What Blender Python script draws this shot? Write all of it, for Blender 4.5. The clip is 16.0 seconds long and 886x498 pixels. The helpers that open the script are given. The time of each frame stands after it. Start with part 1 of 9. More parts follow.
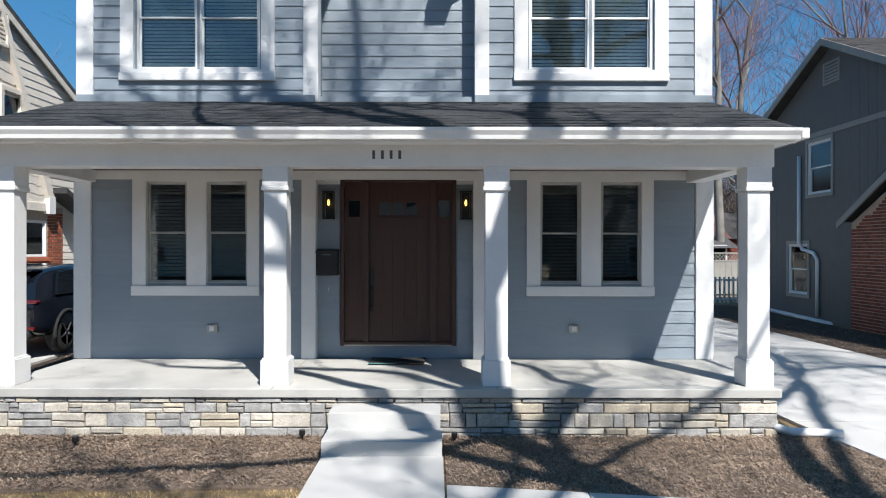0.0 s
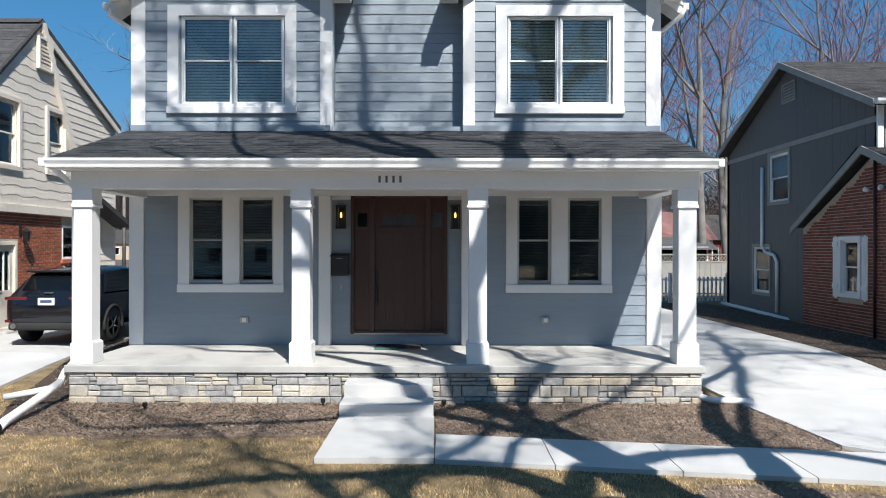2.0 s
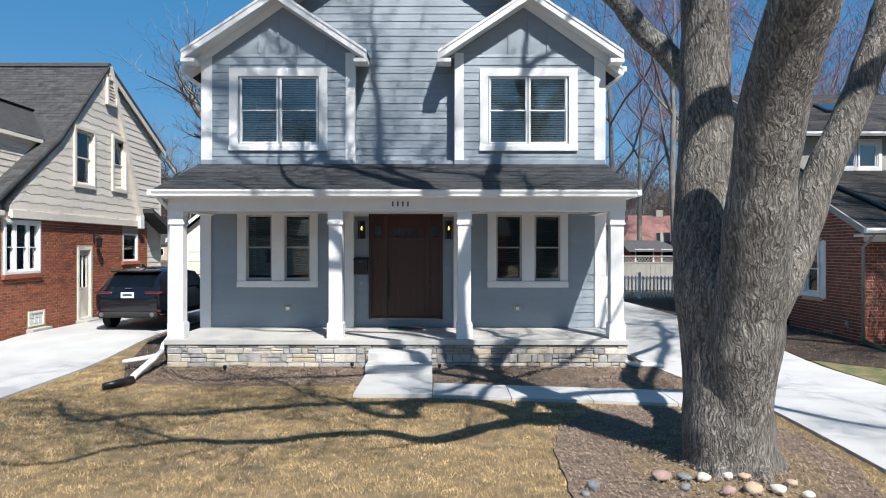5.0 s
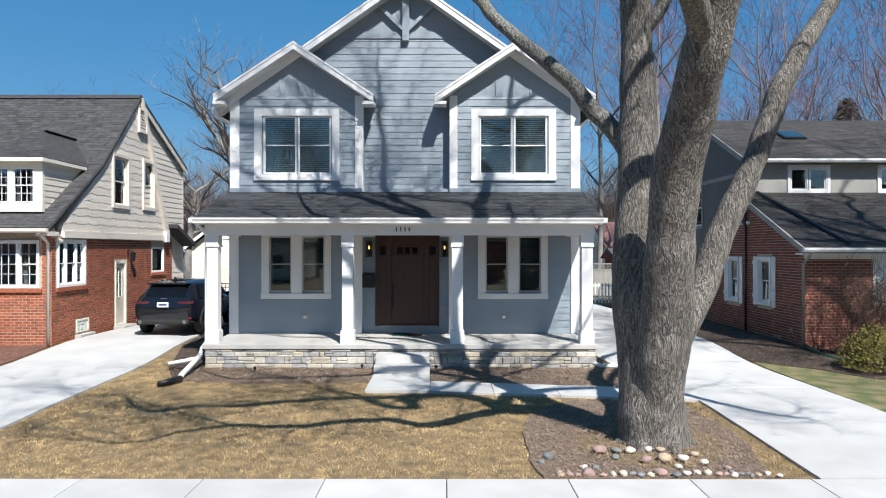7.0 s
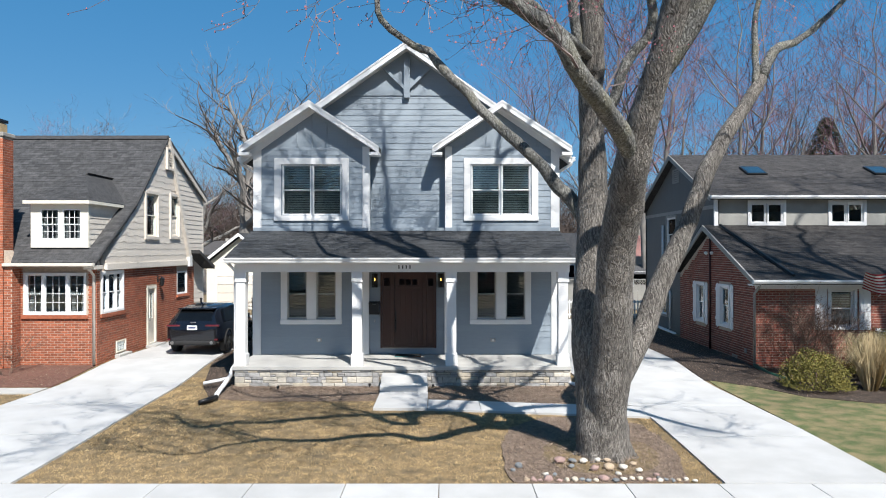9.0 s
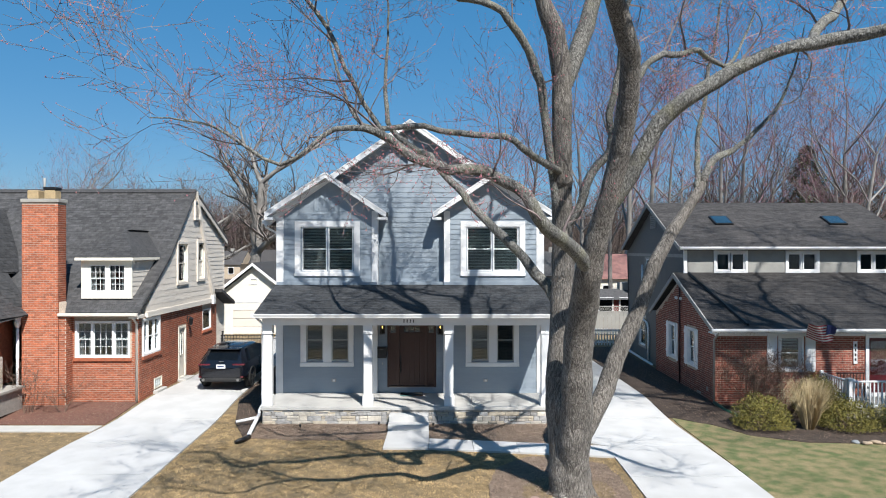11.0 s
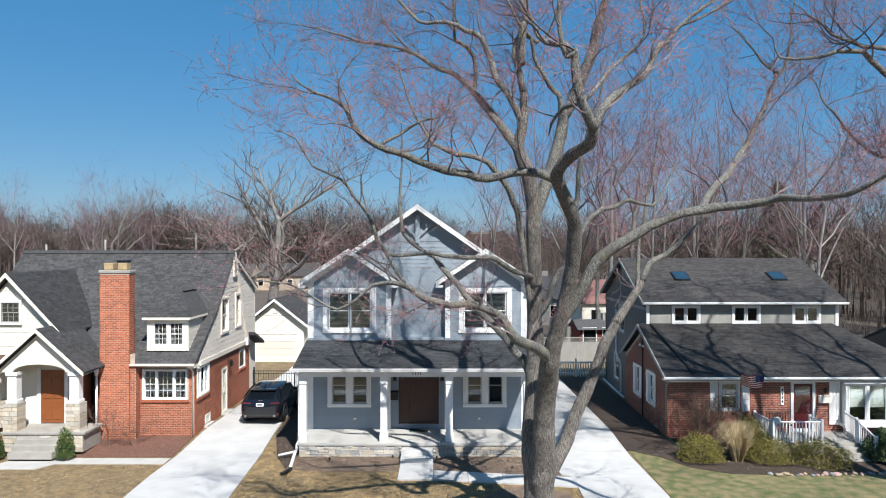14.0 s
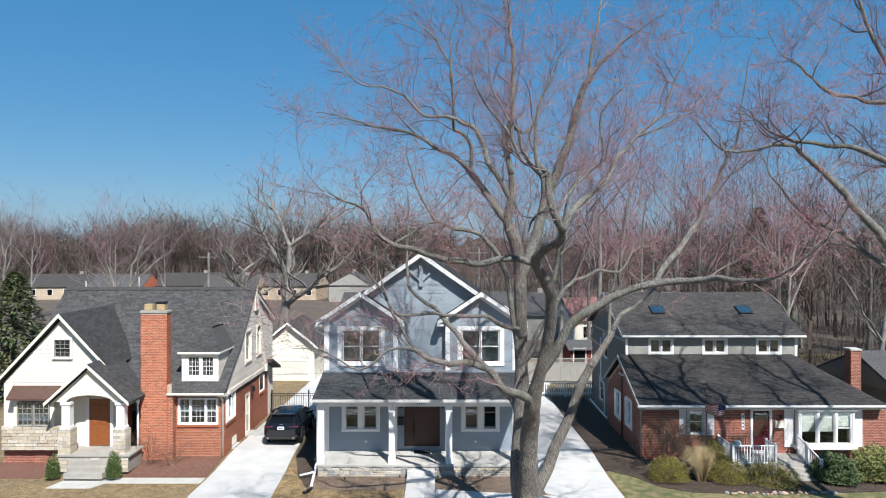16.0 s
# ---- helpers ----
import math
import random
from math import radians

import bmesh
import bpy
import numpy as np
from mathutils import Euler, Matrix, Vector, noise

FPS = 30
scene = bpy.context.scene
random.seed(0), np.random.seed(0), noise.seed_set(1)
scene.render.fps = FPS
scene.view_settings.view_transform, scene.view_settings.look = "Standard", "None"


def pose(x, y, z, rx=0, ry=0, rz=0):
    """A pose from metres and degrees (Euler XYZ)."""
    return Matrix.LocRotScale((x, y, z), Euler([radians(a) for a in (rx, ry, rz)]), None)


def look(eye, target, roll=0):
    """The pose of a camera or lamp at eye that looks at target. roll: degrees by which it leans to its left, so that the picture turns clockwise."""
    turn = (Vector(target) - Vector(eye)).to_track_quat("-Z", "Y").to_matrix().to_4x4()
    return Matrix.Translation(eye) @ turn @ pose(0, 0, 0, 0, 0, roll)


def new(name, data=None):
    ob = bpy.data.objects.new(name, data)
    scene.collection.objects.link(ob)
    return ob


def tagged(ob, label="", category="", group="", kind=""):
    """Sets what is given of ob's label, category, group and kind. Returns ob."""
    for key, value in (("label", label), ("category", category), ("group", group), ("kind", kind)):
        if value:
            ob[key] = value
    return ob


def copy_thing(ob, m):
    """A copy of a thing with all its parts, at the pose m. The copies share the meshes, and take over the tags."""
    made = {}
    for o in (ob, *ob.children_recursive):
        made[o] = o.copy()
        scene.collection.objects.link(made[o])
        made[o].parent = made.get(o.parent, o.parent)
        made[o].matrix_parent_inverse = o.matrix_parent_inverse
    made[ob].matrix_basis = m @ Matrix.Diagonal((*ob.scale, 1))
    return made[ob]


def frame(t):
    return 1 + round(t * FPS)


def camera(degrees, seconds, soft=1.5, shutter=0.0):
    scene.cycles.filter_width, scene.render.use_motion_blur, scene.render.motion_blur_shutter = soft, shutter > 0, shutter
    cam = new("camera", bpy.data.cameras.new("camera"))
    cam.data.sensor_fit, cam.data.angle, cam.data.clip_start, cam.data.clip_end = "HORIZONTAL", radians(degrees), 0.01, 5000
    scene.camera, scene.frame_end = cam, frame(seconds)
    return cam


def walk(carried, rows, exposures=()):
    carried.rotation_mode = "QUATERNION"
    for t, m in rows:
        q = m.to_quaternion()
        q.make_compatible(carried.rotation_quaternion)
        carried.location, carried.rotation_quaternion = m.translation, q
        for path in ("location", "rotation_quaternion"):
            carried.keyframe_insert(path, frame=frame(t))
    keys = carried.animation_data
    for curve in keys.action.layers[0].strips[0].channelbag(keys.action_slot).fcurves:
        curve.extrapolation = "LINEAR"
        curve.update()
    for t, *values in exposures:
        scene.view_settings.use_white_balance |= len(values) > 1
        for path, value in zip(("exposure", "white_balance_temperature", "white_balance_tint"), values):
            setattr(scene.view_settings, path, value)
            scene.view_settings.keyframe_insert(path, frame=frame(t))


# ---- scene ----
# The camera: seconds, place, yaw, pitch, roll
cam = camera(65.0, 16.0, soft=1.05)
ROWS = [
    (0, 0.859, -10.391, 2.303, 0.02, -0.03, -0.09),
    (0.5, 0.899, -10.855, 2.306, 0.03, -0.04, -0.09),
    (1, 0.954, -11.353, 2.327, 0.03, -0.05, -0.09),
    (1.5, 0.975, -11.895, 2.351, 0.05, -0.06, -0.08),
    (2, 0.985, -12.480, 2.389, 0.05, -0.04, -0.09),
    (2.5, 0.988, -13.099, 2.401, 0.04, -0.04, -0.10),
    (3, 0.987, -13.728, 2.417, 0.04, -0.03, -0.10),
    (3.5, 1.011, -14.381, 2.427, 0.02, -0.03, -0.09),
    (4, 1.026, -15.045, 2.449, 0.01, -0.03, -0.07),
    (6.5, 1.136, -18.261, 2.782, 0.02, -0.04, -0.04),
    (7, 1.155, -18.881, 2.957, 0.01, -0.02, -0.03),
    (7.5, 1.177, -19.512, 3.153, 0.02, 0.01, -0.01),
    (8, 1.210, -20.178, 3.354, 0.04, 0.01, -0.00),
    (8.5, 1.248, -20.883, 3.592, 0.03, 0.01, 0.01),
    (9, 1.277, -21.600, 3.925, 0.04, 0.02, 0.02),
    (11.5, 1.316, -25.593, 6.248, 0.05, 0.03, 0.00),
    (12, 1.297, -26.484, 6.709, 0.05, 0.04, 0.00),
    (12.5, 1.288, -27.395, 7.146, 0.08, 0.05, 0.01),
    (13, 1.291, -28.314, 7.560, 0.09, 0.05, 0.01),
    (13.5, 1.292, -29.242, 7.976, 0.10, 0.03, 0.02),
    (14, 1.286, -30.180, 8.448, 0.09, 0.02, 0.02),
    (14.5, 1.282, -31.141, 8.978, 0.08, 0.04, 0.02),
    (15, 1.273, -32.132, 9.519, 0.08, 0.06, 0.02),
    (15.5, 1.263, -33.153, 10.025, 0.08, 0.04, 0.01),
    (16, 1.258, -34.190, 10.535, 0.08, 0.05, 0.01),
]
walk(cam, [(t, pose(x, y, z, 90 + pitch, roll, yaw)) for t, x, y, z, yaw, pitch, roll in ROWS])

# World and sun
world = bpy.data.worlds.new("sky")
scene.world = world
world.use_nodes = True
_nt = world.node_tree
SUN = Vector((-0.44, 1.0, -1.225)).normalized()   # the way the light travels
_sky = _nt.nodes.new("ShaderNodeTexSky")
_sky.sky_type = "NISHITA"
_sky.sun_disc = False
_sky.sun_elevation = math.asin(-SUN.z)
_sky.sun_rotation = math.atan2(-SUN.x, -SUN.y)
_sky.altitude = 200
_sky.air_density = 1.0
_sky.dust_density = 0.8
_sky.ozone_density = 1.6
_nt.nodes["Background"].inputs[1].default_value = 0.067
_deep = _nt.nodes.new("ShaderNodeHueSaturation")
_deep.inputs["Saturation"].default_value = 1.2
_deep.inputs["Hue"].default_value = 0.497
_nt.links.new(_sky.outputs[0], _deep.inputs["Color"])
_even = _nt.nodes.new("ShaderNodeMix")
_even.data_type = "RGBA"
_even.inputs[0].default_value = 0.53
_even.inputs[7].default_value = (0.22, 2.65, 6.0, 1)   # clear azure evens the gradient
_nt.links.new(_deep.outputs[0], _even.inputs[6])
_nt.links.new(_even.outputs[2], _nt.nodes["Background"].inputs[0])
sun_lamp = bpy.data.lights.new("sun", "SUN")
sun_lamp.energy = 5.0
sun_lamp.angle = radians(0.53)
sun_lamp.color = (1.0, 0.975, 0.94)
sun = new("sun", sun_lamp)
sun.matrix_world = look((0, 0, 40), Vector((0, 0, 40)) + SUN)
scene.view_settings.exposure = 0.66

# ---- helpers of this scene ----
def mat(name, a, b=None, scale=6.0, rough=0.7, bump=0.0, bscale=60.0, metal=0.0, rand=0.0, island=0.0,
        fine=0.25, spec=0.5, stretch=None, coarse=0.0, coat=0.0, deep=0.02):
    """Two colours mixed by noise at two scales, bump, and a random shade for each object or island."""
    m = bpy.data.materials.new(name)
    m.use_nodes = True
    nt = m.node_tree
    N, L = nt.nodes, nt.links
    p = N["Principled BSDF"]
    p.inputs["Roughness"].default_value = rough
    p.inputs["Metallic"].default_value = metal
    p.inputs["Specular IOR Level"].default_value = spec
    p.inputs["Coat Weight"].default_value = coat
    b = b or tuple(c * 0.8 for c in a)
    geo = N.new("ShaderNodeNewGeometry")
    src = geo.outputs["Position"]
    if stretch:
        mp = N.new("ShaderNodeMapping")
        mp.inputs["Scale"].default_value = stretch
        L.new(src, mp.inputs["Vector"])
        src = mp.outputs["Vector"]
    n1 = N.new("ShaderNodeTexNoise")
    n1.inputs["Scale"].default_value = scale
    n1.inputs["Detail"].default_value = 5
    L.new(src, n1.inputs["Vector"])
    n2 = N.new("ShaderNodeTexNoise")
    n2.inputs["Scale"].default_value = bscale
    n2.inputs["Detail"].default_value = 3
    L.new(src, n2.inputs["Vector"])
    ramp = N.new("ShaderNodeMapRange")
    ramp.inputs[1].default_value, ramp.inputs[2].default_value = 0.35, 0.65
    L.new(n1.outputs[0], ramp.inputs[0])
    mix = N.new("ShaderNodeMix")
    mix.data_type = "RGBA"
    mix.inputs[6].default_value, mix.inputs[7].default_value = (*a, 1), (*b, 1)
    L.new(ramp.outputs[0], mix.inputs[0])
    hsv = N.new("ShaderNodeHueSaturation")
    L.new(mix.outputs[2], hsv.inputs["Color"])
    val = N.new("ShaderNodeMapRange")
    val.inputs[1].default_value, val.inputs[2].default_value = 0.25, 0.75
    val.inputs[3].default_value, val.inputs[4].default_value = 1 - fine, 1 + fine
    L.new(n2.outputs[0], val.inputs[0])
    last = val.outputs[0]

    def times(out, k, lo_hi):
        r = N.new("ShaderNodeMapRange")
        r.inputs[3].default_value, r.inputs[4].default_value = 1 - lo_hi, 1 + lo_hi
        L.new(out, r.inputs[0])
        q = N.new("ShaderNodeMath")
        q.operation = "MULTIPLY"
        L.new(k, q.inputs[0]), L.new(r.outputs[0], q.inputs[1])
        return q.outputs[0]

    if rand:
        last = times(N.new("ShaderNodeObjectInfo").outputs["Random"], last, rand)
    if island:
        last = times(geo.outputs["Random Per Island"], last, island)
    if coarse:
        n3 = N.new("ShaderNodeTexNoise")
        n3.inputs["Scale"].default_value = scale * 0.12
        n3.inputs["Detail"].default_value = 4
        L.new(src, n3.inputs["Vector"])
        last = times(n3.outputs[0], last, coarse)
    L.new(last, hsv.inputs["Value"])
    L.new(hsv.outputs[0], p.inputs["Base Color"])
    if bump:
        bn = N.new("ShaderNodeBump")
        bn.inputs["Strength"].default_value = min(1.0, bump)
        bn.inputs["Distance"].default_value = deep
        L.new(n2.outputs[0], bn.inputs["Height"])
        L.new(bn.outputs[0], p.inputs["Normal"])
    return m


def glass(name, tint=(0.02, 0.03, 0.03), rough=0.02):
    m = bpy.data.materials.new(name)
    m.use_nodes = True
    N, L = m.node_tree.nodes, m.node_tree.links
    out = N["Material Output"]
    N.remove(N["Principled BSDF"])
    tr, gl, mx, fr = (N.new("ShaderNodeBsdfTransparent"), N.new("ShaderNodeBsdfGlossy"), N.new("ShaderNodeMixShader"), N.new("ShaderNodeFresnel"))
    tr.inputs[0].default_value = (0.84, 0.89, 0.88, 1)
    gl.inputs["Roughness"].default_value = rough
    gl.inputs[0].default_value = (0.9, 0.95, 1, 1)
    fr.inputs[0].default_value = 1.75
    L.new(fr.outputs[0], mx.inputs[0]), L.new(tr.outputs[0], mx.inputs[1]), L.new(gl.outputs[0], mx.inputs[2]), L.new(mx.outputs[0], out.inputs[0])
    return m


def glow(name, col, power):
    m = bpy.data.materials.new(name)
    m.use_nodes = True
    p = m.node_tree.nodes["Principled BSDF"]
    p.inputs["Base Color"].default_value = (*col, 1)
    p.inputs["Emission Color"].default_value = (*col, 1)
    p.inputs["Emission Strength"].default_value = power
    return m


def thing(name, x, y, z, label, category, group="", kind="", rz=0.0):
    ob = new(name)
    ob.empty_display_size = 0.2
    ob.matrix_world = pose(x, y, z, 0, 0, rz)
    return tagged(ob, label, category, group, kind)


def part(name, bm, material, parent=None, label="", smooth=False, m=None):
    """Links a bmesh as one mesh object under a thing or a part; the mesh is given in the parent's frame."""
    me = bpy.data.meshes.new(name)
    bm.to_mesh(me)
    bm.free()
    if smooth:
        me.polygons.foreach_set("use_smooth", [True] * len(me.polygons))
    me.materials.append(material)
    ob = new(name, me)
    if parent:
        ob.parent = parent
    if m is not None:
        ob.matrix_basis = m
    if label:
        ob["label"] = label
    return ob


def raw(name, verts, faces, material, parent=None, label="", smooth=False):
    me = bpy.data.meshes.new(name)
    me.from_pydata(verts, [], faces)
    if smooth:
        me.polygons.foreach_set("use_smooth", [True] * len(me.polygons))
    me.materials.append(material)
    ob = new(name, me)
    if parent:
        ob.parent = parent
    if label:
        ob["label"] = label
    return ob


def piece(name, me, parent, m):
    """One of many alike pieces on a shared mesh."""
    ob = new(name, me)
    ob.parent = parent
    ob.matrix_basis = m
    return ob


def box(x0, x1, y0, y1, z0, z1, bev=0.0, bm=None):
    bm = bm or bmesh.new()
    r = bmesh.ops.create_cube(bm, size=1, matrix=Matrix.Translation(((x0 + x1) / 2, (y0 + y1) / 2, (z0 + z1) / 2)) @ Matrix.Diagonal((x1 - x0, y1 - y0, z1 - z0, 1)))
    if bev:
        es = {e for v in r["verts"] for e in v.link_edges}
        bmesh.ops.bevel(bm, geom=list(es), offset=bev, segments=2, affect="EDGES", profile=0.5)
    return bm


def prism(poly, depth, bm=None, axis="y", at=0.0):
    """A polygon in two coordinates pushed along the third axis from at to at + depth."""
    bm = bm or bmesh.new()
    place = {"y": lambda a, b, c: (a, c, b), "x": lambda a, b, c: (c, a, b), "z": lambda a, b, c: (a, b, c)}[axis]
    lo = [bm.verts.new(place(a, b, at)) for a, b in poly]
    hi = [bm.verts.new(place(a, b, at + depth)) for a, b in poly]
    n = len(poly)
    bm.faces.new(lo), bm.faces.new(hi[::-1])
    for i in range(n):
        bm.faces.new((lo[i], hi[i], hi[(i + 1) % n], lo[(i + 1) % n]))
    bmesh.ops.recalc_face_normals(bm, faces=bm.faces)
    return bm


def tube(points, bm=None, sides=8, cap=True):
    """A tapered tube through (x, y, z, radius) points."""
    bm = bm or bmesh.new()
    rings = []
    n = len(points)
    ref = Vector((0.3, 1, 0.2)).normalized()
    for i, p in enumerate(points):
        a, b = Vector(points[max(0, i - 1)][:3]), Vector(points[min(n - 1, i + 1)][:3])
        d = (b - a).normalized()
        s = d.cross(ref)
        if s.length < 0.05:
            s = d.cross(Vector((1, 0, 0)))
        s.normalize()
        u = d.cross(s)
        c = Vector(p[:3])
        rings.append([bm.verts.new(c + p[3] * (math.cos(2 * math.pi * k / sides) * s + math.sin(2 * math.pi * k / sides) * u)) for k in range(sides)])
    for r0, r1 in zip(rings, rings[1:]):
        for k in range(sides):
            bm.faces.new((r0[k], r0[(k + 1) % sides], r1[(k + 1) % sides], r1[k]))
    if cap:
        bm.faces.new(rings[0][::-1]), bm.faces.new(rings[-1])
    return bm


def lathe(profile, sides=16, bm=None, x=0.0, y=0.0):
    """A turned shape from (radius, height) pairs."""
    bm = bm or bmesh.new()
    rings = [[bm.verts.new((x + r * math.cos(2 * math.pi * k / sides), y + r * math.sin(2 * math.pi * k / sides), z)) for k in range(sides)] for r, z in profile]
    for r0, r1 in zip(rings, rings[1:]):
        for k in range(sides):
            bm.faces.new((r0[k], r0[(k + 1) % sides], r1[(k + 1) % sides], r1[k]))
    bm.faces.new(rings[0][::-1]), bm.faces.new(rings[-1])
    return bm


def wall_holes(u0, u1, z0, z1, holes, plane, at, thick, bm=None):
    """A wall slab with rectangular openings (u0, u1, z0, z1), one closed mesh; plane 'y' runs along x, plane 'x' along y."""
    bm = bm or bmesh.new()
    us = sorted({round(u, 4) for u in (u0, u1, *[h[0] for h in holes], *[h[1] for h in holes])})
    zs = sorted({round(z, 4) for z in (z0, z1, *[h[2] for h in holes], *[h[3] for h in holes]) if z0 - 1e-6 <= z <= z1 + 1e-6})
    nu, nz = len(us) - 1, len(zs) - 1
    solid = [[not any(h[0] < (us[i] + us[i + 1]) / 2 < h[1] and h[2] < (zs[j] + zs[j + 1]) / 2 < h[3] for h in holes) for j in range(nz)] for i in range(nu)]
    seen = {}

    def v(i, j, k):
        if (i, j, k) not in seen:
            t = at + thick * k
            seen[i, j, k] = bm.verts.new((us[i], t, zs[j]) if plane == "y" else (t, us[i], zs[j]))
        return seen[i, j, k]

    full = lambda i, j: 0 <= i < nu and 0 <= j < nz and solid[i][j]
    new_faces = []
    for i in range(nu):
        for j in range(nz):
            if not solid[i][j]:
                continue
            for k in (0, 1):
                new_faces.append(bm.faces.new((v(i, j, k), v(i + 1, j, k), v(i + 1, j + 1, k), v(i, j + 1, k))))
            for di, dj, a, b in ((-1, 0, (i, j), (i, j + 1)), (1, 0, (i + 1, j), (i + 1, j + 1)), (0, -1, (i, j), (i + 1, j)), (0, 1, (i, j + 1), (i + 1, j + 1))):
                if not full(i + di, j + dj):
                    new_faces.append(bm.faces.new((v(*a, 0), v(*b, 0), v(*b, 1), v(*a, 1))))
    bmesh.ops.recalc_face_normals(bm, faces=new_faces)
    return bm


def smooth01(a, b, v):
    t = min(1, max(0, (v - a) / (b - a)))
    return t * t * (3 - 2 * t)


def rise(x, y):
    """Height of the ground."""
    return 0.13 * math.exp(-((x - 4.3) ** 2 + (y + 8.45) ** 2) / 0.9) + 0.08 * smooth01(-10.2, -6, y) + 0.24 * smooth01(-2.5, 1.5, y) * (0.35 + 0.65 * smooth01(4.9, 7.5, abs(x - 0.1)))

# ---- materials ----
SIDING = mat("blue_grey_siding", (0.262, 0.308, 0.350), (0.246, 0.292, 0.334), 3, 0.55, 0.12, 90, fine=0.05, rand=0.035, stretch=(1, 1, 6))
WHITE = mat("white_trim_paint", (0.76, 0.76, 0.75), (0.72, 0.72, 0.715), 2, 0.45, 0.04, 40, fine=0.03)
CREAM = mat("cream_paint", (0.74, 0.70, 0.60), (0.70, 0.66, 0.56), 2, 0.55, 0.05, 40, fine=0.04)
DOOR = mat("dark_brown_door", (0.060, 0.026, 0.020), (0.050, 0.021, 0.016), 6, 0.32, 0.08, 60, fine=0.10, stretch=(8, 8, 1))
BLACK = mat("black_metal", (0.012, 0.012, 0.013), None, 8, 0.4, 0.0, 40, fine=0.1)
NICKEL = mat("brushed_metal", (0.45, 0.44, 0.42), None, 20, 0.35, 0.0, 60, metal=1.0, fine=0.08)
SHINGLE = mat("charcoal_shingle", (0.022, 0.024, 0.026), (0.038, 0.040, 0.043), 9, 0.92, 0.5, 160, rand=0.30, island=0.30, fine=0.35, coarse=0.1)
SHINGLE_GREY = mat("grey_shingle", (0.034, 0.0335, 0.0345), (0.054, 0.053, 0.053), 7, 0.92, 0.5, 160, rand=0.3, island=0.28, fine=0.35, coarse=0.12)
SHINGLE_BROWN = mat("weathered_shingle", (0.033, 0.030, 0.029), (0.054, 0.050, 0.048), 5, 0.92, 0.5, 160, rand=0.3, island=0.28, fine=0.35, coarse=0.2)
CONCRETE = mat("pale_concrete", (0.48, 0.473, 0.458), (0.425, 0.418, 0.402), 1.4, 0.85, 0.10, 140, fine=0.06, rand=0.05, coarse=0.12)
PORCHCON = mat("porch_concrete", (0.47, 0.46, 0.43), (0.40, 0.39, 0.365), 1.6, 0.8, 0.10, 120, fine=0.06, coarse=0.06)
STONES = [mat("ledgestone_grey", (0.37, 0.36, 0.345), (0.25, 0.245, 0.235), 9, 0.9, 0.5, 40, rand=0.28, fine=0.2),
          mat("ledgestone_tan", (0.50, 0.435, 0.335), (0.40, 0.35, 0.275), 8, 0.9, 0.5, 40, rand=0.2, fine=0.2),
          mat("ledgestone_pale", (0.54, 0.495, 0.42), (0.42, 0.385, 0.33), 8, 0.9, 0.5, 40, rand=0.2, fine=0.2)]
DEEPJOINT = mat("deep_stone_joint", (0.13, 0.122, 0.11), (0.09, 0.085, 0.078), 8, 0.95, 0.3, 80)
MORTAR = mat("mortar", (0.30, 0.28, 0.25), (0.24, 0.225, 0.205), 8, 0.95, 0.3, 80)
BRICK = mat("orange_red_brick", (0.37, 0.112, 0.054), (0.27, 0.080, 0.040), 10, 0.9, 0.3, 70, rand=0.28, island=0.28, fine=0.18)
BRICK_DARK = mat("dark_red_brick", (0.27, 0.078, 0.050), (0.165, 0.048, 0.033), 10, 0.9, 0.3, 70, rand=0.28, island=0.3, fine=0.18)
BRICK_MORTAR = mat("brick_mortar", (0.47, 0.38, 0.30), (0.39, 0.315, 0.25), 12, 0.95, 0.3, 80)
SHAKE = mat("beige_shake_siding", (0.69, 0.63, 0.55), (0.64, 0.585, 0.51), 5, 0.8, 0.3, 60, rand=0.07, fine=0.1, stretch=(4, 4, 1))
GREYSIDE = mat("dark_grey_siding", (0.132, 0.132, 0.128), (0.118, 0.118, 0.115), 3, 0.7, 0.2, 60, rand=0.05, fine=0.08, stretch=(4, 4, 1))
GREYPANEL = mat("grey_panel_siding", (0.30, 0.295, 0.27), (0.26, 0.256, 0.237), 3, 0.7, 0.15, 60, fine=0.08)


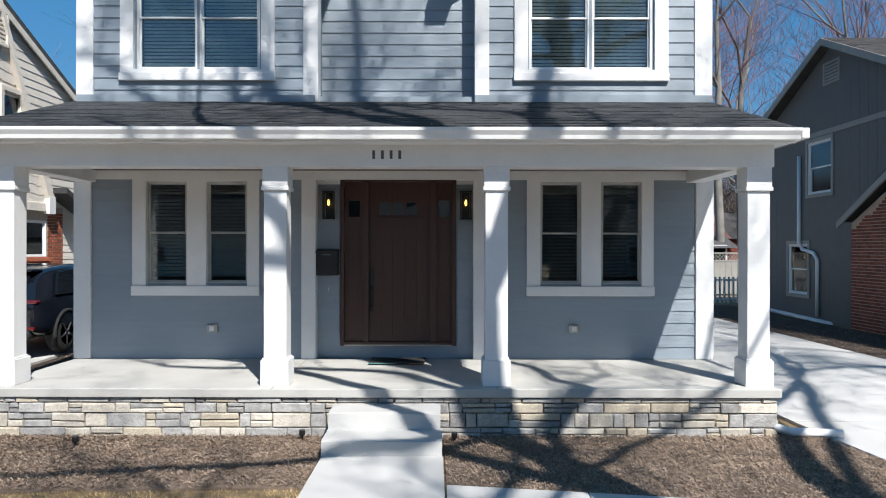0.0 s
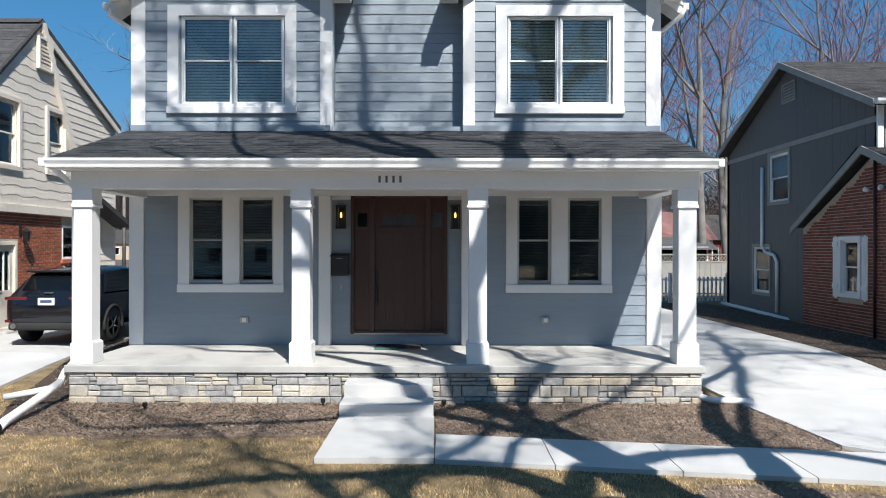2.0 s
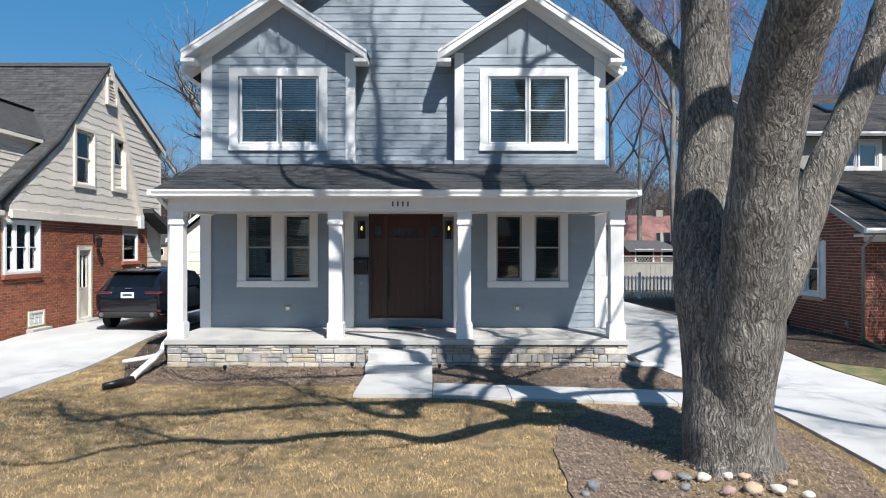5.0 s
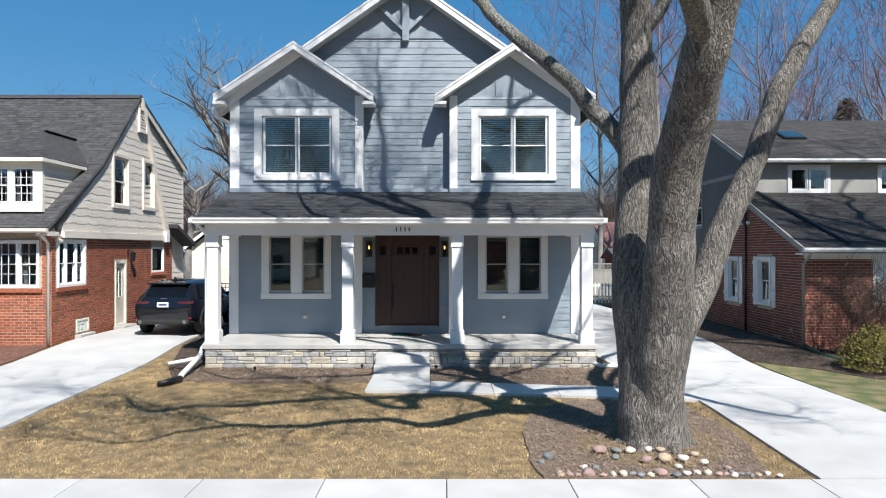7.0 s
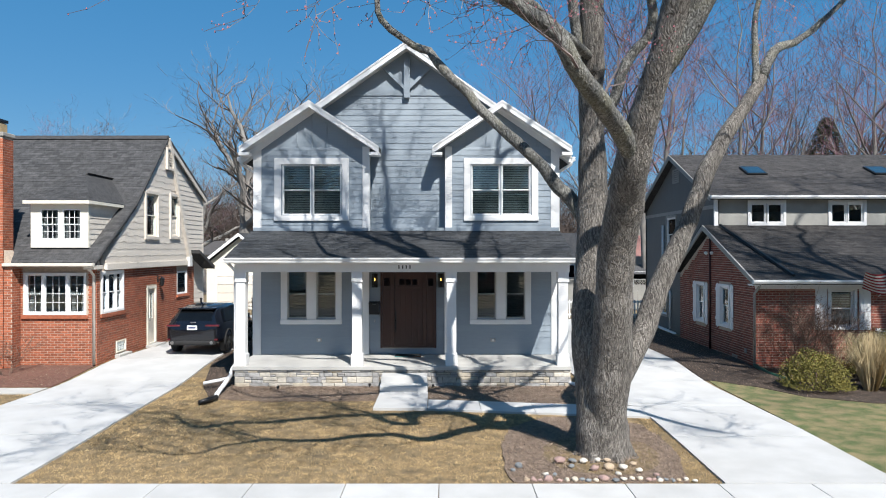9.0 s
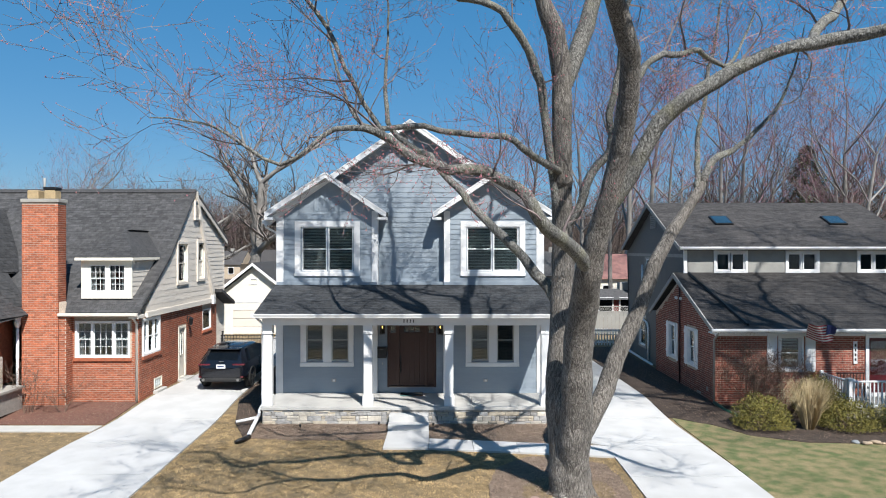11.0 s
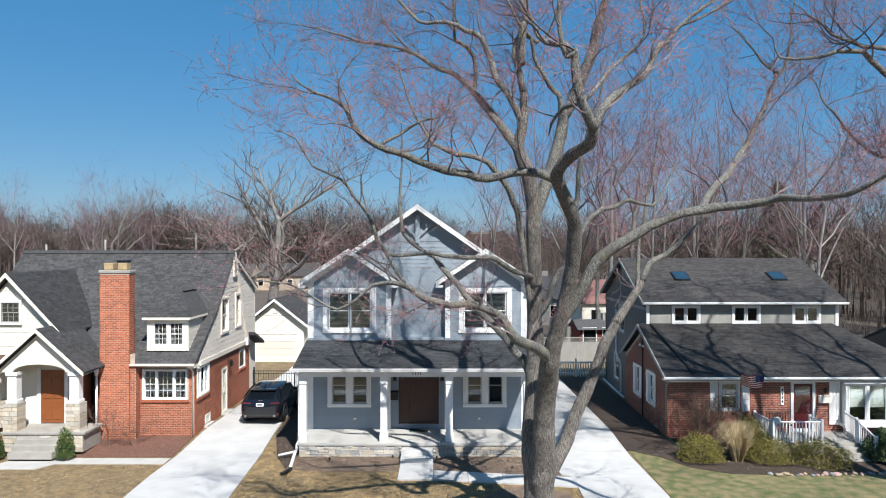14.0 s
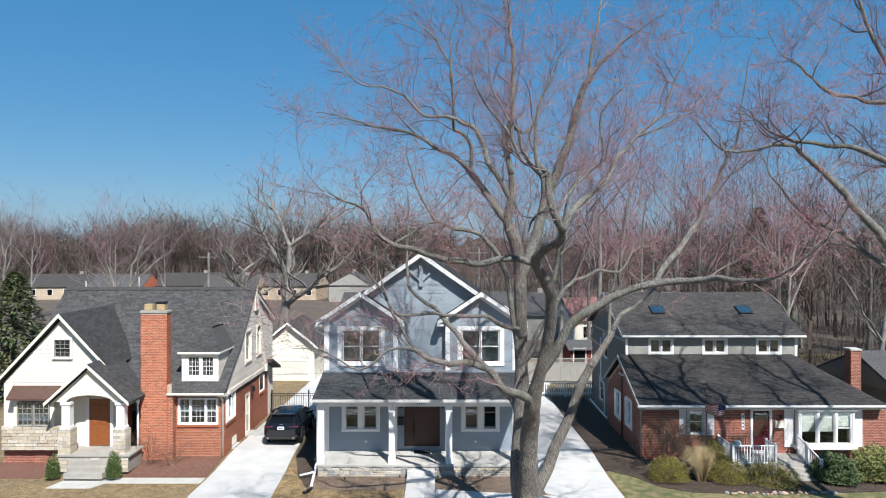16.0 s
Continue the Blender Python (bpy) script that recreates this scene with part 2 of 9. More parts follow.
def bark(name, pale, dark, cell, stretch, depth, moss=0.0):
    """Long ridged plates between dark furrows, with grey lichen patches."""
    m = mat(name, pale, tuple(c * 0.62 for c in pale), 3.0, 0.95, 0.0, 45, fine=0.3, coarse=0.25, stretch=(1, 1, 0.6))
    N, L = m.node_tree.nodes, m.node_tree.links
    p = N["Principled BSDF"]
    geo, mp, wob, add = N.new("ShaderNodeNewGeometry"), N.new("ShaderNodeMapping"), N.new("ShaderNodeTexNoise"), N.new("ShaderNodeMix")
    wob.inputs["Scale"].default_value, wob.inputs["Detail"].default_value = 6.0, 5
    add.data_type, add.blend_type = "RGBA", "ADD"
    add.inputs[0].default_value = 0.14
    L.new(geo.outputs["Position"], wob.inputs["Vector"])
    L.new(geo.outputs["Position"], add.inputs[6]), L.new(wob.outputs["Color"], add.inputs[7])
    mp.inputs["Scale"].default_value = stretch
    L.new(add.outputs[2], mp.inputs["Vector"])
    vor, grain = N.new("ShaderNodeTexVoronoi"), N.new("ShaderNodeTexNoise")
    vor.feature = "DISTANCE_TO_EDGE"
    vor.inputs["Scale"].default_value = cell
    grain.inputs["Scale"].default_value, grain.inputs["Detail"].default_value = cell * 1.1, 7
    L.new(mp.outputs[0], vor.inputs["Vector"]), L.new(mp.outputs[0], grain.inputs["Vector"])
    ridge = N.new("ShaderNodeMapRange")
    ridge.inputs[2].default_value, ridge.inputs[4].default_value = 0.35, 0.34
    L.new(vor.outputs["Distance"], ridge.inputs[0])
    high = N.new("ShaderNodeMath")
    high.operation = "MULTIPLY_ADD"
    high.inputs[1].default_value = 1.25
    L.new(grain.outputs[0], high.inputs[0]), L.new(ridge.outputs[0], high.inputs[2])
    old = p.inputs["Base Color"].links[0].from_socket
    mix = N.new("ShaderNodeMix")
    mix.data_type = "RGBA"
    mix.inputs[6].default_value = (*dark, 1)
    tone = N.new("ShaderNodeMapRange")
    tone.inputs[1].default_value, tone.inputs[2].default_value, tone.inputs[3].default_value = 0.55, 1.0, 0.08
    L.new(high.outputs[0], tone.inputs[0])
    L.new(tone.outputs[0], mix.inputs[0]), L.new(old, mix.inputs[7])
    out = mix.outputs[2]
    if moss:
        spot, sr, green = N.new("ShaderNodeTexNoise"), N.new("ShaderNodeMapRange"), N.new("ShaderNodeMix")
        spot.inputs["Scale"].default_value, spot.inputs["Detail"].default_value = 2.6, 6
        L.new(geo.outputs["Position"], spot.inputs["Vector"])
        sr.inputs[1].default_value, sr.inputs[2].default_value, sr.inputs[4].default_value = 0.5, 0.68, moss
        L.new(spot.outputs[0], sr.inputs[0])
        green.data_type = "RGBA"
        green.inputs[7].default_value = (0.25, 0.235, 0.13, 1)
        L.new(sr.outputs[0], green.inputs[0]), L.new(out, green.inputs[6])
        out = green.outputs[2]
    L.new(out, p.inputs["Base Color"])
    bn = N.new("ShaderNodeBump")
    bn.inputs["Strength"].default_value, bn.inputs["Distance"].default_value = 1.0, depth
    L.new(high.outputs[0], bn.inputs["Height"]), L.new(bn.outputs[0], p.inputs["Normal"])
    return m


BARK = bark("grey_brown_bark", (0.34, 0.310, 0.272), (0.060, 0.052, 0.045), 32.0, (1, 1, 0.10), 0.040)
LIMB = bark("limb_bark", (0.315, 0.308, 0.280), (0.058, 0.055, 0.049), 26.0, (1, 1, 0.45), 0.028, 0.3)
TWIG = mat("budding_twig", (0.250, 0.205, 0.188), (0.125, 0.092, 0.090), 2, 0.9, fine=0.1, island=0.25)
BUD = mat("red_maple_bud", (0.46, 0.15, 0.19), (0.40, 0.16, 0.15), 0.7, 0.8, fine=0.1, island=0.3)
REDTWIG = mat("red_maple_twig", (0.235, 0.118, 0.140), (0.172, 0.104, 0.114), 0.3, 0.9, fine=0.1, island=0.25)
FARTWIG = mat("far_wood_twig", (0.112, 0.080, 0.064), (0.066, 0.053, 0.047), 0.35, 0.95, fine=0.1, rand=0.25, island=0.2, coarse=0.35)
PALETWIG = mat("pale_bare_twig", (0.200, 0.178, 0.160), (0.140, 0.124, 0.112), 0.5, 0.95, fine=0.1, rand=0.15, island=0.25)
FARBARK = mat("far_bark", (0.235, 0.220, 0.200), (0.150, 0.140, 0.128), 1.5, 0.95, fine=0.2, rand=0.15)
PINE = mat("dark_conifer", (0.075, 0.105, 0.040), (0.125, 0.145, 0.060), 1.2, 0.9, fine=0.2, island=0.35)
LAWN = mat("dormant_lawn_soil", (0.235, 0.168, 0.088), (0.120, 0.087, 0.046), 5.0, 0.95, 0.6, 120, fine=0.3, coarse=0.22)
BLADE = mat("straw_grass_blade", (0.58, 0.415, 0.205), (0.25, 0.172, 0.084), 4.0, 0.85, fine=0.25, island=0.5, coarse=0.5, bscale=22)
GREENBLADE = mat("spring_grass_blade", (0.105, 0.145, 0.040), (0.31, 0.245, 0.120), 1.7, 0.85, fine=0.2, island=0.45, coarse=0.35)
GREENLAWN = mat("greening_lawn_soil", (0.072, 0.095, 0.030), (0.215, 0.170, 0.085), 2.6, 0.95, 0.6, 60, fine=0.45, coarse=0.35)
MULCH = mat("brown_mulch", (0.14, 0.098, 0.072), (0.215, 0.158, 0.117), 9, 0.95, 0.9, 110, fine=0.4, coarse=0.2)
CHIP = mat("mulch_chip", (0.185, 0.132, 0.096), (0.285, 0.215, 0.160), 5, 0.95, fine=0.2, island=0.5)
ROCKS = [mat("pale_limestone", (0.62, 0.58, 0.50), (0.50, 0.46, 0.39), 9, 0.85, 0.4, 40, rand=0.15, fine=0.12),
         mat("pink_granite", (0.40, 0.27, 0.23), (0.31, 0.21, 0.19), 12, 0.85, 0.4, 50, rand=0.2, fine=0.2),
         mat("blue_grey_fieldstone", (0.22, 0.235, 0.24), (0.15, 0.16, 0.165), 9, 0.85, 0.4, 40, rand=0.2, fine=0.15),
         mat("cream_fieldstone", (0.56, 0.49, 0.38), (0.44, 0.38, 0.30), 9, 0.85, 0.4, 40, rand=0.15, fine=0.15),
         mat("tan_fieldstone", (0.40, 0.30, 0.20), (0.30, 0.235, 0.17), 9, 0.85, 0.4, 40, rand=0.2, fine=0.15)]
GLASS = glass("window_glass")
BLIND = mat("pale_blind_slat", (0.62, 0.66, 0.64), None, 4, 0.6, fine=0.03)
CURTAIN = mat("grey_curtain", (0.24, 0.24, 0.25), (0.18, 0.18, 0.19), 6, 0.9, fine=0.1, stretch=(6, 6, 0.3))
ROOM = mat("room_plaster", (0.10, 0.10, 0.10), None, 2, 0.9, fine=0.05)
CARPAINT = mat("black_car_paint", (0.005, 0.006, 0.009), (0.006, 0.007, 0.011), 2, 0.15, fine=0.03, coat=0.6, spec=0.35)
TYRE = mat("tyre_rubber", (0.018, 0.018, 0.018), None, 12, 0.85, fine=0.1)
CARGLASS = mat("tinted_car_glass", (0.005, 0.006, 0.007), None, 3, 0.04, fine=0.03, spec=0.3)
TAIL = mat("red_tail_lamp", (0.10, 0.006, 0.008), None, 6, 0.2, fine=0.05, coat=0.6)
SHRUB = mat("evergreen_shrub", (0.115, 0.108, 0.022), (0.205, 0.170, 0.036), 4, 0.85, island=0.4, fine=0.15)
HOLLY = mat("deep_green_holly", (0.045, 0.085, 0.022), (0.10, 0.14, 0.03), 5, 0.6, island=0.45, fine=0.15)
SHRUB_DARK = mat("dark_green_shrub", (0.05, 0.085, 0.028), (0.085, 0.115, 0.04), 5, 0.7, island=0.4, fine=0.15)
STRAW = mat("dry_ornamental_grass", (0.48, 0.38, 0.22), (0.38, 0.29, 0.16), 3, 0.9, island=0.3, fine=0.1)
DEADBUSH = mat("bare_shrub_twig", (0.165, 0.105, 0.075), (0.12, 0.08, 0.06), 4, 0.9, island=0.3, fine=0.1)
STEPCON = mat("grey_step_concrete", (0.34, 0.325, 0.29), (0.28, 0.265, 0.24), 2, 0.85, 0.1, 100, fine=0.08)
LITTER = mat("brown_leaf_litter", (0.115, 0.088, 0.066), (0.075, 0.06, 0.048), 0.8, 0.95, 0.6, 9, fine=0.35, coarse=0.3)
EUONYMUS = mat("variegated_leaf", (0.30, 0.29, 0.10), (0.12, 0.15, 0.045), 3, 0.7, island=0.4, fine=0.15)
SHEER = mat("sheer_blind", (0.66, 0.65, 0.62), (0.60, 0.59, 0.565), 4, 0.8, fine=0.06)
NUMBER = mat("dark_number_metal", (0.09, 0.09, 0.092), None, 8, 0.5, fine=0.05)
DARKMULCH = mat("dark_mulch", (0.036, 0.024, 0.017), (0.062, 0.043, 0.031), 7, 0.95, 0.9, 90, fine=0.45, coarse=0.35)
REDMULCH = mat("red_brown_mulch", (0.13, 0.060, 0.042), (0.175, 0.085, 0.06), 9, 0.95, 0.9, 110, fine=0.4, coarse=0.2)
# blind slats again, with the porch's shade put into their colour
BLIND_SHADED = mat("shaded_blind_slat", (0.13, 0.13, 0.125), None, 4, 0.6, fine=0.03)
# near-black colour that paints the dimness of rooms behind panes
ROOM_SHADE = mat("unlit_room_shade", (0.02, 0.02, 0.021), None, 2, 0.9, fine=0.05)

# ---- ground ----
def sheet(name, x0, x1, y0, y1, nx, ny, material, lift=0.0, inside=None):
    xs, ys = np.linspace(x0, x1, nx + 1), np.linspace(y0, y1, ny + 1)
    vs = [(x, y, rise(x, y) + lift) for y in ys for x in xs]
    fs = [(j * (nx + 1) + i, j * (nx + 1) + i + 1, (j + 1) * (nx + 1) + i + 1, (j + 1) * (nx + 1) + i) for j in range(ny) for i in range(nx)
          if inside is None or inside((xs[i] + xs[i + 1]) / 2, (ys[j] + ys[j + 1]) / 2)]
    return raw(name, vs, fs, material, smooth=True)


def graded(lo, hi, near0, near1, step):
    """Grid lines: fine between near0 and near1, ever coarser out to lo and hi."""
    g = list(np.arange(near0, near1 + 1e-6, step))
    d = step
    while g[-1] < hi:
        d *= 1.5
        g.append(min(hi, g[-1] + d))
    d = step
    while g[0] > lo:
        d *= 1.5
        g.insert(0, max(lo, g[0] - d))
    return g


def ground_sheet():
    xs, ys = graded(-900, 900, -30, 34, 0.5), graded(-120, 1500, -26, 30, 0.5)
    vs = [(x, y, rise(x, y) - 0.015) for y in ys for x in xs]
    nx = len(xs)
    fs = [(j * nx + i, j * nx + i + 1, (j + 1) * nx + i + 1, (j + 1) * nx + i) for j in range(len(ys) - 1) for i in range(nx - 1)]
    return raw("ground", vs, fs, LAWN, smooth=True)


tagged(ground_sheet(), "straw-coloured dormant lawn over flat suburban ground", "lawn", kind="structure")


def outline_slab(name, outline, material, thick, lift, label, category, kind="structure", step=0.6):
    """A slab with any outline that follows the ground; outline in plan, anticlockwise."""
    bm = bmesh.new()
    pts = []
    for (ax, ay), (bx, by) in zip(outline, outline[1:] + outline[:1]):
        n = max(1, int(math.hypot(bx - ax, by - ay) / step))
        pts += [(ax + (bx - ax) * k / n, ay + (by - ay) * k / n) for k in range(n)]
    top = [bm.verts.new((x, y, 0)) for x, y in pts]
    f = bm.faces.new(top)
    x0, x1, y0, y1 = min(p[0] for p in pts), max(p[0] for p in pts), min(p[1] for p in pts), max(p[1] for p in pts)
    for k in np.arange(y0 + step, y1, step):
        bmesh.ops.bisect_plane(bm, geom=bm.verts[:] + bm.edges[:] + bm.faces[:], plane_co=(0, k, 0), plane_no=(0, 1, 0))
    ex = bmesh.ops.extrude_face_region(bm, geom=bm.faces[:])
    low = [v for v in ex["geom"] if isinstance(v, bmesh.types.BMVert)]
    lows = set(low)
    for v in bm.verts:
        v.co.z = rise(v.co.x, v.co.y) + (lift - thick if v in lows else lift)
    bmesh.ops.recalc_face_normals(bm, faces=bm.faces)
    ob = part(name, bm, material)
    return tagged(ob, label, category, kind=kind)


# driveways in panels, public sidewalk, front walk
def panels(name, rows, label, category, lift=0.03):
    """A paved strip: each row is (x_left, x_right, y) and panels span between rows."""
    ob = thing(name, 0, 0, 0, label, category, kind="structure")
    for (a0, b0, y0), (a1, b1, y1) in zip(rows, rows[1:]):
        bm = bmesh.new()
        g, n, k = 0.006, 6, 5
        up = []
        for j in range(k + 1):
            t = j / k
            a, b, y = a0 + (a1 - a0) * t, b0 + (b1 - b0) * t, y0 + g + (y1 - y0 - 2 * g) * t
            up.append([bm.verts.new((x, y, rise(x, y) + lift)) for x in np.linspace(a, b, n + 1)])
        top = [bm.faces.new((up[j][i], up[j][i + 1], up[j + 1][i + 1], up[j + 1][i])) for j in range(k) for i in range(n)]
        ex = bmesh.ops.extrude_edge_only(bm, edges=[e for e in bm.edges if e.is_boundary])
        for v in ex["geom"]:
            if isinstance(v, bmesh.types.BMVert):
                v.co.z -= 0.1
        bmesh.ops.recalc_face_normals(bm, faces=bm.faces)
        part("panel", bm, CONCRETE, ob)
    return ob


panels("driveway_left", [(-9.5, -5.95, y) if y < -6 else (-9.6 + 0.02 * (y + 6), -6.0 - 0.042 * max(0, y + 6), y) for y in (-10.0, -7.2, -4.4, -1.6, 1.2, 4.0, 6.8, 9.6, 12.4, 15.2, 18.0, 20.8, 23.6)],
       "pale concrete driveway beside the brick house", "driveway")
panels("driveway_right", [(5.98 if y < -4.5 else 5.62 if y < -4 else 5.3 if y < 0 else 5.0, 8.95 - 0.02 * (y + 10), y) for y in (-10.0, -7.35, -4.70, -4.4, -1.6, 1.2, 4.0, 6.8, 9.6, 12.4, 14.1)],
       "pale concrete driveway beside the blue-grey house", "driveway")
side = thing("sidewalk", 0, 0, 0, "pale concrete public sidewalk in square slabs", "sidewalk", kind="structure")
for k in range(-20, 21):
    x0 = -0.35 + 1.55 * k
    part("slab", box(x0 + 0.006, x0 + 1.544, -11.55, -10.006, -0.1, 0.02, 0.008), CONCRETE, side)
road = raw("road", [(-900, -26, -0.16), (900, -26, -0.16), (900, -15.5, -0.12), (-900, -15.5, -0.12)], [(0, 1, 2, 3)], mat("asphalt", (0.055, 0.055, 0.056), None, 4, 0.9, 0.4, 120, fine=0.2))
road.location.z = 0.14
tagged(road, "grey asphalt residential street", "road", kind="structure")
litter = raw("woodland_floor", [(-900, 34, 0.36), (900, 34, 0.36), (900, 1400, 0.36), (-900, 1400, 0.36)], [(0, 1, 2, 3)], LITTER)
tagged(litter, "brown leaf litter below bare trees", "ground", kind="structure")

# ---- building helpers ----
LATER = []      # small pieces, made at the end of the file


def shingles(parent, o, u, v, length, span, material, course=0.145, seed=1, single=0):
    """Asphalt shingles on a slope: o is the eave's corner, u runs along it, v up the slope; span(t) gives the stretch of u at t up the slope.
    The first `single` tabs are objects of their own, the rest one mesh."""
    def make():
        rr = random.Random(seed)
        O, U, V = Vector(o), Vector(u).normalized(), Vector(v).normalized()
        Nn = U.cross(V).normalized()
        if Nn.z < 0:
            Nn = -Nn
        vs, fs = [], []
        count = 0
        rows = int(length / course)
        shapes = {}
        for r in range(rows + 1):
            t0 = r * course
            t1 = min(length, t0 + course + 0.02)
            a0, a1 = span(min(length, t0))
            x = a0 - rr.uniform(0, 0.25)
            while x < a1 - 0.01:
                w = rr.choice((0.16, 0.24, 0.33, 0.33))
                x0, x1 = max(x, a0), min(x + w, a1)
                x += w
                if x1 - x0 < 0.02:
                    continue
                h = rr.choice((0.006, 0.006, 0.011))
                b0, b1 = span(t1)
                y0, y1 = min(max(x0, b0), b1), max(min(x1, b1), b0)
                if y1 <= y0:
                    y1 = y0 + 0.001
                P = [O + U * x0 + V * t0, O + U * x1 + V * t0, O + U * y1 + V * t1, O + U * y0 + V * t1]
                if count < single and abs((x1 - x0) - w) < 1e-6 and abs(y0 - x0) < 1e-6 and abs(y1 - x1) < 1e-6 and t1 - t0 > course:
                    key = (round(w, 3), h)
                    if key not in shapes:
                        me = bpy.data.meshes.new("shingle")
                        g = 0.0015
                        L = course + 0.02
                        me.from_pydata([(g, 0, h), (w - g, 0, h), (w - g, L, 0.002), (g, L, 0.002), (g, 0, 0), (w - g, 0, 0)], [], [(0, 1, 2, 3), (4, 5, 1, 0)])
                        me.materials.append(material)
                        shapes[key] = me
                    M = Matrix.Identity(4)
                    for c, ax in enumerate((U, V, Nn)):
                        for k in range(3):
                            M[k][c] = ax[k]
                    M.translation = P[0] + Nn * 0.001
                    piece("shingle", shapes[key], parent, M)
                    count += 1
                else:
                    n = len(vs)
                    vs += [tuple(P[0] + Nn * h), tuple(P[1] + Nn * h), tuple(P[2] + Nn * 0.002), tuple(P[3] + Nn * 0.002), tuple(P[0]), tuple(P[1])]
                    fs += [(n, n + 1, n + 2, n + 3), (n + 4, n + 5, n + 1, n)]
        ob = raw("shingle_field", vs, fs, material, parent)
        ob["kind"] = "stuff"
    LATER.append(make)


def lap_boards(parent, plane, at, u_of, z0, z1, holes, material, expo=0.18, out=-1, name="siding_board", step=None):
    """Lap siding: one board for each row and stretch. plane 'y': boards run along x on a wall facing -y at y = at; plane 'x': along y, facing out * x.
    u_of(z) gives the stretch of the wall at height z."""
    def make():
        z = z0
        while z < z1 - 0.01:
            zt = min(z + expo, z1)
            lo, hi = u_of(z), u_of(zt)
            zm = (z + zt) / 2
            cuts = sorted((h[0], h[1]) for h in holes if h[2] < zm < h[3])
            a = lo[0]
            segs = []
            for c0, c1 in cuts:
                if c0 > a:
                    segs.append((a, c0, a == lo[0], False))
                a = max(a, c1)
            if lo[1] > a:
                segs.append((a, lo[1], a == lo[0], True))
            for s0, s1, left, right in segs:
                t0, t1 = (hi[0] if left else s0), (hi[1] if right else s1)
                if t1 < t0:
                    t0 = t1 = (t0 + t1) / 2
                d0, d1 = 0.020, 0.006
                if plane == "y":
                    q = lambda uu, zz, dd: (uu, at - dd, zz)
                else:
                    q = lambda uu, zz, dd: (at + out * dd, uu, zz)
                vs = [q(s0, z, 0), q(s1, z, 0), q(s1, z, d0), q(s0, z, d0), q(t0, zt, 0), q(t1, zt, 0), q(t1, zt, d1), q(t0, zt, d1)]
                fs = [(0, 1, 2, 3), (3, 2, 6, 7), (2, 1, 5, 6), (0, 3, 7, 4)]
                raw(name, vs, fs, material, parent)
            z = zt
    LATER.append(make)


def bricks(parent, plane, at, u0, u1, z0, z1, holes, material, out=-1, seed=3, single=0, top=None):
    """A running-bond brick face, bricks proud of their joints. top(u) may cut the wall's head."""
    def make():
        rr = random.Random(seed)
        L, H, J, D = 0.203, 0.066, 0.013, 0.007
        vs, fs = [], []
        shared = {}
        count = 0
        r = 0
        z = z0
        while z + H <= z1 + 1e-6:
            x = u0 - (0.107 if r % 2 else 0)
            while x < u1:
                a, b = max(u0, x + J / 2), min(u1, x + L + J / 2)
                x += L + J
                cs = [(h[0], h[1]) for h in holes if h[2] < z + H * 0.5 < h[3] and h[0] < b and h[1] > a]
                ok = True
                for c0, c1 in cs:
                    if c0 <= a and c1 >= b:
                        ok = False
                    elif c0 <= a:
                        a = c1 + J
                    else:
                        b = c0 - J
                if not ok or b - a < 0.03:
                    continue
                if top and top((a + b) / 2) < z + H:
                    continue
                d = D + rr.uniform(-0.002, 0.002)
                zz0, zz1 = z + 0.001, z + H
                full = b - a > L - 0.012
                if full and count < single:
                    if "b" not in shared:
                        me = bpy.data.meshes.new("brick")
                        w, h = L, H - 0.001
                        if plane == "y":
                            q = [(0, 0, 0), (w, 0, 0), (w, 0, h), (0, 0, h), (.003, -D, .003), (w - .003, -D, .003), (w - .003, -D, h - .003), (.003, -D, h - .003)]
                        else:
                            q = [(0, 0, 0), (0, w, 0), (0, w, h), (0, 0, h), (out * D, .003, .003), (out * D, w - .003, .003), (out * D, w - .003, h - .003), (out * D, .003, h - .003)]
                        me.from_pydata(q, [], [(4, 5, 6, 7), (0, 1, 5, 4), (1, 2, 6, 5), (2, 3, 7, 6), (3, 0, 4, 7)])
                        me.materials.append(material)
                        shared["b"] = me
                    piece("brick", shared["b"], parent, pose(a, at, zz0) if plane == "y" else pose(at, a, zz0))
                    count += 1
                    continue
                n = len(vs)
                if plane == "y":
                    vs += [(a, at, zz0), (b, at, zz0), (b, at, zz1), (a, at, zz1), (a + .003, at - d, zz0 + .003), (b - .003, at - d, zz0 + .003), (b - .003, at - d, zz1 - .003), (a + .003, at - d, zz1 - .003)]
                else:
                    X = at + out * d
                    vs += [(at, a, zz0), (at, b, zz0), (at, b, zz1), (at, a, zz1), (X, a + .003, zz0 + .003), (X, b - .003, zz0 + .003), (X, b - .003, zz1 - .003), (X, a + .003, zz1 - .003)]
                fs += [(n + 4, n + 5, n + 6, n + 7), (n, n + 1, n + 5, n + 4), (n + 1, n + 2, n + 6, n + 5), (n + 2, n + 3, n + 7, n + 6), (n + 3, n, n + 4, n + 7)]
            z += H + J
            r += 1
        ob = raw("brick_field", vs, fs, material, parent)
        ob["kind"] = "stuff"
    LATER.append(make)


def frame_ring(x0, x1, z0, z1, w, y0, y1, bm=None, bev=0.003):
    """A rectangular ring in the xz plane, one closed mesh."""
    bm = wall_holes(x0, x1, z0, z1, [(x0 + w, x1 - w, z0 + w, z1 - w)], "y", y0, y1 - y0, bm)
    if bev:
        es = [e for e in bm.edges if len(e.link_faces) == 2 and e.calc_face_angle(0) > 1.0]
        bmesh.ops.bevel(bm, geom=es, offset=bev, segments=1, affect="EDGES")
    return bm


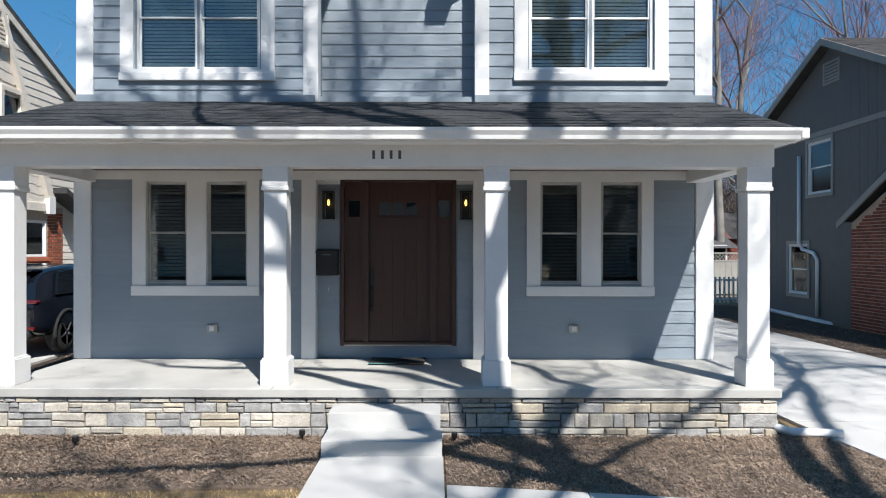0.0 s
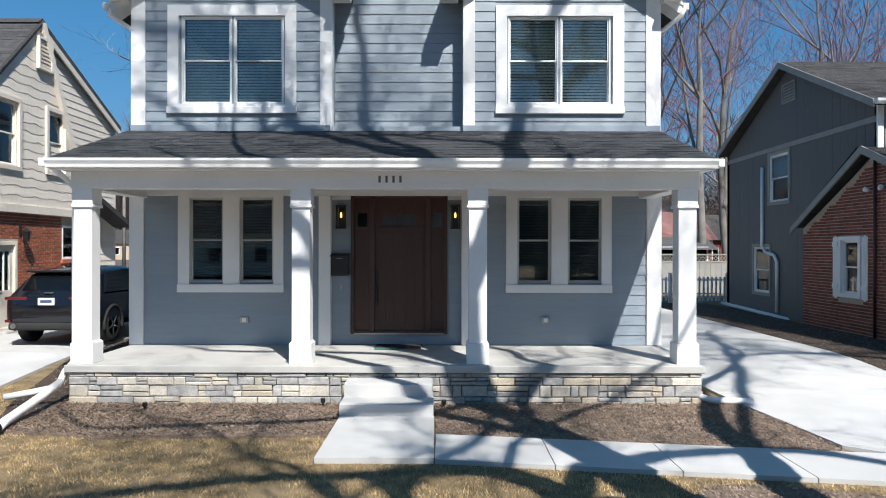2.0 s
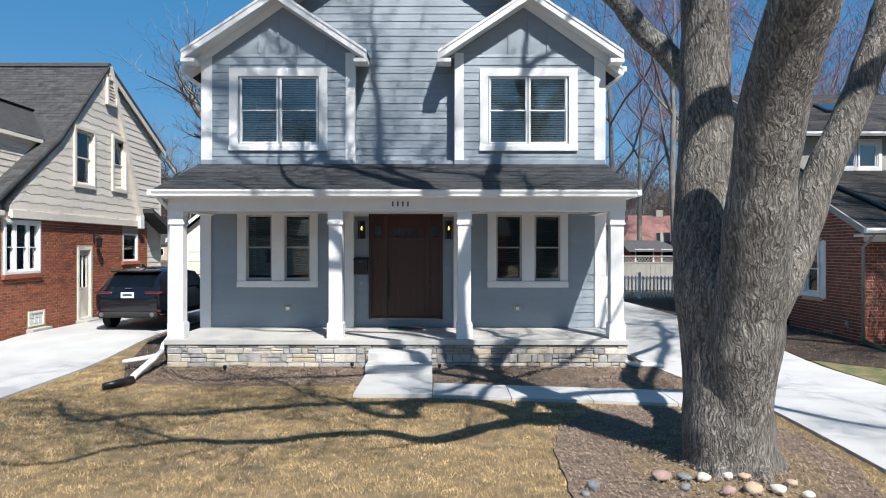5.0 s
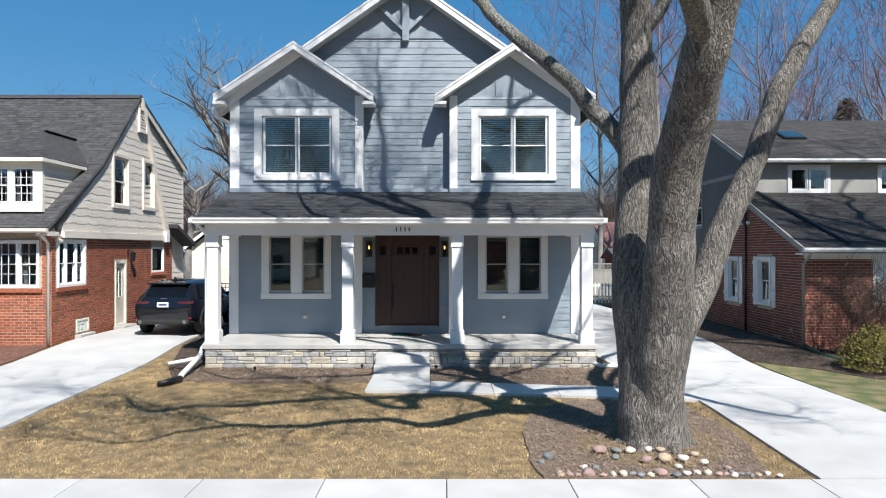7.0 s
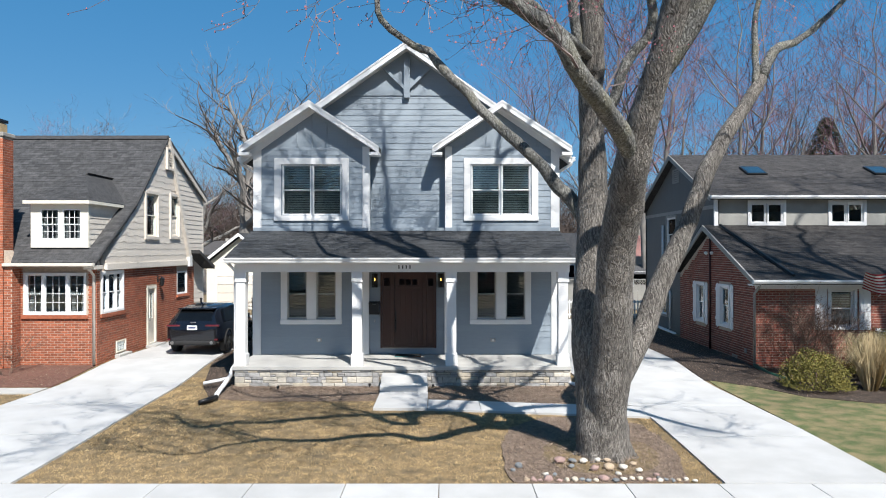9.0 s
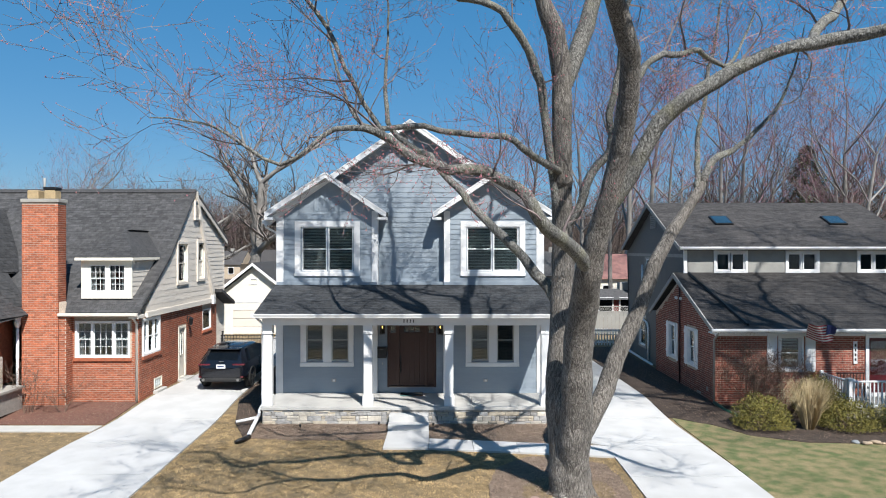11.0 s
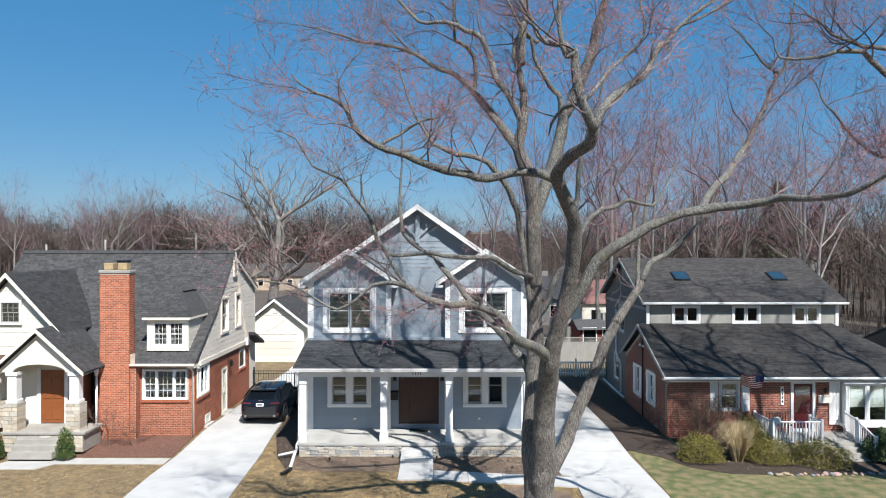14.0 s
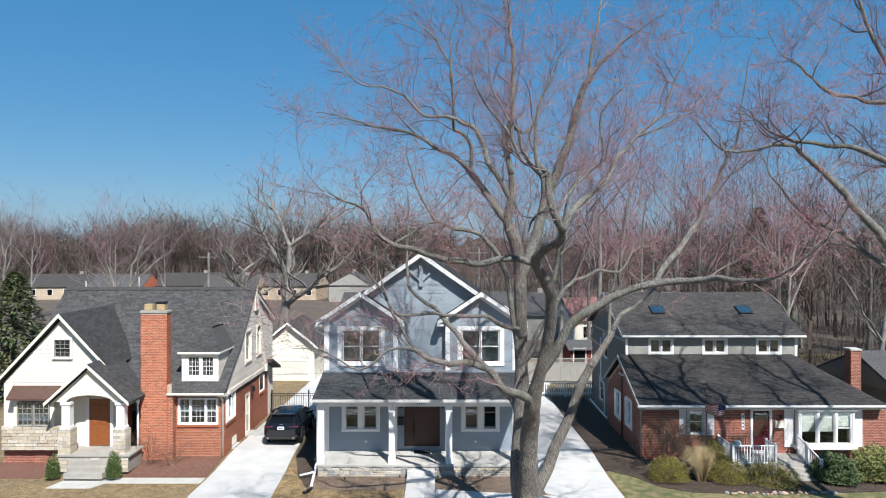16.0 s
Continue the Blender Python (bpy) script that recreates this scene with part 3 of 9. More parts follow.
def turn_x(ob_bm, at, out):
    """Turns a piece built on the xz plane at y = 0 (facing -y) to a wall facing out * x at x = at; its x becomes y."""
    for v in ob_bm.verts:
        x, y, z = v.co
        v.co = (at - out * y, x, z)
    if out > 0:
        bmesh.ops.reverse_faces(ob_bm, faces=ob_bm.faces)
    bmesh.ops.recalc_face_normals(ob_bm, faces=ob_bm.faces)
    return ob_bm


def sash_window(parent, x0, x1, z0, z1, y, mode="hung", frame_mat=None, grid=None, slats=0.0, plane="y", out=-1, curtain=False, name="window", slim=0.035, blind=None):
    """A window filling an opening; built facing -y, or turned to face out * x. slats: how far the blind is drawn (0 to 1)."""
    fm = frame_mat or WHITE
    fit = (lambda b: turn_x(b, y, out)) if plane == "x" else (lambda b: b)
    yy = 0.0 if plane == "x" else y
    w = part(name, fit(frame_ring(x0, x1, z0, z1, slim, yy - 0.01, yy + 0.08)), fm, parent)
    f = slim
    zm = (z0 + z1) / 2
    halves = [(x0 + f, x1 - f, zm - 0.02, z1 - f, 0.015), (x0 + f, x1 - f, z0 + f, zm + 0.02, 0.04)] if mode == "hung" else [(x0 + f, x1 - f, z0 + f, z1 - f, 0.02)]
    for a, b, c, d, dy in halves:
        part("sash", fit(frame_ring(a, b, c, d, slim, yy + dy, yy + dy + 0.03)), fm, w)
        g = part("pane", fit(box(a + slim, b - slim, yy + dy + 0.012, yy + dy + 0.018, c + slim, d - slim)), GLASS, w)
        g.visible_shadow = False
        if grid:
            bm = bmesh.new()
            nx, nz = grid
            for i in range(1, nx):
                xx = a + 0.035 + (b - a - 0.07) * i / nx
                box(xx - 0.007, xx + 0.007, yy + dy + 0.004, yy + dy + 0.026, c + 0.03, d - 0.03, 0, bm)
            for i in range(1, nz):
                z_ = c + 0.035 + (d - c - 0.07) * i / nz
                box(a + 0.03, b - 0.03, yy + dy + 0.004, yy + dy + 0.026, z_ - 0.007, z_ + 0.007, 0, bm)
            part("grille", fit(bm), fm, w)
    if slats:
        bm = bmesh.new()
        z_ = z1 - 0.06
        while z_ > z1 - (z1 - z0) * slats + 0.04:
            vs = [bm.verts.new(p) for p in ((x0 + 0.05, yy + 0.11, z_ + 0.012), (x1 - 0.05, yy + 0.11, z_ + 0.012), (x1 - 0.05, yy + 0.135, z_ - 0.018), (x0 + 0.05, yy + 0.135, z_ - 0.018))]
            bm.faces.new(vs)
            z_ -= 0.054
        part("blind", fit(bm), blind or BLIND, w, "drawn slatted blind")
    if curtain:
        bm = bmesh.new()
        for a, b in ((x0 + 0.03, x0 + (x1 - x0) * 0.3), (x1 - (x1 - x0) * 0.3, x1 - 0.03)):
            n = 12
            lo = [bm.verts.new((a + (b - a) * i / n, yy + 0.14 + 0.02 * math.sin(i * 1.9), z0 + 0.03)) for i in range(n + 1)]
            hi = [bm.verts.new((v.co.x, v.co.y, z1 - 0.03)) for v in lo]
            for i in range(n):
                bm.faces.new((lo[i], lo[i + 1], hi[i + 1], hi[i]))
        part("curtain", fit(bm), CURTAIN, w)
    return w


# ---- the blue-grey house ----
house = thing("house", 0, 0, 0, "two-storey blue-grey lap-sided house with white trim and porch", "house")
XC, XL, XR = 0.12, -4.63, 4.87
LOWH = [(-3.57, -2.96, 1.78, 3.30), (-2.67, -2.06, 1.78, 3.30), (2.30, 2.91, 1.78, 3.30), (3.21, 3.82, 1.78, 3.30)]
ENTRY = (-1.06, 1.33)
UPH = [(-3.74, -2.84, 4.99, 6.56), (-2.80, -1.90, 4.99, 6.56), (2.14, 3.04, 4.99, 6.56), (3.08, 3.98, 4.99, 6.56)]

# shell: front walls, sides, back, floors
part("wall", wall_holes(XL, ENTRY[0], 0.1, 4.6, LOWH[:2], "y", 0.0, 0.16), SIDING, house)
part("wall", wall_holes(ENTRY[1], XR, 0.1, 4.6, LOWH[2:], "y", 0.0, 0.16), SIDING, house)
part("wall", wall_holes(ENTRY[0], ENTRY[1], 0.1, 4.6, [(-0.69, 1.05, 0.84, 3.37)], "y", 0.12, 0.16), SIDING, house)
part("wall", wall_holes(XL, -1.03, 4.6, 7.0, UPH[:2], "y", 0.05, 0.16), SIDING, house)
part("wall", wall_holes(1.34, XR, 4.6, 7.0, UPH[2:], "y", 0.05, 0.16), SIDING, house)
part("wall", prism([(-1.03, 4.3), (1.34, 4.3), (1.34, 6.95), (4.4, 7.25), (XC, 10.2), (-4.16, 7.25), (-1.03, 6.95)], 0.16, axis="y", at=0.45), SIDING, house)
for cx in (-2.83, 3.07):
    part("gable_wall", prism([(cx - 1.82, 7.0), (cx + 1.82, 7.0), (cx + 1.82, 7.06), (cx, 8.28), (cx - 1.82, 7.06)], 0.16, axis="y", at=0.05), SIDING, house)
for x in (-1.03, 1.34):
    part("wall", box(x - 0.16 if x < 0 else x, x if x < 0 else x + 0.16, 0.21, 0.46, 4.4, 7.2), SIDING, house)
part("wall", box(XL, XL + 0.16, 0.16, 12.0, 0.1, 6.95), SIDING, house)
part("wall", box(XR - 0.16, XR, 0.16, 12.0, 0.1, 6.95), SIDING, house)
part("wall", box(XL, XR, 11.84, 12.0, 0.1, 6.95), SIDING, house)
part("back_gable", prism([(XL, 6.95), (XR, 6.95), (XC, 10.2)], 0.16, axis="y", at=11.84), SIDING, house)
for z in (0.7, 3.9, 6.9):
    part("inner_floor", box(XL + 0.16, XR - 0.16, 0.5, 11.84, z, z + 0.12), ROOM, house)
part("inner_wall", box(XL + 0.16, XR - 0.16, 4.2, 4.3, 0.82, 6.9), ROOM, house)

# siding boards
lap_boards(house, "y", 0.0, lambda z: (XL + 0.23, ENTRY[0] - 0.18), 0.66, 3.33, [(-3.78, -1.90, 1.60, 3.4)], SIDING)
lap_boards(house, "y", 0.0, lambda z: (ENTRY[1] + 0.18, XR - 0.23), 0.66, 3.33, [(2.12, 4.00, 1.60, 3.4)], SIDING)
lap_boards(house, "y", 0.12, lambda z: (ENTRY[0], ENTRY[1]), 0.66, 3.30, [(-0.71, 1.07, 0.83, 3.4)], SIDING)
lap_boards(house, "y", 0.05, lambda z: (-4.40, -1.23), 4.50, 7.10, [(-3.98, -1.67, 4.85, 6.76)], SIDING)
lap_boards(house, "y", 0.05, lambda z: (1.53, 4.63), 4.50, 7.10, [(1.92, 4.22, 4.85, 6.76)], SIDING)


def mid_span(z):
    if z < 7.0:
        return (-1.03, 1.34)
    k = max(0.0, (10.05 - z) / 0.70)
    return (XC - k, XC + k)


lap_boards(house, "y", 0.45, mid_span, 4.40, 8.79, [], SIDING)
lap_boards(house, "x", XR, lambda z: (0.2, 12.0), 0.6, 6.9, [], SIDING, out=1)
lap_boards(house, "x", XL, lambda z: (0.2, 12.0), 0.6, 6.9, [], SIDING, out=-1)
# gable panels, battens, band, king post
part("gable_band", prism([(XC - 1.78, 8.79), (XC + 1.78, 8.79), (XC + 1.52, 8.98), (XC - 1.52, 8.98)], 0.04, axis="y", at=0.408), SIDING, house)
part("gable_post", box(XC - 0.095, XC + 0.095, 0.29, 0.405, 8.70, 9.95, 0.008), SIDING, house)
for s in (-1, 1):
    bm = prism([(XC + s * 0.09, 8.97), (XC + s * 0.09, 9.09), (XC + s * 0.68, 9.68), (XC + s * 0.78, 9.64)], 0.09, axis="y", at=0.30)
    part("gable_brace", bm, SIDING, house)
for cx in (-2.83, 3.07):
    for dx in (-1.1, -0.46, 0.0, 0.46, 1.1):
        top_ = 8.2 - abs(dx) * 0.68
        part("batten", box(cx + dx - 0.028, cx + dx + 0.028, 0.028, 0.05, 7.10, top_, 0.003), SIDING, house)

# corner boards, pilasters, frieze
for a, b, y0 in ((XL, -4.40, 0.05), (-1.23, -1.03, 0.05), (1.34, 1.53, 0.05), (4.63, XR, 0.05)):
    part("corner_board", box(a - 0.012, b + 0.012, y0 - 0.035, y0 + 0.19, 4.48, 7.12, 0.005), WHITE, house)
for a, b in ((XL, -4.40), (-1.24, -1.05), (1.32, 1.51), (4.63, XR)):
    part("pilaster", box(a - 0.012, b + 0.012, -0.05, 0.14, 0.66, 3.34, 0.006), WHITE, house)
part("frieze_board", box(XL, XR, -0.04, 0.0, 3.33, 3.56, 0.004), WHITE, house)
part("entry_head", wall_holes(-1.05, 1.32, 3.27, 3.46, [(-0.70, 1.06, 3.27, 3.375)], "y", 0.08, 0.039), WHITE, house)

# lower windows in white surrounds
for cx in (-2.815, 3.06):
    bm = wall_holes(cx - 0.955, cx + 0.93, 1.745, 3.36, [(cx - 0.755, cx - 0.145, 1.745, 3.30), (cx + 0.145, cx + 0.755, 1.745, 3.30)], "y", -0.045, 0.044)
    part("window_casing", bm, WHITE, house)
    part("window_sill", box(cx - 0.965, cx + 0.94, -0.07, 0.0, 1.60, 1.745, 0.008), WHITE, house)
# these blinds carry the porch shade in their slat colour
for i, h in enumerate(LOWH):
    sash_window(house, *h, 0.0, slim=0.022, slats=0.98, blind=BLIND_SHADED, frame_mat=mat("window_vinyl_%d" % i, (0.50, 0.50, 0.48), None, 3, 0.5, fine=0.02) if i == 0 else bpy.data.materials["window_vinyl_0"])
# upper windows
for a, b in ((-3.98, -1.67), (1.92, 4.22)):
    bm = wall_holes(a, b, 4.93, 6.76, [(a + 0.2, b - 0.2, 4.98, 6.57)], "y", 0.0, 0.049)
    part("window_casing", bm, WHITE, house)
    part("window_sill", box(a - 0.01, b + 0.01, -0.025, 0.05, 4.81, 4.93, 0.008), WHITE, house)
for h in UPH:
    sash_window(house, *h, 0.05, slats=0.97, slim=0.024)

# front door with side panels
door = part("front_door", frame_ring(-0.69, 1.05, 0.84, 3.37, 0.06, 0.07, 0.26, bev=0.006), DOOR, house, "dark brown panelled front door with side lights")
for a, b in ((-0.35, -0.26), (0.66, 0.75)):
    part("mullion", box(a, b, 0.06, 0.24, 0.9, 3.31, 0.006), DOOR, door)


def plank_panel(x0, x1, lites, grooves):
    bm = wall_holes(x0, x1, 0.90, 3.31, lites, "y", 0.13, 0.045)
    for g in grooves:
        box(g - 0.075, g + 0.075, 0.1255, 0.13, 0.98, 2.66, 0.003, bm)
    return bm


part("door_leaf", plank_panel(-0.26, 0.66, [(-0.10, 0.06, 2.81, 3.0), (0.10, 0.26, 2.81, 3.0), (0.30, 0.46, 2.81, 3.0)], (-0.14, 0.02, 0.20, 0.38, 0.54)), DOOR, door)
part("side_panel", plank_panel(-0.63, -0.35, [(-0.575, -0.405, 2.78, 3.03)], (-0.49,)), DOOR, door)
part("side_panel", plank_panel(0.75, 0.99, [(0.785, 0.955, 2.78, 3.03)], (0.87,)), DOOR, door)
for a, b, c, d in ((-0.10, 0.06, 2.81, 3.0), (0.10, 0.26, 2.81, 3.0), (0.30, 0.46, 2.81, 3.0), (-0.575, -0.405, 2.78, 3.03), (0.785, 0.955, 2.78, 3.03)):
    g = part("pane", box(a, b, 0.148, 0.155, c, d), GLASS, door)
    g.visible_shadow = False
part("dentil_shelf", box(-0.2, 0.6, 0.10, 0.13, 2.74, 2.78, 0.005), DOOR, door)
bm = box(-0.245, -0.195, 0.095, 0.125, 1.35, 1.98, 0.01)
tube([(-0.22, 0.11, 1.42, 0.012), (-0.22, 0.05, 1.46, 0.013), (-0.22, 0.045, 1.68, 0.013), (-0.22, 0.11, 1.74, 0.012)], bm)
part("door_handle", bm, BLACK, door, "long dark pull handle")
part("sweep", box(-0.63, 0.99, 0.05, 0.13, 0.842, 0.858), NICKEL, door)


def wall_lantern(x):
    l = thing("wall_lantern", x, 0.12, 2.95, "black box lantern with a lit amber bulb beside the door", "wall lamp", "lanterns at the front door")
    part("back_plate", box(-0.055, 0.055, -0.035, -0.02, -0.19, 0.19, 0.004), BLACK, l)
    for sx in (-1, 1):
        for sy in (-0.15, -0.045):
            part("cage_post", box(sx * 0.075 - 0.008, sx * 0.075 + 0.008, sy - 0.008, sy + 0.008, -0.19, 0.19, 0.002), BLACK, l)
    part("top_plate", box(-0.09, 0.09, -0.165, -0.03, 0.19, 0.21, 0.004), BLACK, l)
    part("base_plate", box(-0.09, 0.09, -0.165, -0.03, -0.21, -0.19, 0.004), BLACK, l)
    part("socket", lathe([(0.02, 0.18), (0.024, 0.1), (0.02, 0.085)], 10, x=0, y=-0.1), BLACK, l)
    part("bulb", lathe([(0.009, 0.085), (0.014, 0.065), (0.019, 0.03), (0.015, 0.005), (0.004, -0.01)], 12, x=0, y=-0.1), BULB, l, "lit amber bulb", smooth=True)
    return l


BULB = glow("amber_filament", (1.0, 0.62, 0.14), 1.8)
first = wall_lantern(-0.86)
copy_thing(first, pose(1.195, 0.12, 2.95))
mb = thing("mailbox", -0.88, 0.10, 2.1, "black metal wall mailbox beside the front door", "mailbox")
part("body", box(-0.165, 0.165, -0.13, 0.0, -0.2, 0.16, 0.012), BLACK, mb)
part("lid", prism([(0.0, 0.20), (-0.15, 0.165), (-0.15, 0.14), (0.0, 0.165)], 0.345, axis="x", at=-0.1725), BLACK, mb)
part("slot", box(-0.06, 0.06, -0.137, -0.13, 0.105, 0.112), NICKEL, mb)
bell = thing("doorbell", -0.865, 0.098, 1.69, "small oblong doorbell with a pale button", "doorbell")
part("plate", box(-0.015, 0.015, -0.02, 0.0, -0.045, 0.045, 0.004), NICKEL, bell)
part("button", lathe([(0.008, 0), (0.008, 0.006)], 10), WHITE, bell, m=pose(0, -0.02, 0, 90))
for x in (-2.58, 2.81):
    o = thing("outdoor_outlet", x, -0.02, 1.11, "grey metal outdoor outlet cover on blue siding", "outlet", "outlets on the porch wall")
    part("cover", box(-0.08, 0.08, -0.03, 0.0, -0.055, 0.055, 0.008), NICKEL, o)
    part("flap", box(-0.035, 0.035, -0.045, -0.03, -0.035, 0.035, 0.006), WHITE, o)
mt = thing("doormat", 0.2, -0.32, 0.675, "dark rubber doormat with a coloured edge", "doormat")
part("mat", box(-0.40, 0.40, -0.24, 0.24, 0.0, 0.014, 0.004), TYRE, mt)
part("trim_strip", box(0.16, 0.40, -0.262, -0.241, 0.0, 0.012), mat("orange_strip", (0.45, 0.17, 0.06), None, 9, 0.8), mt)
part("trim_strip", box(-0.40, 0.0, -0.262, -0.241, 0.0, 0.012), mat("teal_strip", (0.10, 0.26, 0.24), None, 9, 0.8), mt)

# roofs of the house
roof = part("main_roof", prism([(-5.02, 6.80), (XC, 10.40), (5.26, 6.80), (5.26, 6.64), (XC, 10.22), (-5.02, 6.64)], 12.35, axis="y", at=0.02), SHINGLE, house)
sl = math.hypot(5.14, 3.60)
shingles(roof, (-5.02, 12.35, 6.80), (0, -1, 0), (5.14, 0, 3.60), sl, lambda t: (0.0, 12.33), SHINGLE, seed=2)
shingles(roof, (5.26, 0.02, 6.80), (0, 1, 0), (-5.14, 0, 3.60), sl, lambda t: (0.0, 12.33), SHINGLE, seed=3)


def rake(cx, half, z_low, z_top, y0, wide, thick=0.03, name="rake_board"):
    """Two white sloping fascia boards along a gable, with a cap strip."""
    for s in (-1, 1):
        k = (z_top - z_low) / half
        part(name, prism([(cx, z_top), (cx + s * half, z_low), (cx + s * half, z_low - wide), (cx, z_top - wide)], thick, axis="y", at=y0), WHITE, house)
        part("rake_cap", prism([(cx, z_top + 0.012), (cx + s * half, z_low + 0.012), (cx + s * half, z_low - 0.05), (cx, z_top - 0.05)], 0.02, axis="y", at=y0 - 0.02), WHITE, house)


rake(XC, 5.14, 6.79, 10.39, -0.02, 0.22)
part("soffit", prism([(-5.0, 6.66), (XC, 10.24), (5.24, 6.66), (5.24, 6.62), (XC, 10.20), (-5.0, 6.62)], 0.42, axis="y", at=0.02), WHITE, house)
for cx in (-2.83, 3.07):
    half, zl, zt = 2.13, 7.06, 8.47
    r = part("bay_roof", prism([(cx - half, zl), (cx, zt), (cx + half, zl), (cx + half, zl - 0.14), (cx, zt - 0.16), (cx - half, zl - 0.14)], 1.9, axis="y", at=-0.38), SHINGLE, house)
    sl = math.hypot(half, zt - zl)
    shingles(r, (cx - half, 1.5, zl), (0, -1, 0), (half, 0, zt - zl), sl, lambda t: (0.0, 1.88), SHINGLE, seed=5)
    shingles(r, (cx + half, -0.38, zl), (0, 1, 0), (-half, 0, zt - zl), sl, lambda t: (0.0, 1.88), SHINGLE, seed=6)
    rake(cx, half, zl - 0.004, zt - 0.004, -0.41, 0.20)
    part("soffit", prism([(cx - half + 0.03, zl - 0.145), (cx, zt - 0.165), (cx + half - 0.03, zl - 0.145), (cx + half - 0.03, zl - 0.175), (cx, zt - 0.195), (cx - half + 0.03, zl - 0.175)], 0.42, axis="y", at=-0.38), WHITE, house)
    for s in (-1, 1):
        part("eave_return", box(min(cx + s * (half - 0.30), cx + s * (half + 0.02)), max(cx + s * (half - 0.30), cx + s * (half + 0.02)), -0.40, 0.04, zl - 0.26, zl - 0.17, 0.006), WHITE, house)
for x, s in ((-5.02, -1), (5.26, 1)):
    part("eave_gutter", box(min(x, x + s * 0.11), max(x, x + s * 0.11), -0.05, 12.3, 6.66, 6.79, 0.015), WHITE, house)
for x, s in ((-5.0, -1), (5.25, 1)):
    bm = tube([(x, -0.1, 6.66, 0.045), (x - s * 0.02, -0.08, 6.55, 0.045), (x - s * 0.36, 0.3, 6.32, 0.045), (x - s * 0.36, 0.32, 4.4, 0.045)], sides=10)
    part("downspout", bm, WHITE, house, smooth=True)

# porch
porch = part("porch_slab", box(-4.62, 4.84, -2.23, -0.0, 0.55, 0.655, 0.01), PORCHCON, house, "smooth concrete porch floor")
for x in (-1.155, 1.50):
    part("slab_joint", box(x - 0.006, x + 0.006, -2.232, 0.0, 0.652, 0.657), MORTAR, porch)
part("porch_core", box(-4.52, 4.78, -2.09, 0.0, -0.1, 0.55), DEEPJOINT, house)


def porch_column(x):
    c = part("porch_column", box(x - 0.136, x + 0.136, -2.045, -1.78, 0.9, 3.05, 0.008), WHITE, house)
    bm = box(x - 0.168, x + 0.168, -2.08, -1.745, 0.655, 0.965, 0.008)
    box(x - 0.152, x + 0.152, -2.062, -1.763, 0.965, 0.985, 0.006, bm)
    part("plinth", bm, WHITE, c)
    bm = box(x - 0.152, x + 0.152, -2.064, -1.762, 3.05, 3.29, 0.008)
    box(x - 0.163, x + 0.163, -2.076, -1.75, 3.0, 3.05, 0.008, bm)
    part("capital", bm, WHITE, c)


for x in (-4.435, -1.16, 1.50, 4.645):
    porch_column(x)
part("porch_beam", box(-4.60, 4.82, -2.07, -1.77, 3.285, 3.56, 0.006), WHITE, house)
for x in (-4.44, 4.60):
    part("porch_beam", box(x - 0.13, x + 0.13, -1.77, -0.04, 3.285, 3.60, 0.006), WHITE, house)
part("porch_ceiling", box(-4.31, 4.47, -1.77, -0.04, 3.46, 3.50), mat("stained_ceiling_board", (0.10, 0.055, 0.03), (0.075, 0.04, 0.022), 5, 0.5, 0.1, 50, stretch=(1, 8, 1)), house)
part("porch_soffit", box(-4.70, 4.94, -2.32, -1.9, 3.545, 3.565), WHITE, house)
GX0, GX1, GY = -4.78, 4.95, -2.36
bm = prism([(GY, 3.555), (GY - 0.075, 3.56), (GY - 0.085, 3.605), (GY - 0.115, 3.655), (GY - 0.115, 3.69), (GY - 0.105, 3.69), (GY - 0.105, 3.67), (GY, 3.67)], GX1 - GX0, axis="x", at=GX0)
part("porch_gutter", bm, WHITE, house)
part("porch_fascia", box(GX0 + 0.02, GX1 - 0.02, GY - 0.001, GY + 0.03, 3.53, 3.68, 0.003), WHITE, house)
pr = raw("porch_roof", [(GX0, GY - 0.06, 3.685), (GX1, GY - 0.06, 3.685), (XR + 0.02, 0.03, 4.50), (XL - 0.02, 0.03, 4.50), (GX0, 0.03, 3.685), (GX1, 0.03, 3.685)],
         [(0, 1, 2, 3), (0, 3, 4), (1, 5, 2), (0, 4, 5, 1), (4, 3, 2, 5)], SHINGLE, house)
w_, h_ = 2.45, 0.815
sl = math.hypot(w_, h_)
shingles(pr, (GX0, GY - 0.06, 3.687), (1, 0, 0), (0, w_, h_), sl, lambda t: (0.14 * t / sl, (GX1 - GX0) - 0.14 * t / sl), SHINGLE, seed=9, single=300)
for x, s in ((GX0, -1), (GX1, 1)):
    part("porch_gutter", box(min(x, x + s * 0.09), max(x, x + s * 0.09), GY - 0.1, 0.0, 3.57, 3.69, 0.012), WHITE, house)
part("roof_flashing", box(-1.03, 1.34, 0.40, 0.45, 4.38, 4.47), NICKEL, house)

# house number, as plain bars
for i in range(4):
    x = -0.01 + i * 0.104
    part("number_bar", box(x + 0.017, x + 0.053, -2.072, -2.062, 3.375, 3.478, 0.003), NUMBER, house)

# downspouts and their ground pipes
ds = thing("downspout", -4.70, -2.2, 0.1, "white downspout with a flexible ground pipe at the porch corner", "downspout")
bm = tube([(0.02, -0.14, 3.56, 0.045), (0.0, -0.12, 3.44, 0.045), (0.085, 0.28, 3.2, 0.045), (0.085, 0.28, 0.60, 0.045), (0.03, 0.1, 0.45, 0.045), (0.05, -0.08, 0.30, 0.05)], sides=10)
part("pipe", bm, WHITE, ds, smooth=True)
bm = tube([(0.05, -0.05, 0.32, 0.055), (0.06, -0.5, 0.22, 0.06), (0.14, -1.5, 0.09, 0.06), (0.2, -1.75, 0.07, 0.06)], sides=12)
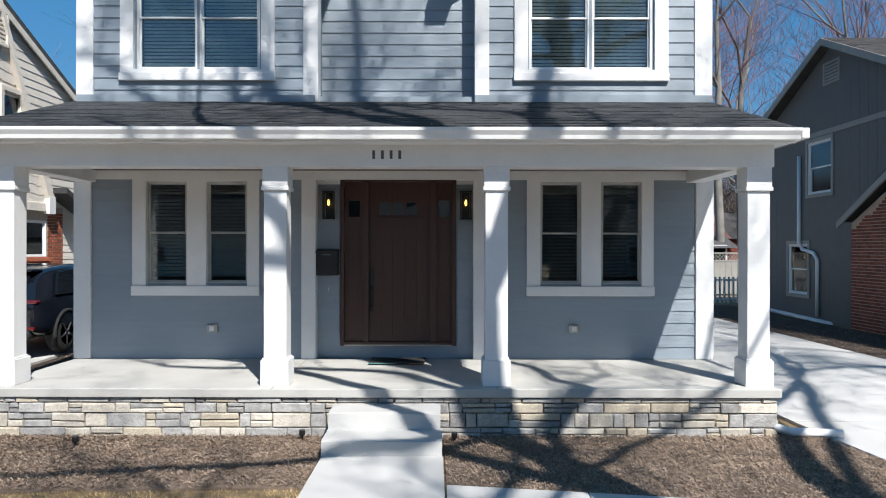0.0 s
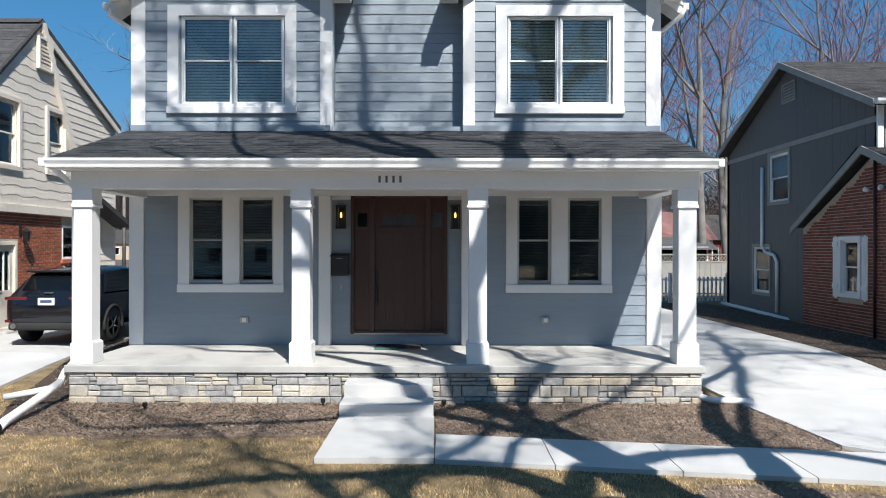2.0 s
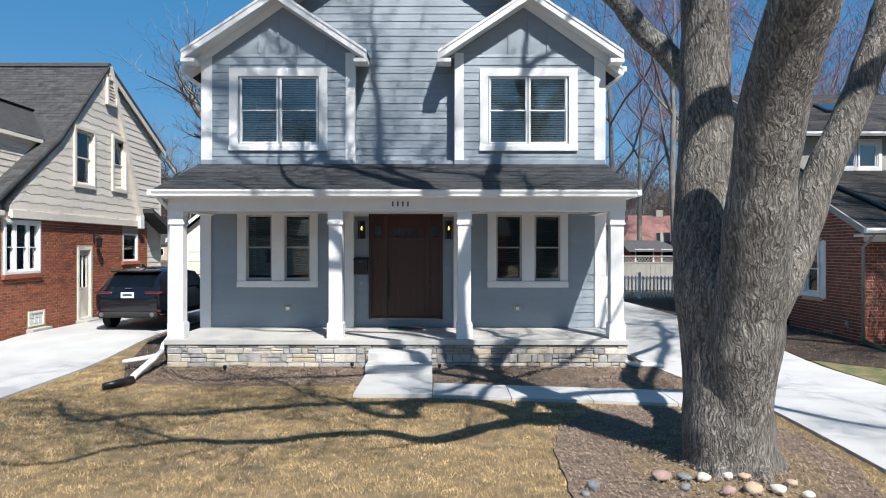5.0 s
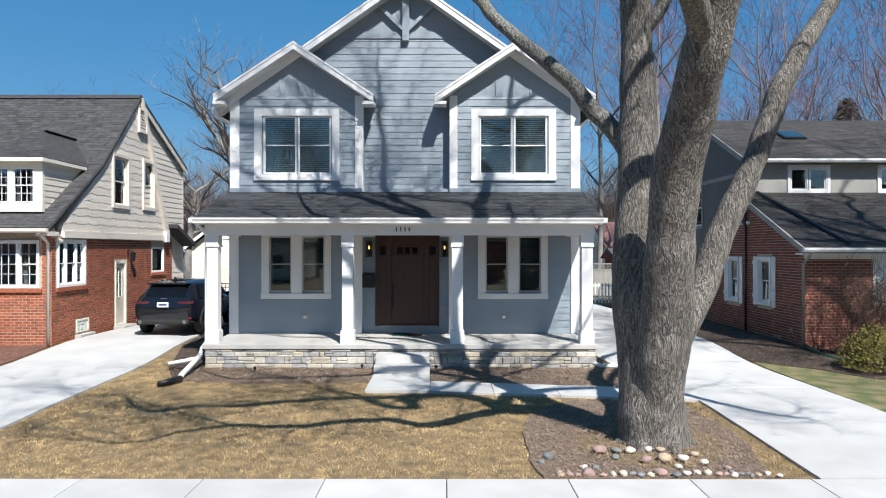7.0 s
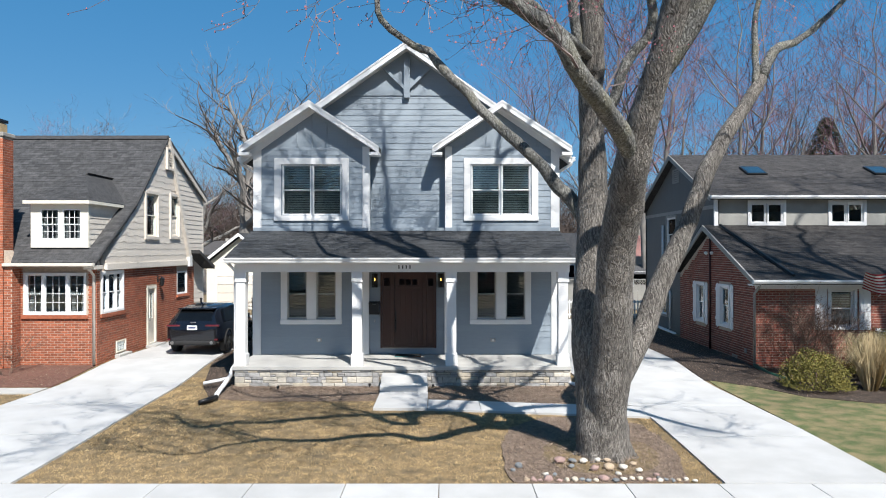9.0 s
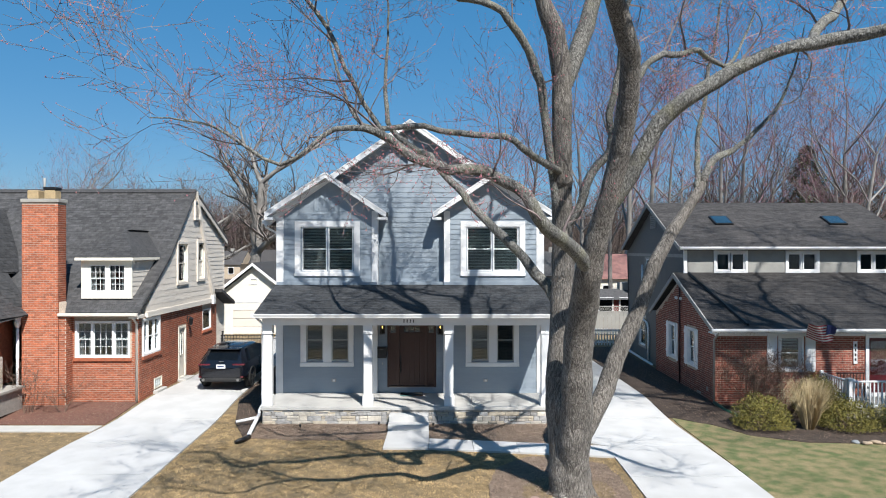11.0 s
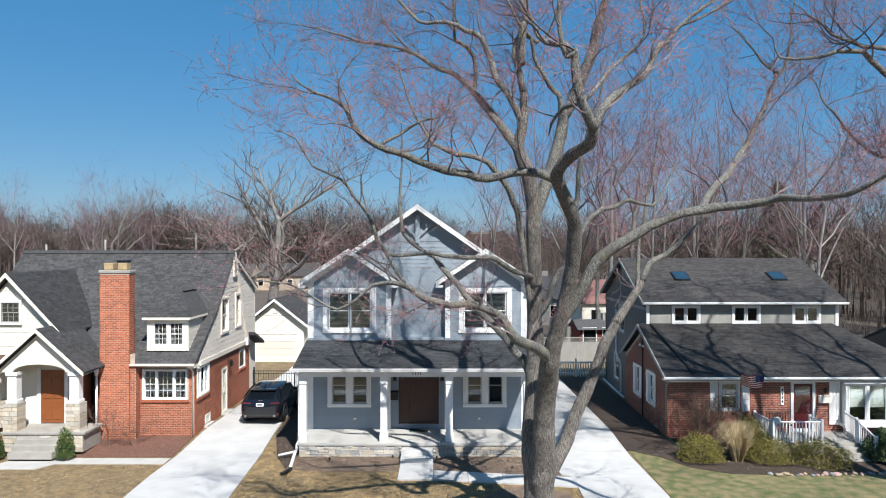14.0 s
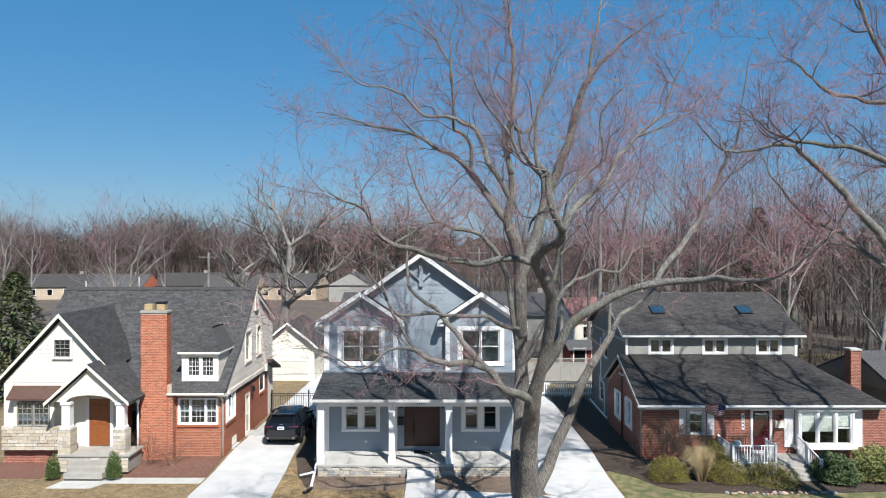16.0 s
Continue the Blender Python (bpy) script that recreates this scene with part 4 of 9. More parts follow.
part("extension", bm, WHITE, ds, smooth=True)
bm = tube([(0.2, -1.72, 0.07, 0.068), (0.12, -2.0, 0.055, 0.075), (-0.05, -2.25, 0.04, 0.06)], sides=12)
part("end_sleeve", bm, BLACK, ds, "black corrugated sleeve", smooth=True)
bm = tube([(0.02, -0.12, 0.25, 0.05), (-0.25, -0.2, 0.2, 0.05), (-0.62, -0.3, 0.14, 0.05)], sides=10)
part("side_outlet", bm, WHITE, ds, smooth=True)
dr = thing("drain_pipe", 4.9, -2.25, 0.1, "white plastic drain pipe lying on mulch", "drain pipe")
part("pipe", tube([(-0.12, 0.1, 0.1, 0.05), (0.05, 0.02, 0.06, 0.05), (0.62, -0.03, 0.05, 0.05)], sides=10), WHITE, dr, smooth=True)

# steps and walk
steps = thing("front_steps", 0.2, -2.2, 0.1, "pale concrete front steps with sloped tread edges", "steps")
for (x0, x1, y0, z1) in ((-0.62, 0.63, -0.45, 0.373), (-0.62, 0.65, -0.91, 0.193)):
    yb = 0.02 if z1 > 0.3 else -0.43
    bm = prism([(yb, z1), (y0 + 0.06, z1 - 0.004), (y0 + 0.012, z1 - 0.02), (y0 - 0.012, -0.05 if z1 < 0.3 else 0.19), (yb, -0.05 if z1 < 0.3 else 0.19)], x1 - x0, axis="x", at=x0)
    part("step", bm, CONCRETE, steps)
fw = thing("front_walk", 0, 0, 0, "pale concrete front walk in jointed slabs", "walk", kind="structure")
part("slab", prism([(-0.41, -3.12), (0.86, -3.12), (0.885, -4.98), (-0.41, -4.98)], 0.12, axis="z", at=0.01), CONCRETE, fw)
for k in range(4):
    a, b = 0.895 + k * 1.275, 0.895 + (k + 1) * 1.275 - 0.012
    q = lambda x, far: (x, (-3.95 if far else -4.98) - (x - 0.895) * 0.155)
    part("slab", prism([q(a, 0), q(b, 0), q(b, 1), q(a, 1)], 0.10, axis="z", at=0.015), CONCRETE, fw)


# ledgestone veneer on the porch base
def ledgestones():
    wall = thing("stone_wall", 0, 0, 0, "dry-laid grey and tan ledgestone facing the porch base", "stone wall", kind="structure")
    rr = random.Random(21)

    def stone_mesh(w, h, k):
        bm = bmesh.new()
        d = 0.045
        ex_, ez = min(0.013, w * 0.2), min(0.011, h * 0.2)
        tilt, turn_ = rr.uniform(-.006, .006), rr.uniform(-.008, .008)
        for i, x in enumerate((0, ex_, w - ex_, w)):
            for j, z in enumerate((0, ez, h - ez, h)):
                e = 0.014 if i in (0, 3) or j in (0, 3) else 0.0
                lean = tilt * (z / h - 0.5) + turn_ * (x / w - 0.5)
                bm.verts.new((x + rr.uniform(-.005, .005), -(d + k - e + lean) + rr.uniform(-.003, .003), z + rr.uniform(-.005, .005)))
        bm.verts.ensure_lookup_table()
        for i in range(3):
            for j in range(3):
                a = i * 4 + j
                bm.faces.new((bm.verts[a], bm.verts[a + 4], bm.verts[a + 5], bm.verts[a + 1]))
        ex = [e for e in bm.edges if e.is_boundary]
        g = bmesh.ops.extrude_edge_only(bm, edges=ex)
        for v in g["geom"]:
            if isinstance(v, bmesh.types.BMVert):
                v.co.y = 0.03
                v.co.x = min(max(v.co.x, -0.004), w + 0.004)
        bmesh.ops.recalc_face_normals(bm, faces=bm.faces)
        me = bpy.data.meshes.new("stone")
        bm.to_mesh(me)
        bm.free()
        return me

    def course(face, length, z, h, place):
        x = 0.0
        while x < length - 0.02:
            w = rr.choice((0.12, 0.18, 0.26, 0.34, 0.42, 0.52)) * rr.uniform(0.85, 1.15)
            if length - (x + w) < 0.12:
                w = length - x
            subs = [(z, h)]
            if h > 0.11 and rr.random() < 0.42:
                k = rr.uniform(.42, .58)
                subs = [(z, h * k), (z + h * k, h * (1 - k))]
            for zz, hh in subs:
                me = stone_mesh(w - 0.009, hh - 0.009, rr.uniform(-.008, .012))
                me.materials.append(rr.choices(STONES, (0.46, 0.16, 0.38))[0])
                piece("stone", me, wall, place(x + 0.0045, zz + 0.0045))
            x += w

    z = 0.0
    for h in (0.10, 0.14, 0.17, 0.12, 0.07):
        course(0, 9.37, z - 0.05 + 0.0, h, lambda x, zz: pose(-4.56 + x, -2.15, zz))
        course(1, 2.10, z - 0.05, h, lambda x, zz: pose(4.80, -2.11 + x, zz, 0, 0, 90))
        course(1, 2.10, z - 0.05, h, lambda x, zz: pose(-4.55, -0.02 - x, zz, 0, 0, -90))
        z += h


LATER.append(ledgestones)

# ---- the yard tree ----
rng = random.Random(7)


def bent(points, step=0.35, wobble=0.05, rr=None, crook=0.0):
    """Catmull-Rom through (x, y, z, r), crooked as boughs are: smooth bends and a slight wobble."""
    rr = rr or rng
    P = [Vector(p) for p in points]
    seed = Vector((points[0][0] * 7.1, points[-1][2] * 5.3, points[-1][0] * 3.7))
    out = []
    for i in range(len(P) - 1):
        p0, p1, p2, p3 = P[max(0, i - 1)], P[i], P[i + 1], P[min(len(P) - 1, i + 2)]
        n = max(2, int((p2 - p1).to_3d().length / step))
        for k in range(n):
            t = k / n
            q = 0.5 * ((2 * p1) + (p2 - p0) * t + (2 * p0 - 5 * p1 + 4 * p2 - p3) * t * t + (3 * p1 - p0 - 3 * p2 + p3) * t ** 3)
            w = wobble * min(1.0, q[3] / 0.1 + 0.3)
            c = crook * min(1.0, 0.09 / q[3]) * smooth01(0, 2.5, i + t)
            v = noise.noise_vector(Vector(q[:3]) * 0.75 + seed) * c + noise.noise_vector(Vector(q[:3]) * 1.9 + seed) * c * 0.45
            out.append((q[0] + rr.uniform(-w, w) + v.x, q[1] + rr.uniform(-w, w) + v.y, q[2] + rr.uniform(-w, w) + v.z, max(0.006, q[3] * (1 + 0.10 * noise.noise(Vector(q[:3]) * 2.2)))))
    out.append(tuple(P[-1]))
    return out


BOUGHS = []


def bough(*points):
    """A limb of the yard tree: places along it and its radius there."""
    BOUGHS.append(list(points))


# trunk, left leader
bough((4.3, -8.55, -0.1, 0.56), (4.27, -8.56, 0.3, 0.49), (4.22, -8.57, 0.9, 0.445), (4.13, -8.5, 1.7, 0.4), (4.06, -8.35, 2.7, 0.36), (4.12, -8.25, 3.56, 0.325), (4.17, -8.1, 4.87, 0.29), (4.17, -8.05, 6.08, 0.252), (4.15, -8.1, 7.28, 0.237), (4.15, -8.2, 7.4, 0.233), (4.09, -8.4, 8.77, 0.228), (4.06, -8.5, 9.96, 0.233), (3.88, -8.7, 10.78, 0.223), (3.57, -8.8, 11.61, 0.18), (3.72, -8.9, 12.42, 0.142), (3.7, -9, 13.23, 0.119), (3.55, -9, 13.9, 0.1), (3.43, -9, 14.56, 0.085), (3.68, -9, 15.03, 0.067), (4.11, -9, 14.75, 0.052), (4.52, -9, 15.16, 0.038), (4.8, -9.2, 16.04, 0.024), (5.09, -9.3, 17.03, 0.011))
# right leader
bough((4.3, -8.62, 0.3, 0.3), (4.3, -8.85, 1.2, 0.36), (4.31, -9.1, 2.3, 0.345), (4.25, -9.6, 3.81, 0.325), (4.28, -10.1, 4.64, 0.31), (4.26, -10.7, 5.36, 0.27), (4.44, -11.3, 6.54, 0.204), (4.6, -11.7, 7.51, 0.19), (4.65, -12.2, 8.5, 0.19), (4.57, -12.6, 9.18, 0.185), (4.24, -13.1, 9.74, 0.171), (3.96, -13.7, 10.23, 0.157), (4.21, -14.2, 10.61, 0.142), (4.48, -14.9, 10.77, 0.133), (4.5, -15.2, 11.03, 0.119), (4.32, -15.4, 11.33, 0.109), (4.14, -15.5, 11.73, 0.104), (4.06, -15.5, 12.27, 0.1), (4.05, -15.5, 12.63, 0.085), (3.86, -15.6, 12.48, 0.057), (3.71, -15.6, 13.12, 0.048), (3.77, -15.6, 14.33, 0.038), (4.12, -15.6, 15.08, 0.028), (4.46, -15.6, 15.99, 0.011))
# brace
bough((4.3, -8.5, 0.75, 0.22), (4.56, -8.4, 1.4, 0.235), (5.07, -8.25, 2.27, 0.225), (5.43, -8.15, 3.16, 0.205), (5.95, -8.1, 4.26, 0.185), (6.56, -8, 5.74, 0.165), (7.57, -7.6, 7.17, 0.123), (8.02, -7.4, 7.97, 0.095), (8.65, -7, 8.27, 0.076), (9.43, -6.6, 8.83, 0.062), (10.24, -6.2, 9.6, 0.048), (10.79, -6, 10.75, 0.028), (11.16, -5.8, 11.93, 0.011))
# brace fork
bough((7.57, -7.6, 7.17, 0.077), (7.66, -7.4, 8.09, 0.065), (7.77, -7.2, 8.99, 0.052), (8.11, -7, 10.09, 0.05), (8.44, -6.8, 11.4, 0.035), (8.6, -6.6, 12.91, 0.015))
# house limb
bough((4.14, -8.18, 4.21, 0.172), (3.86, -7.85, 4.84, 0.142), (3.06, -7.6, 5.76, 0.12), (2.25, -7.2, 6.64, 0.107), (1.39, -6.8, 7.62, 0.099), (0.95, -6.6, 8.17, 0.09), (0.58, -6.5, 8.4, 0.077), (-0.1, -6.4, 8.93, 0.069), (-0.22, -6.2, 9.6, 0.06), (-0.27, -6, 10.75, 0.045), (-0.13, -5.9, 11.91, 0.03), (-0.29, -5.8, 13.08, 0.012))
# low front limb
bough((4.26, -10.7, 5.36, 0.163), (3.74, -11.5, 5.82, 0.146), (3.15, -12.4, 6.14, 0.129), (2.75, -12.6, 6.68, 0.107), (2.15, -12.9, 6.98, 0.099), (1.47, -13.2, 7.03, 0.09), (1.02, -13.4, 7.24, 0.086), (0.38, -13.6, 7.59, 0.073), (0.01, -13.8, 7.7, 0.056), (-0.42, -14, 7.61, 0.043), (-0.75, -14.1, 7.27, 0.034), (-1.15, -14.1, 7.09, 0.03), (-1.69, -14.2, 7.34, 0.024), (-2.35, -14.3, 7.59, 0.017), (-3.06, -14.4, 7.72, 0.009))
# low front riser
bough((0.38, -13.6, 7.59, 0.043), (0.05, -13.6, 8.08, 0.039), (-0.26, -13.7, 8.66, 0.036), (-0.56, -13.8, 9.29, 0.034), (-0.93, -13.9, 9.66, 0.035), (-1.17, -14, 10.03, 0.03), (-1.71, -14.1, 10.39, 0.024), (-2.06, -14.2, 10.93, 0.018), (-2.6, -14.3, 11.16, 0.009))
# low back limb
bough((4.14, -8.22, 7.57, 0.086), (3.41, -9.2, 7.79, 0.082), (2.64, -9.7, 8.17, 0.073), (1.51, -10, 8.28, 0.065), (0.65, -10.2, 8.37, 0.06), (-0.12, -10.4, 8.27, 0.052), (-0.46, -10.5, 8.47, 0.039), (-0.65, -10.5, 9.01, 0.03), (-0.96, -10.5, 9.78, 0.025), (-1.08, -10.5, 10.7, 0.01))
# forward right limb
bough((4.42, -11.23, 6.39, 0.146), (4.97, -11.6, 7.36, 0.155), (5.36, -11.8, 8.08, 0.159), (5.88, -12, 8.62, 0.146), (6.63, -12.1, 9, 0.129), (7.37, -12.2, 9.37, 0.112), (8.24, -12.3, 9.55, 0.12), (9.05, -12.8, 9.6, 0.105), (9.57, -13.6, 9.65, 0.09), (10.01, -14.4, 9.69, 0.075), (10.6, -15, 9.9, 0.05), (11.03, -15.4, 10.36, 0.025), (11.22, -15.6, 10.89, 0.012))
# forward riser
bough((7.91, -12.26, 9.48, 0.086), (8.68, -11.2, 10.16, 0.1), (9.97, -9.8, 11.15, 0.095), (10.78, -8.8, 12.11, 0.085), (11.42, -8, 12.96, 0.08), (11.99, -7.4, 13.73, 0.07), (12.57, -6.9, 14.37, 0.06), (12.79, -6.9, 14.95, 0.05), (12.93, -6.9, 15.59, 0.045), (12.93, -6.9, 15.99, 0.035), (13.11, -6.9, 17.21, 0.025), (13.44, -6.9, 18.54, 0.012))
# forward side
bough((12.5, -6.96, 14.29, 0.049), (11.93, -7.2, 14.5, 0.04), (11.43, -7.5, 14.77, 0.035), (10.94, -7.8, 15.29, 0.025), (10.41, -8, 15.75, 0.012))
# upper left limb
bough((4.07, -13.47, 10.05, 0.12), (3.58, -13.7, 10.26, 0.105), (3.05, -13.8, 10.28, 0.1), (2.29, -13.8, 10.15, 0.1), (1.65, -14.2, 10.26, 0.095), (0.97, -14.5, 10.31, 0.085), (0.27, -14.8, 10.6, 0.075), (-0.17, -15.2, 10.7, 0.07), (-0.6, -15, 11.13, 0.06), (-0.92, -14.8, 11.57, 0.05), (-1.22, -14.8, 11.77, 0.04), (-1.61, -14.9, 11.92, 0.03), (-2.06, -15, 12.28, 0.012))
# upper left fork
bough((-0.12, -15.15, 10.69, 0.04), (0.28, -15, 10.95, 0.035), (0.75, -15, 11.25, 0.03), (1.16, -15, 11.37, 0.02), (1.45, -15, 11.6, 0.01))
# back limb
bough((4.17, -8.05, 6.08, 0.112), (3.72, -8.4, 8.43, 0.099), (3.52, -8.6, 9.61, 0.11), (3.13, -9, 10.49, 0.095), (2.53, -9.3, 11.08, 0.085), (1.68, -9.5, 11.24, 0.075), (0.95, -9.6, 11.53, 0.06), (0.68, -9.6, 12.11, 0.045), (0.31, -9.6, 12.84, 0.035), (-0.02, -9.6, 13.57, 0.025), (-0.1, -9.6, 14.37, 0.01))
# left leader fork A
bough((3.65, -8.78, 11.4, 0.15), (3.13, -8.7, 12.13, 0.14), (2.65, -8.3, 12.9, 0.125), (2.12, -7.8, 13.59, 0.11), (1.63, -7.6, 14.07, 0.09), (1, -7.4, 14.44, 0.08), (0.42, -7.2, 14.83, 0.07), (-0.45, -7.2, 15.13, 0.055), (-1.35, -7.2, 15.35, 0.045), (-2.07, -7.2, 15.58, 0.035), (-2.88, -7.2, 15.68, 0.02), (-3.7, -7.2, 15.86, 0.01))
# fork A riser
bough((2.25, -7.92, 13.42, 0.085), (2.28, -8, 14.1, 0.08), (2.19, -8.2, 14.56, 0.07), (1.87, -8.4, 14.92, 0.065), (1.7, -8.7, 15.01, 0.055), (1.61, -8.8, 15.82, 0.05), (1.47, -8.8, 16.75, 0.045), (1.35, -8.8, 17.47, 0.035), (0.93, -8.8, 18.09, 0.03), (0.52, -8.8, 18.6, 0.022), (0.01, -8.8, 19.22, 0.01))
# fork A twig
bough((0.49, -7.23, 14.78, 0.04), (-0.08, -7.2, 15.22, 0.035), (-0.45, -7.2, 15.68, 0.03), (-0.81, -7.2, 16.04, 0.02), (-0.84, -7.2, 16.7, 0.012), (-1.28, -7.2, 17.14, 0.008))
# leader B
bough((3.7, -8.89, 12.32, 0.115), (3.26, -9, 13.07, 0.105), (2.9, -9, 13.65, 0.1), (2.68, -9, 14.31, 0.09), (2.43, -9, 14.86, 0.085), (1.94, -9, 15.14, 0.075), (1.36, -9, 15.34, 0.06), (0.53, -9, 15.37, 0.05), (-0.09, -9, 16.12, 0.045), (-0.91, -9, 16.35, 0.035), (-1.72, -9, 16.45, 0.028), (-2.34, -9, 16.9, 0.02), (-2.99, -9, 17.06, 0.009))
# leader B top
bough((1.49, -8.8, 16.63, 0.035), (1.49, -8.9, 17.65, 0.03), (1.55, -8.9, 18.47, 0.022), (1.8, -8.9, 19.29, 0.012))
# pale stems
bough((3.53, -9, 13.98, 0.079), (3.66, -9.2, 15.32, 0.11), (3.68, -9.2, 14.01, 0.11), (3.66, -9.2, 15.63, 0.1), (3.74, -9.2, 17.26, 0.08), (3.64, -9.2, 18.88, 0.055), (3.54, -9.2, 20.71, 0.02))
# elbow limb
bough((4.48, -14.94, 10.8, 0.1), (4.61, -15.1, 11.28, 0.1), (4.82, -14.9, 11.62, 0.095), (5.34, -14.5, 12.06, 0.09), (6.04, -14, 12.66, 0.08), (6.42, -13.6, 13.29, 0.065), (6.62, -13.2, 13.49, 0.06), (7.19, -13, 14.03, 0.05), (7.9, -12.8, 14.55, 0.042), (8.35, -12.6, 15.38, 0.035), (8.7, -12.5, 16.37, 0.025), (9, -12.5, 17.25, 0.01))
# elbow side
bough((7.12, -13.03, 13.96, 0.035), (7.73, -13.2, 14.17, 0.03), (8.34, -13.4, 14.47, 0.022), (8.9, -13.5, 14.67, 0.01))
# dark top left
bough((4.05, -15.5, 12.45, 0.074), (3.87, -15.4, 12.78, 0.065), (3.48, -15.2, 12.87, 0.055), (3.23, -15, 13.33, 0.05), (2.96, -15, 13.83, 0.042), (2.54, -15, 14.37, 0.035), (2.18, -15, 15.07, 0.025), (2.03, -15, 15.85, 0.01))
# dark side right
bough((4.23, -15.45, 11.53, 0.05), (4.75, -15.2, 12.13, 0.042), (5.32, -15, 12.71, 0.038), (5.67, -15, 13.18, 0.03), (5.56, -14.9, 14.34, 0.026), (6.18, -14.9, 14.94, 0.02), (6.5, -14.9, 15.28, 0.01))
# dark side left
bough((4.23, -15.45, 11.53, 0.04), (3.91, -14.9, 11.53, 0.04), (3.7, -14.5, 11.24, 0.03), (3.67, -14.3, 11.03, 0.012))
# pale right leader
bough((4.07, -8.45, 9.37, 0.172), (4.47, -8.4, 10.48, 0.2), (4.79, -8.3, 11.52, 0.19), (5.07, -8.3, 12.47, 0.175), (4.95, -8.4, 13.13, 0.09), (4.49, -8.6, 13.59, 0.075), (4.12, -8.8, 14.12, 0.06), (3.93, -9, 14.89, 0.05), (3.47, -9.3, 15.21, 0.04), (2.96, -9.4, 16.4, 0.03), (2.79, -9.4, 17.81, 0.015))
# pale right top
bough((5.06, -8.31, 12.55, 0.132), (5.48, -8.3, 13.41, 0.17), (5.91, -8.3, 14.61, 0.16), (5.93, -8.3, 14.76, 0.15), (6.29, -8.3, 16.03, 0.13), (6.69, -8.4, 17.05, 0.1), (7.38, -8.6, 17.73, 0.06), (8.36, -8.8, 18.5, 0.035), (9.33, -9, 19.32, 0.012))
# pale top right upright
bough((6.64, -8.39, 16.92, 0.07), (6.75, -8.4, 18.1, 0.055), (6.96, -8.4, 19.15, 0.04), (7.13, -8.4, 20.62, 0.02))
# rear riser
bough((4.17, -8.06, 6.23, 0.112), (4.58, -8.2, 6.79, 0.107), (4.84, -8.2, 7.51, 0.099), (5.22, -8.3, 8.17, 0.095), (5.24, -8.3, 8.77, 0.086), (5.36, -8.4, 9.8, 0.085), (5.51, -8.5, 10.98, 0.07), (5.76, -8.6, 12.15, 0.05), (6.16, -8.7, 13.48, 0.03), (6.39, -8.8, 14.46, 0.012))
# mid right limb
bough((4.65, -12.2, 8.5, 0.069), (5.07, -11.8, 9.16, 0.065), (5.72, -11.2, 9.54, 0.065), (6.4, -10.6, 9.74, 0.06), (7.12, -10, 9.7, 0.05), (7.64, -9.6, 9.78, 0.04), (8.09, -9.2, 10.39, 0.03), (8.41, -9, 11.24, 0.012))


def branch(base, way, length, r, rr, level, out, lift=0.05):
    """A crooked side branch with its own twigs: appends polylines to out as (level, points)."""
    n = (9, 6, 3)[level]
    p, d = Vector(base), Vector(way).normalized()
    line = [(*p, r)]
    turn = Vector((0, 0, 0))
    for i in range(n):
        turn = turn * 0.45 + Vector((rr.gauss(0, 1), rr.gauss(0, 1), rr.gauss(0, 0.8))) * (0.17, 0.16, 0.14)[level]
        d = (d + turn + Vector((0, 0, lift))).normalized()
        p = p + d * length / n * rr.uniform(.7, 1.3)
        line.append((*p, max(0.0032, r * (1 - 0.85 * (i + 1) / n))))
        if level < 2 and i >= (1 if level == 0 else 1):
            for _ in range(1 if rr.random() < (0.75, 0.55)[level] else 2):
                side = Vector((rr.gauss(0, 1), rr.gauss(0, 1), rr.gauss(0.15, 0.7))).normalized()
                w = d * 0.75 + side * 0.75
                branch(p, w, (rr.uniform(.5, 1.5), rr.uniform(.22, .6))[level], max(0.0042, line[-1][3] * 0.5), rr, level + 1, out, lift)
    out.append((level, line))


def tube_fast(lines, sides, vs, fs):
    """Adds thin tubes to vertex and face lists."""
    for line in lines:
        base = len(vs)
        n = len(line)
        for i, p in enumerate(line):
            a, b = Vector(line[max(0, i - 1)][:3]), Vector(line[min(n - 1, i + 1)][:3])
            d = (b - a)
            if d.length < 1e-6:
                d = Vector((0, 0, 1))
            d.normalize()
            s = d.cross(Vector((0.31, 0.9, 0.27)))
            if s.length < 0.05:
                s = d.cross(Vector((1, 0, 0)))
            s.normalize()
            u = d.cross(s)
            for k in range(sides):
                c, q = math.cos(2 * math.pi * k / sides), math.sin(2 * math.pi * k / sides)
                vs.append((p[0] + p[3] * (c * s.x + q * u.x), p[1] + p[3] * (c * s.y + q * u.y), p[2] + p[3] * (c * s.z + q * u.z)))
        for i in range(n - 1):
            for k in range(sides):
                fs.append((base + i * sides + k, base + i * sides + (k + 1) % sides, base + (i + 1) * sides + (k + 1) % sides, base + (i + 1) * sides + k))


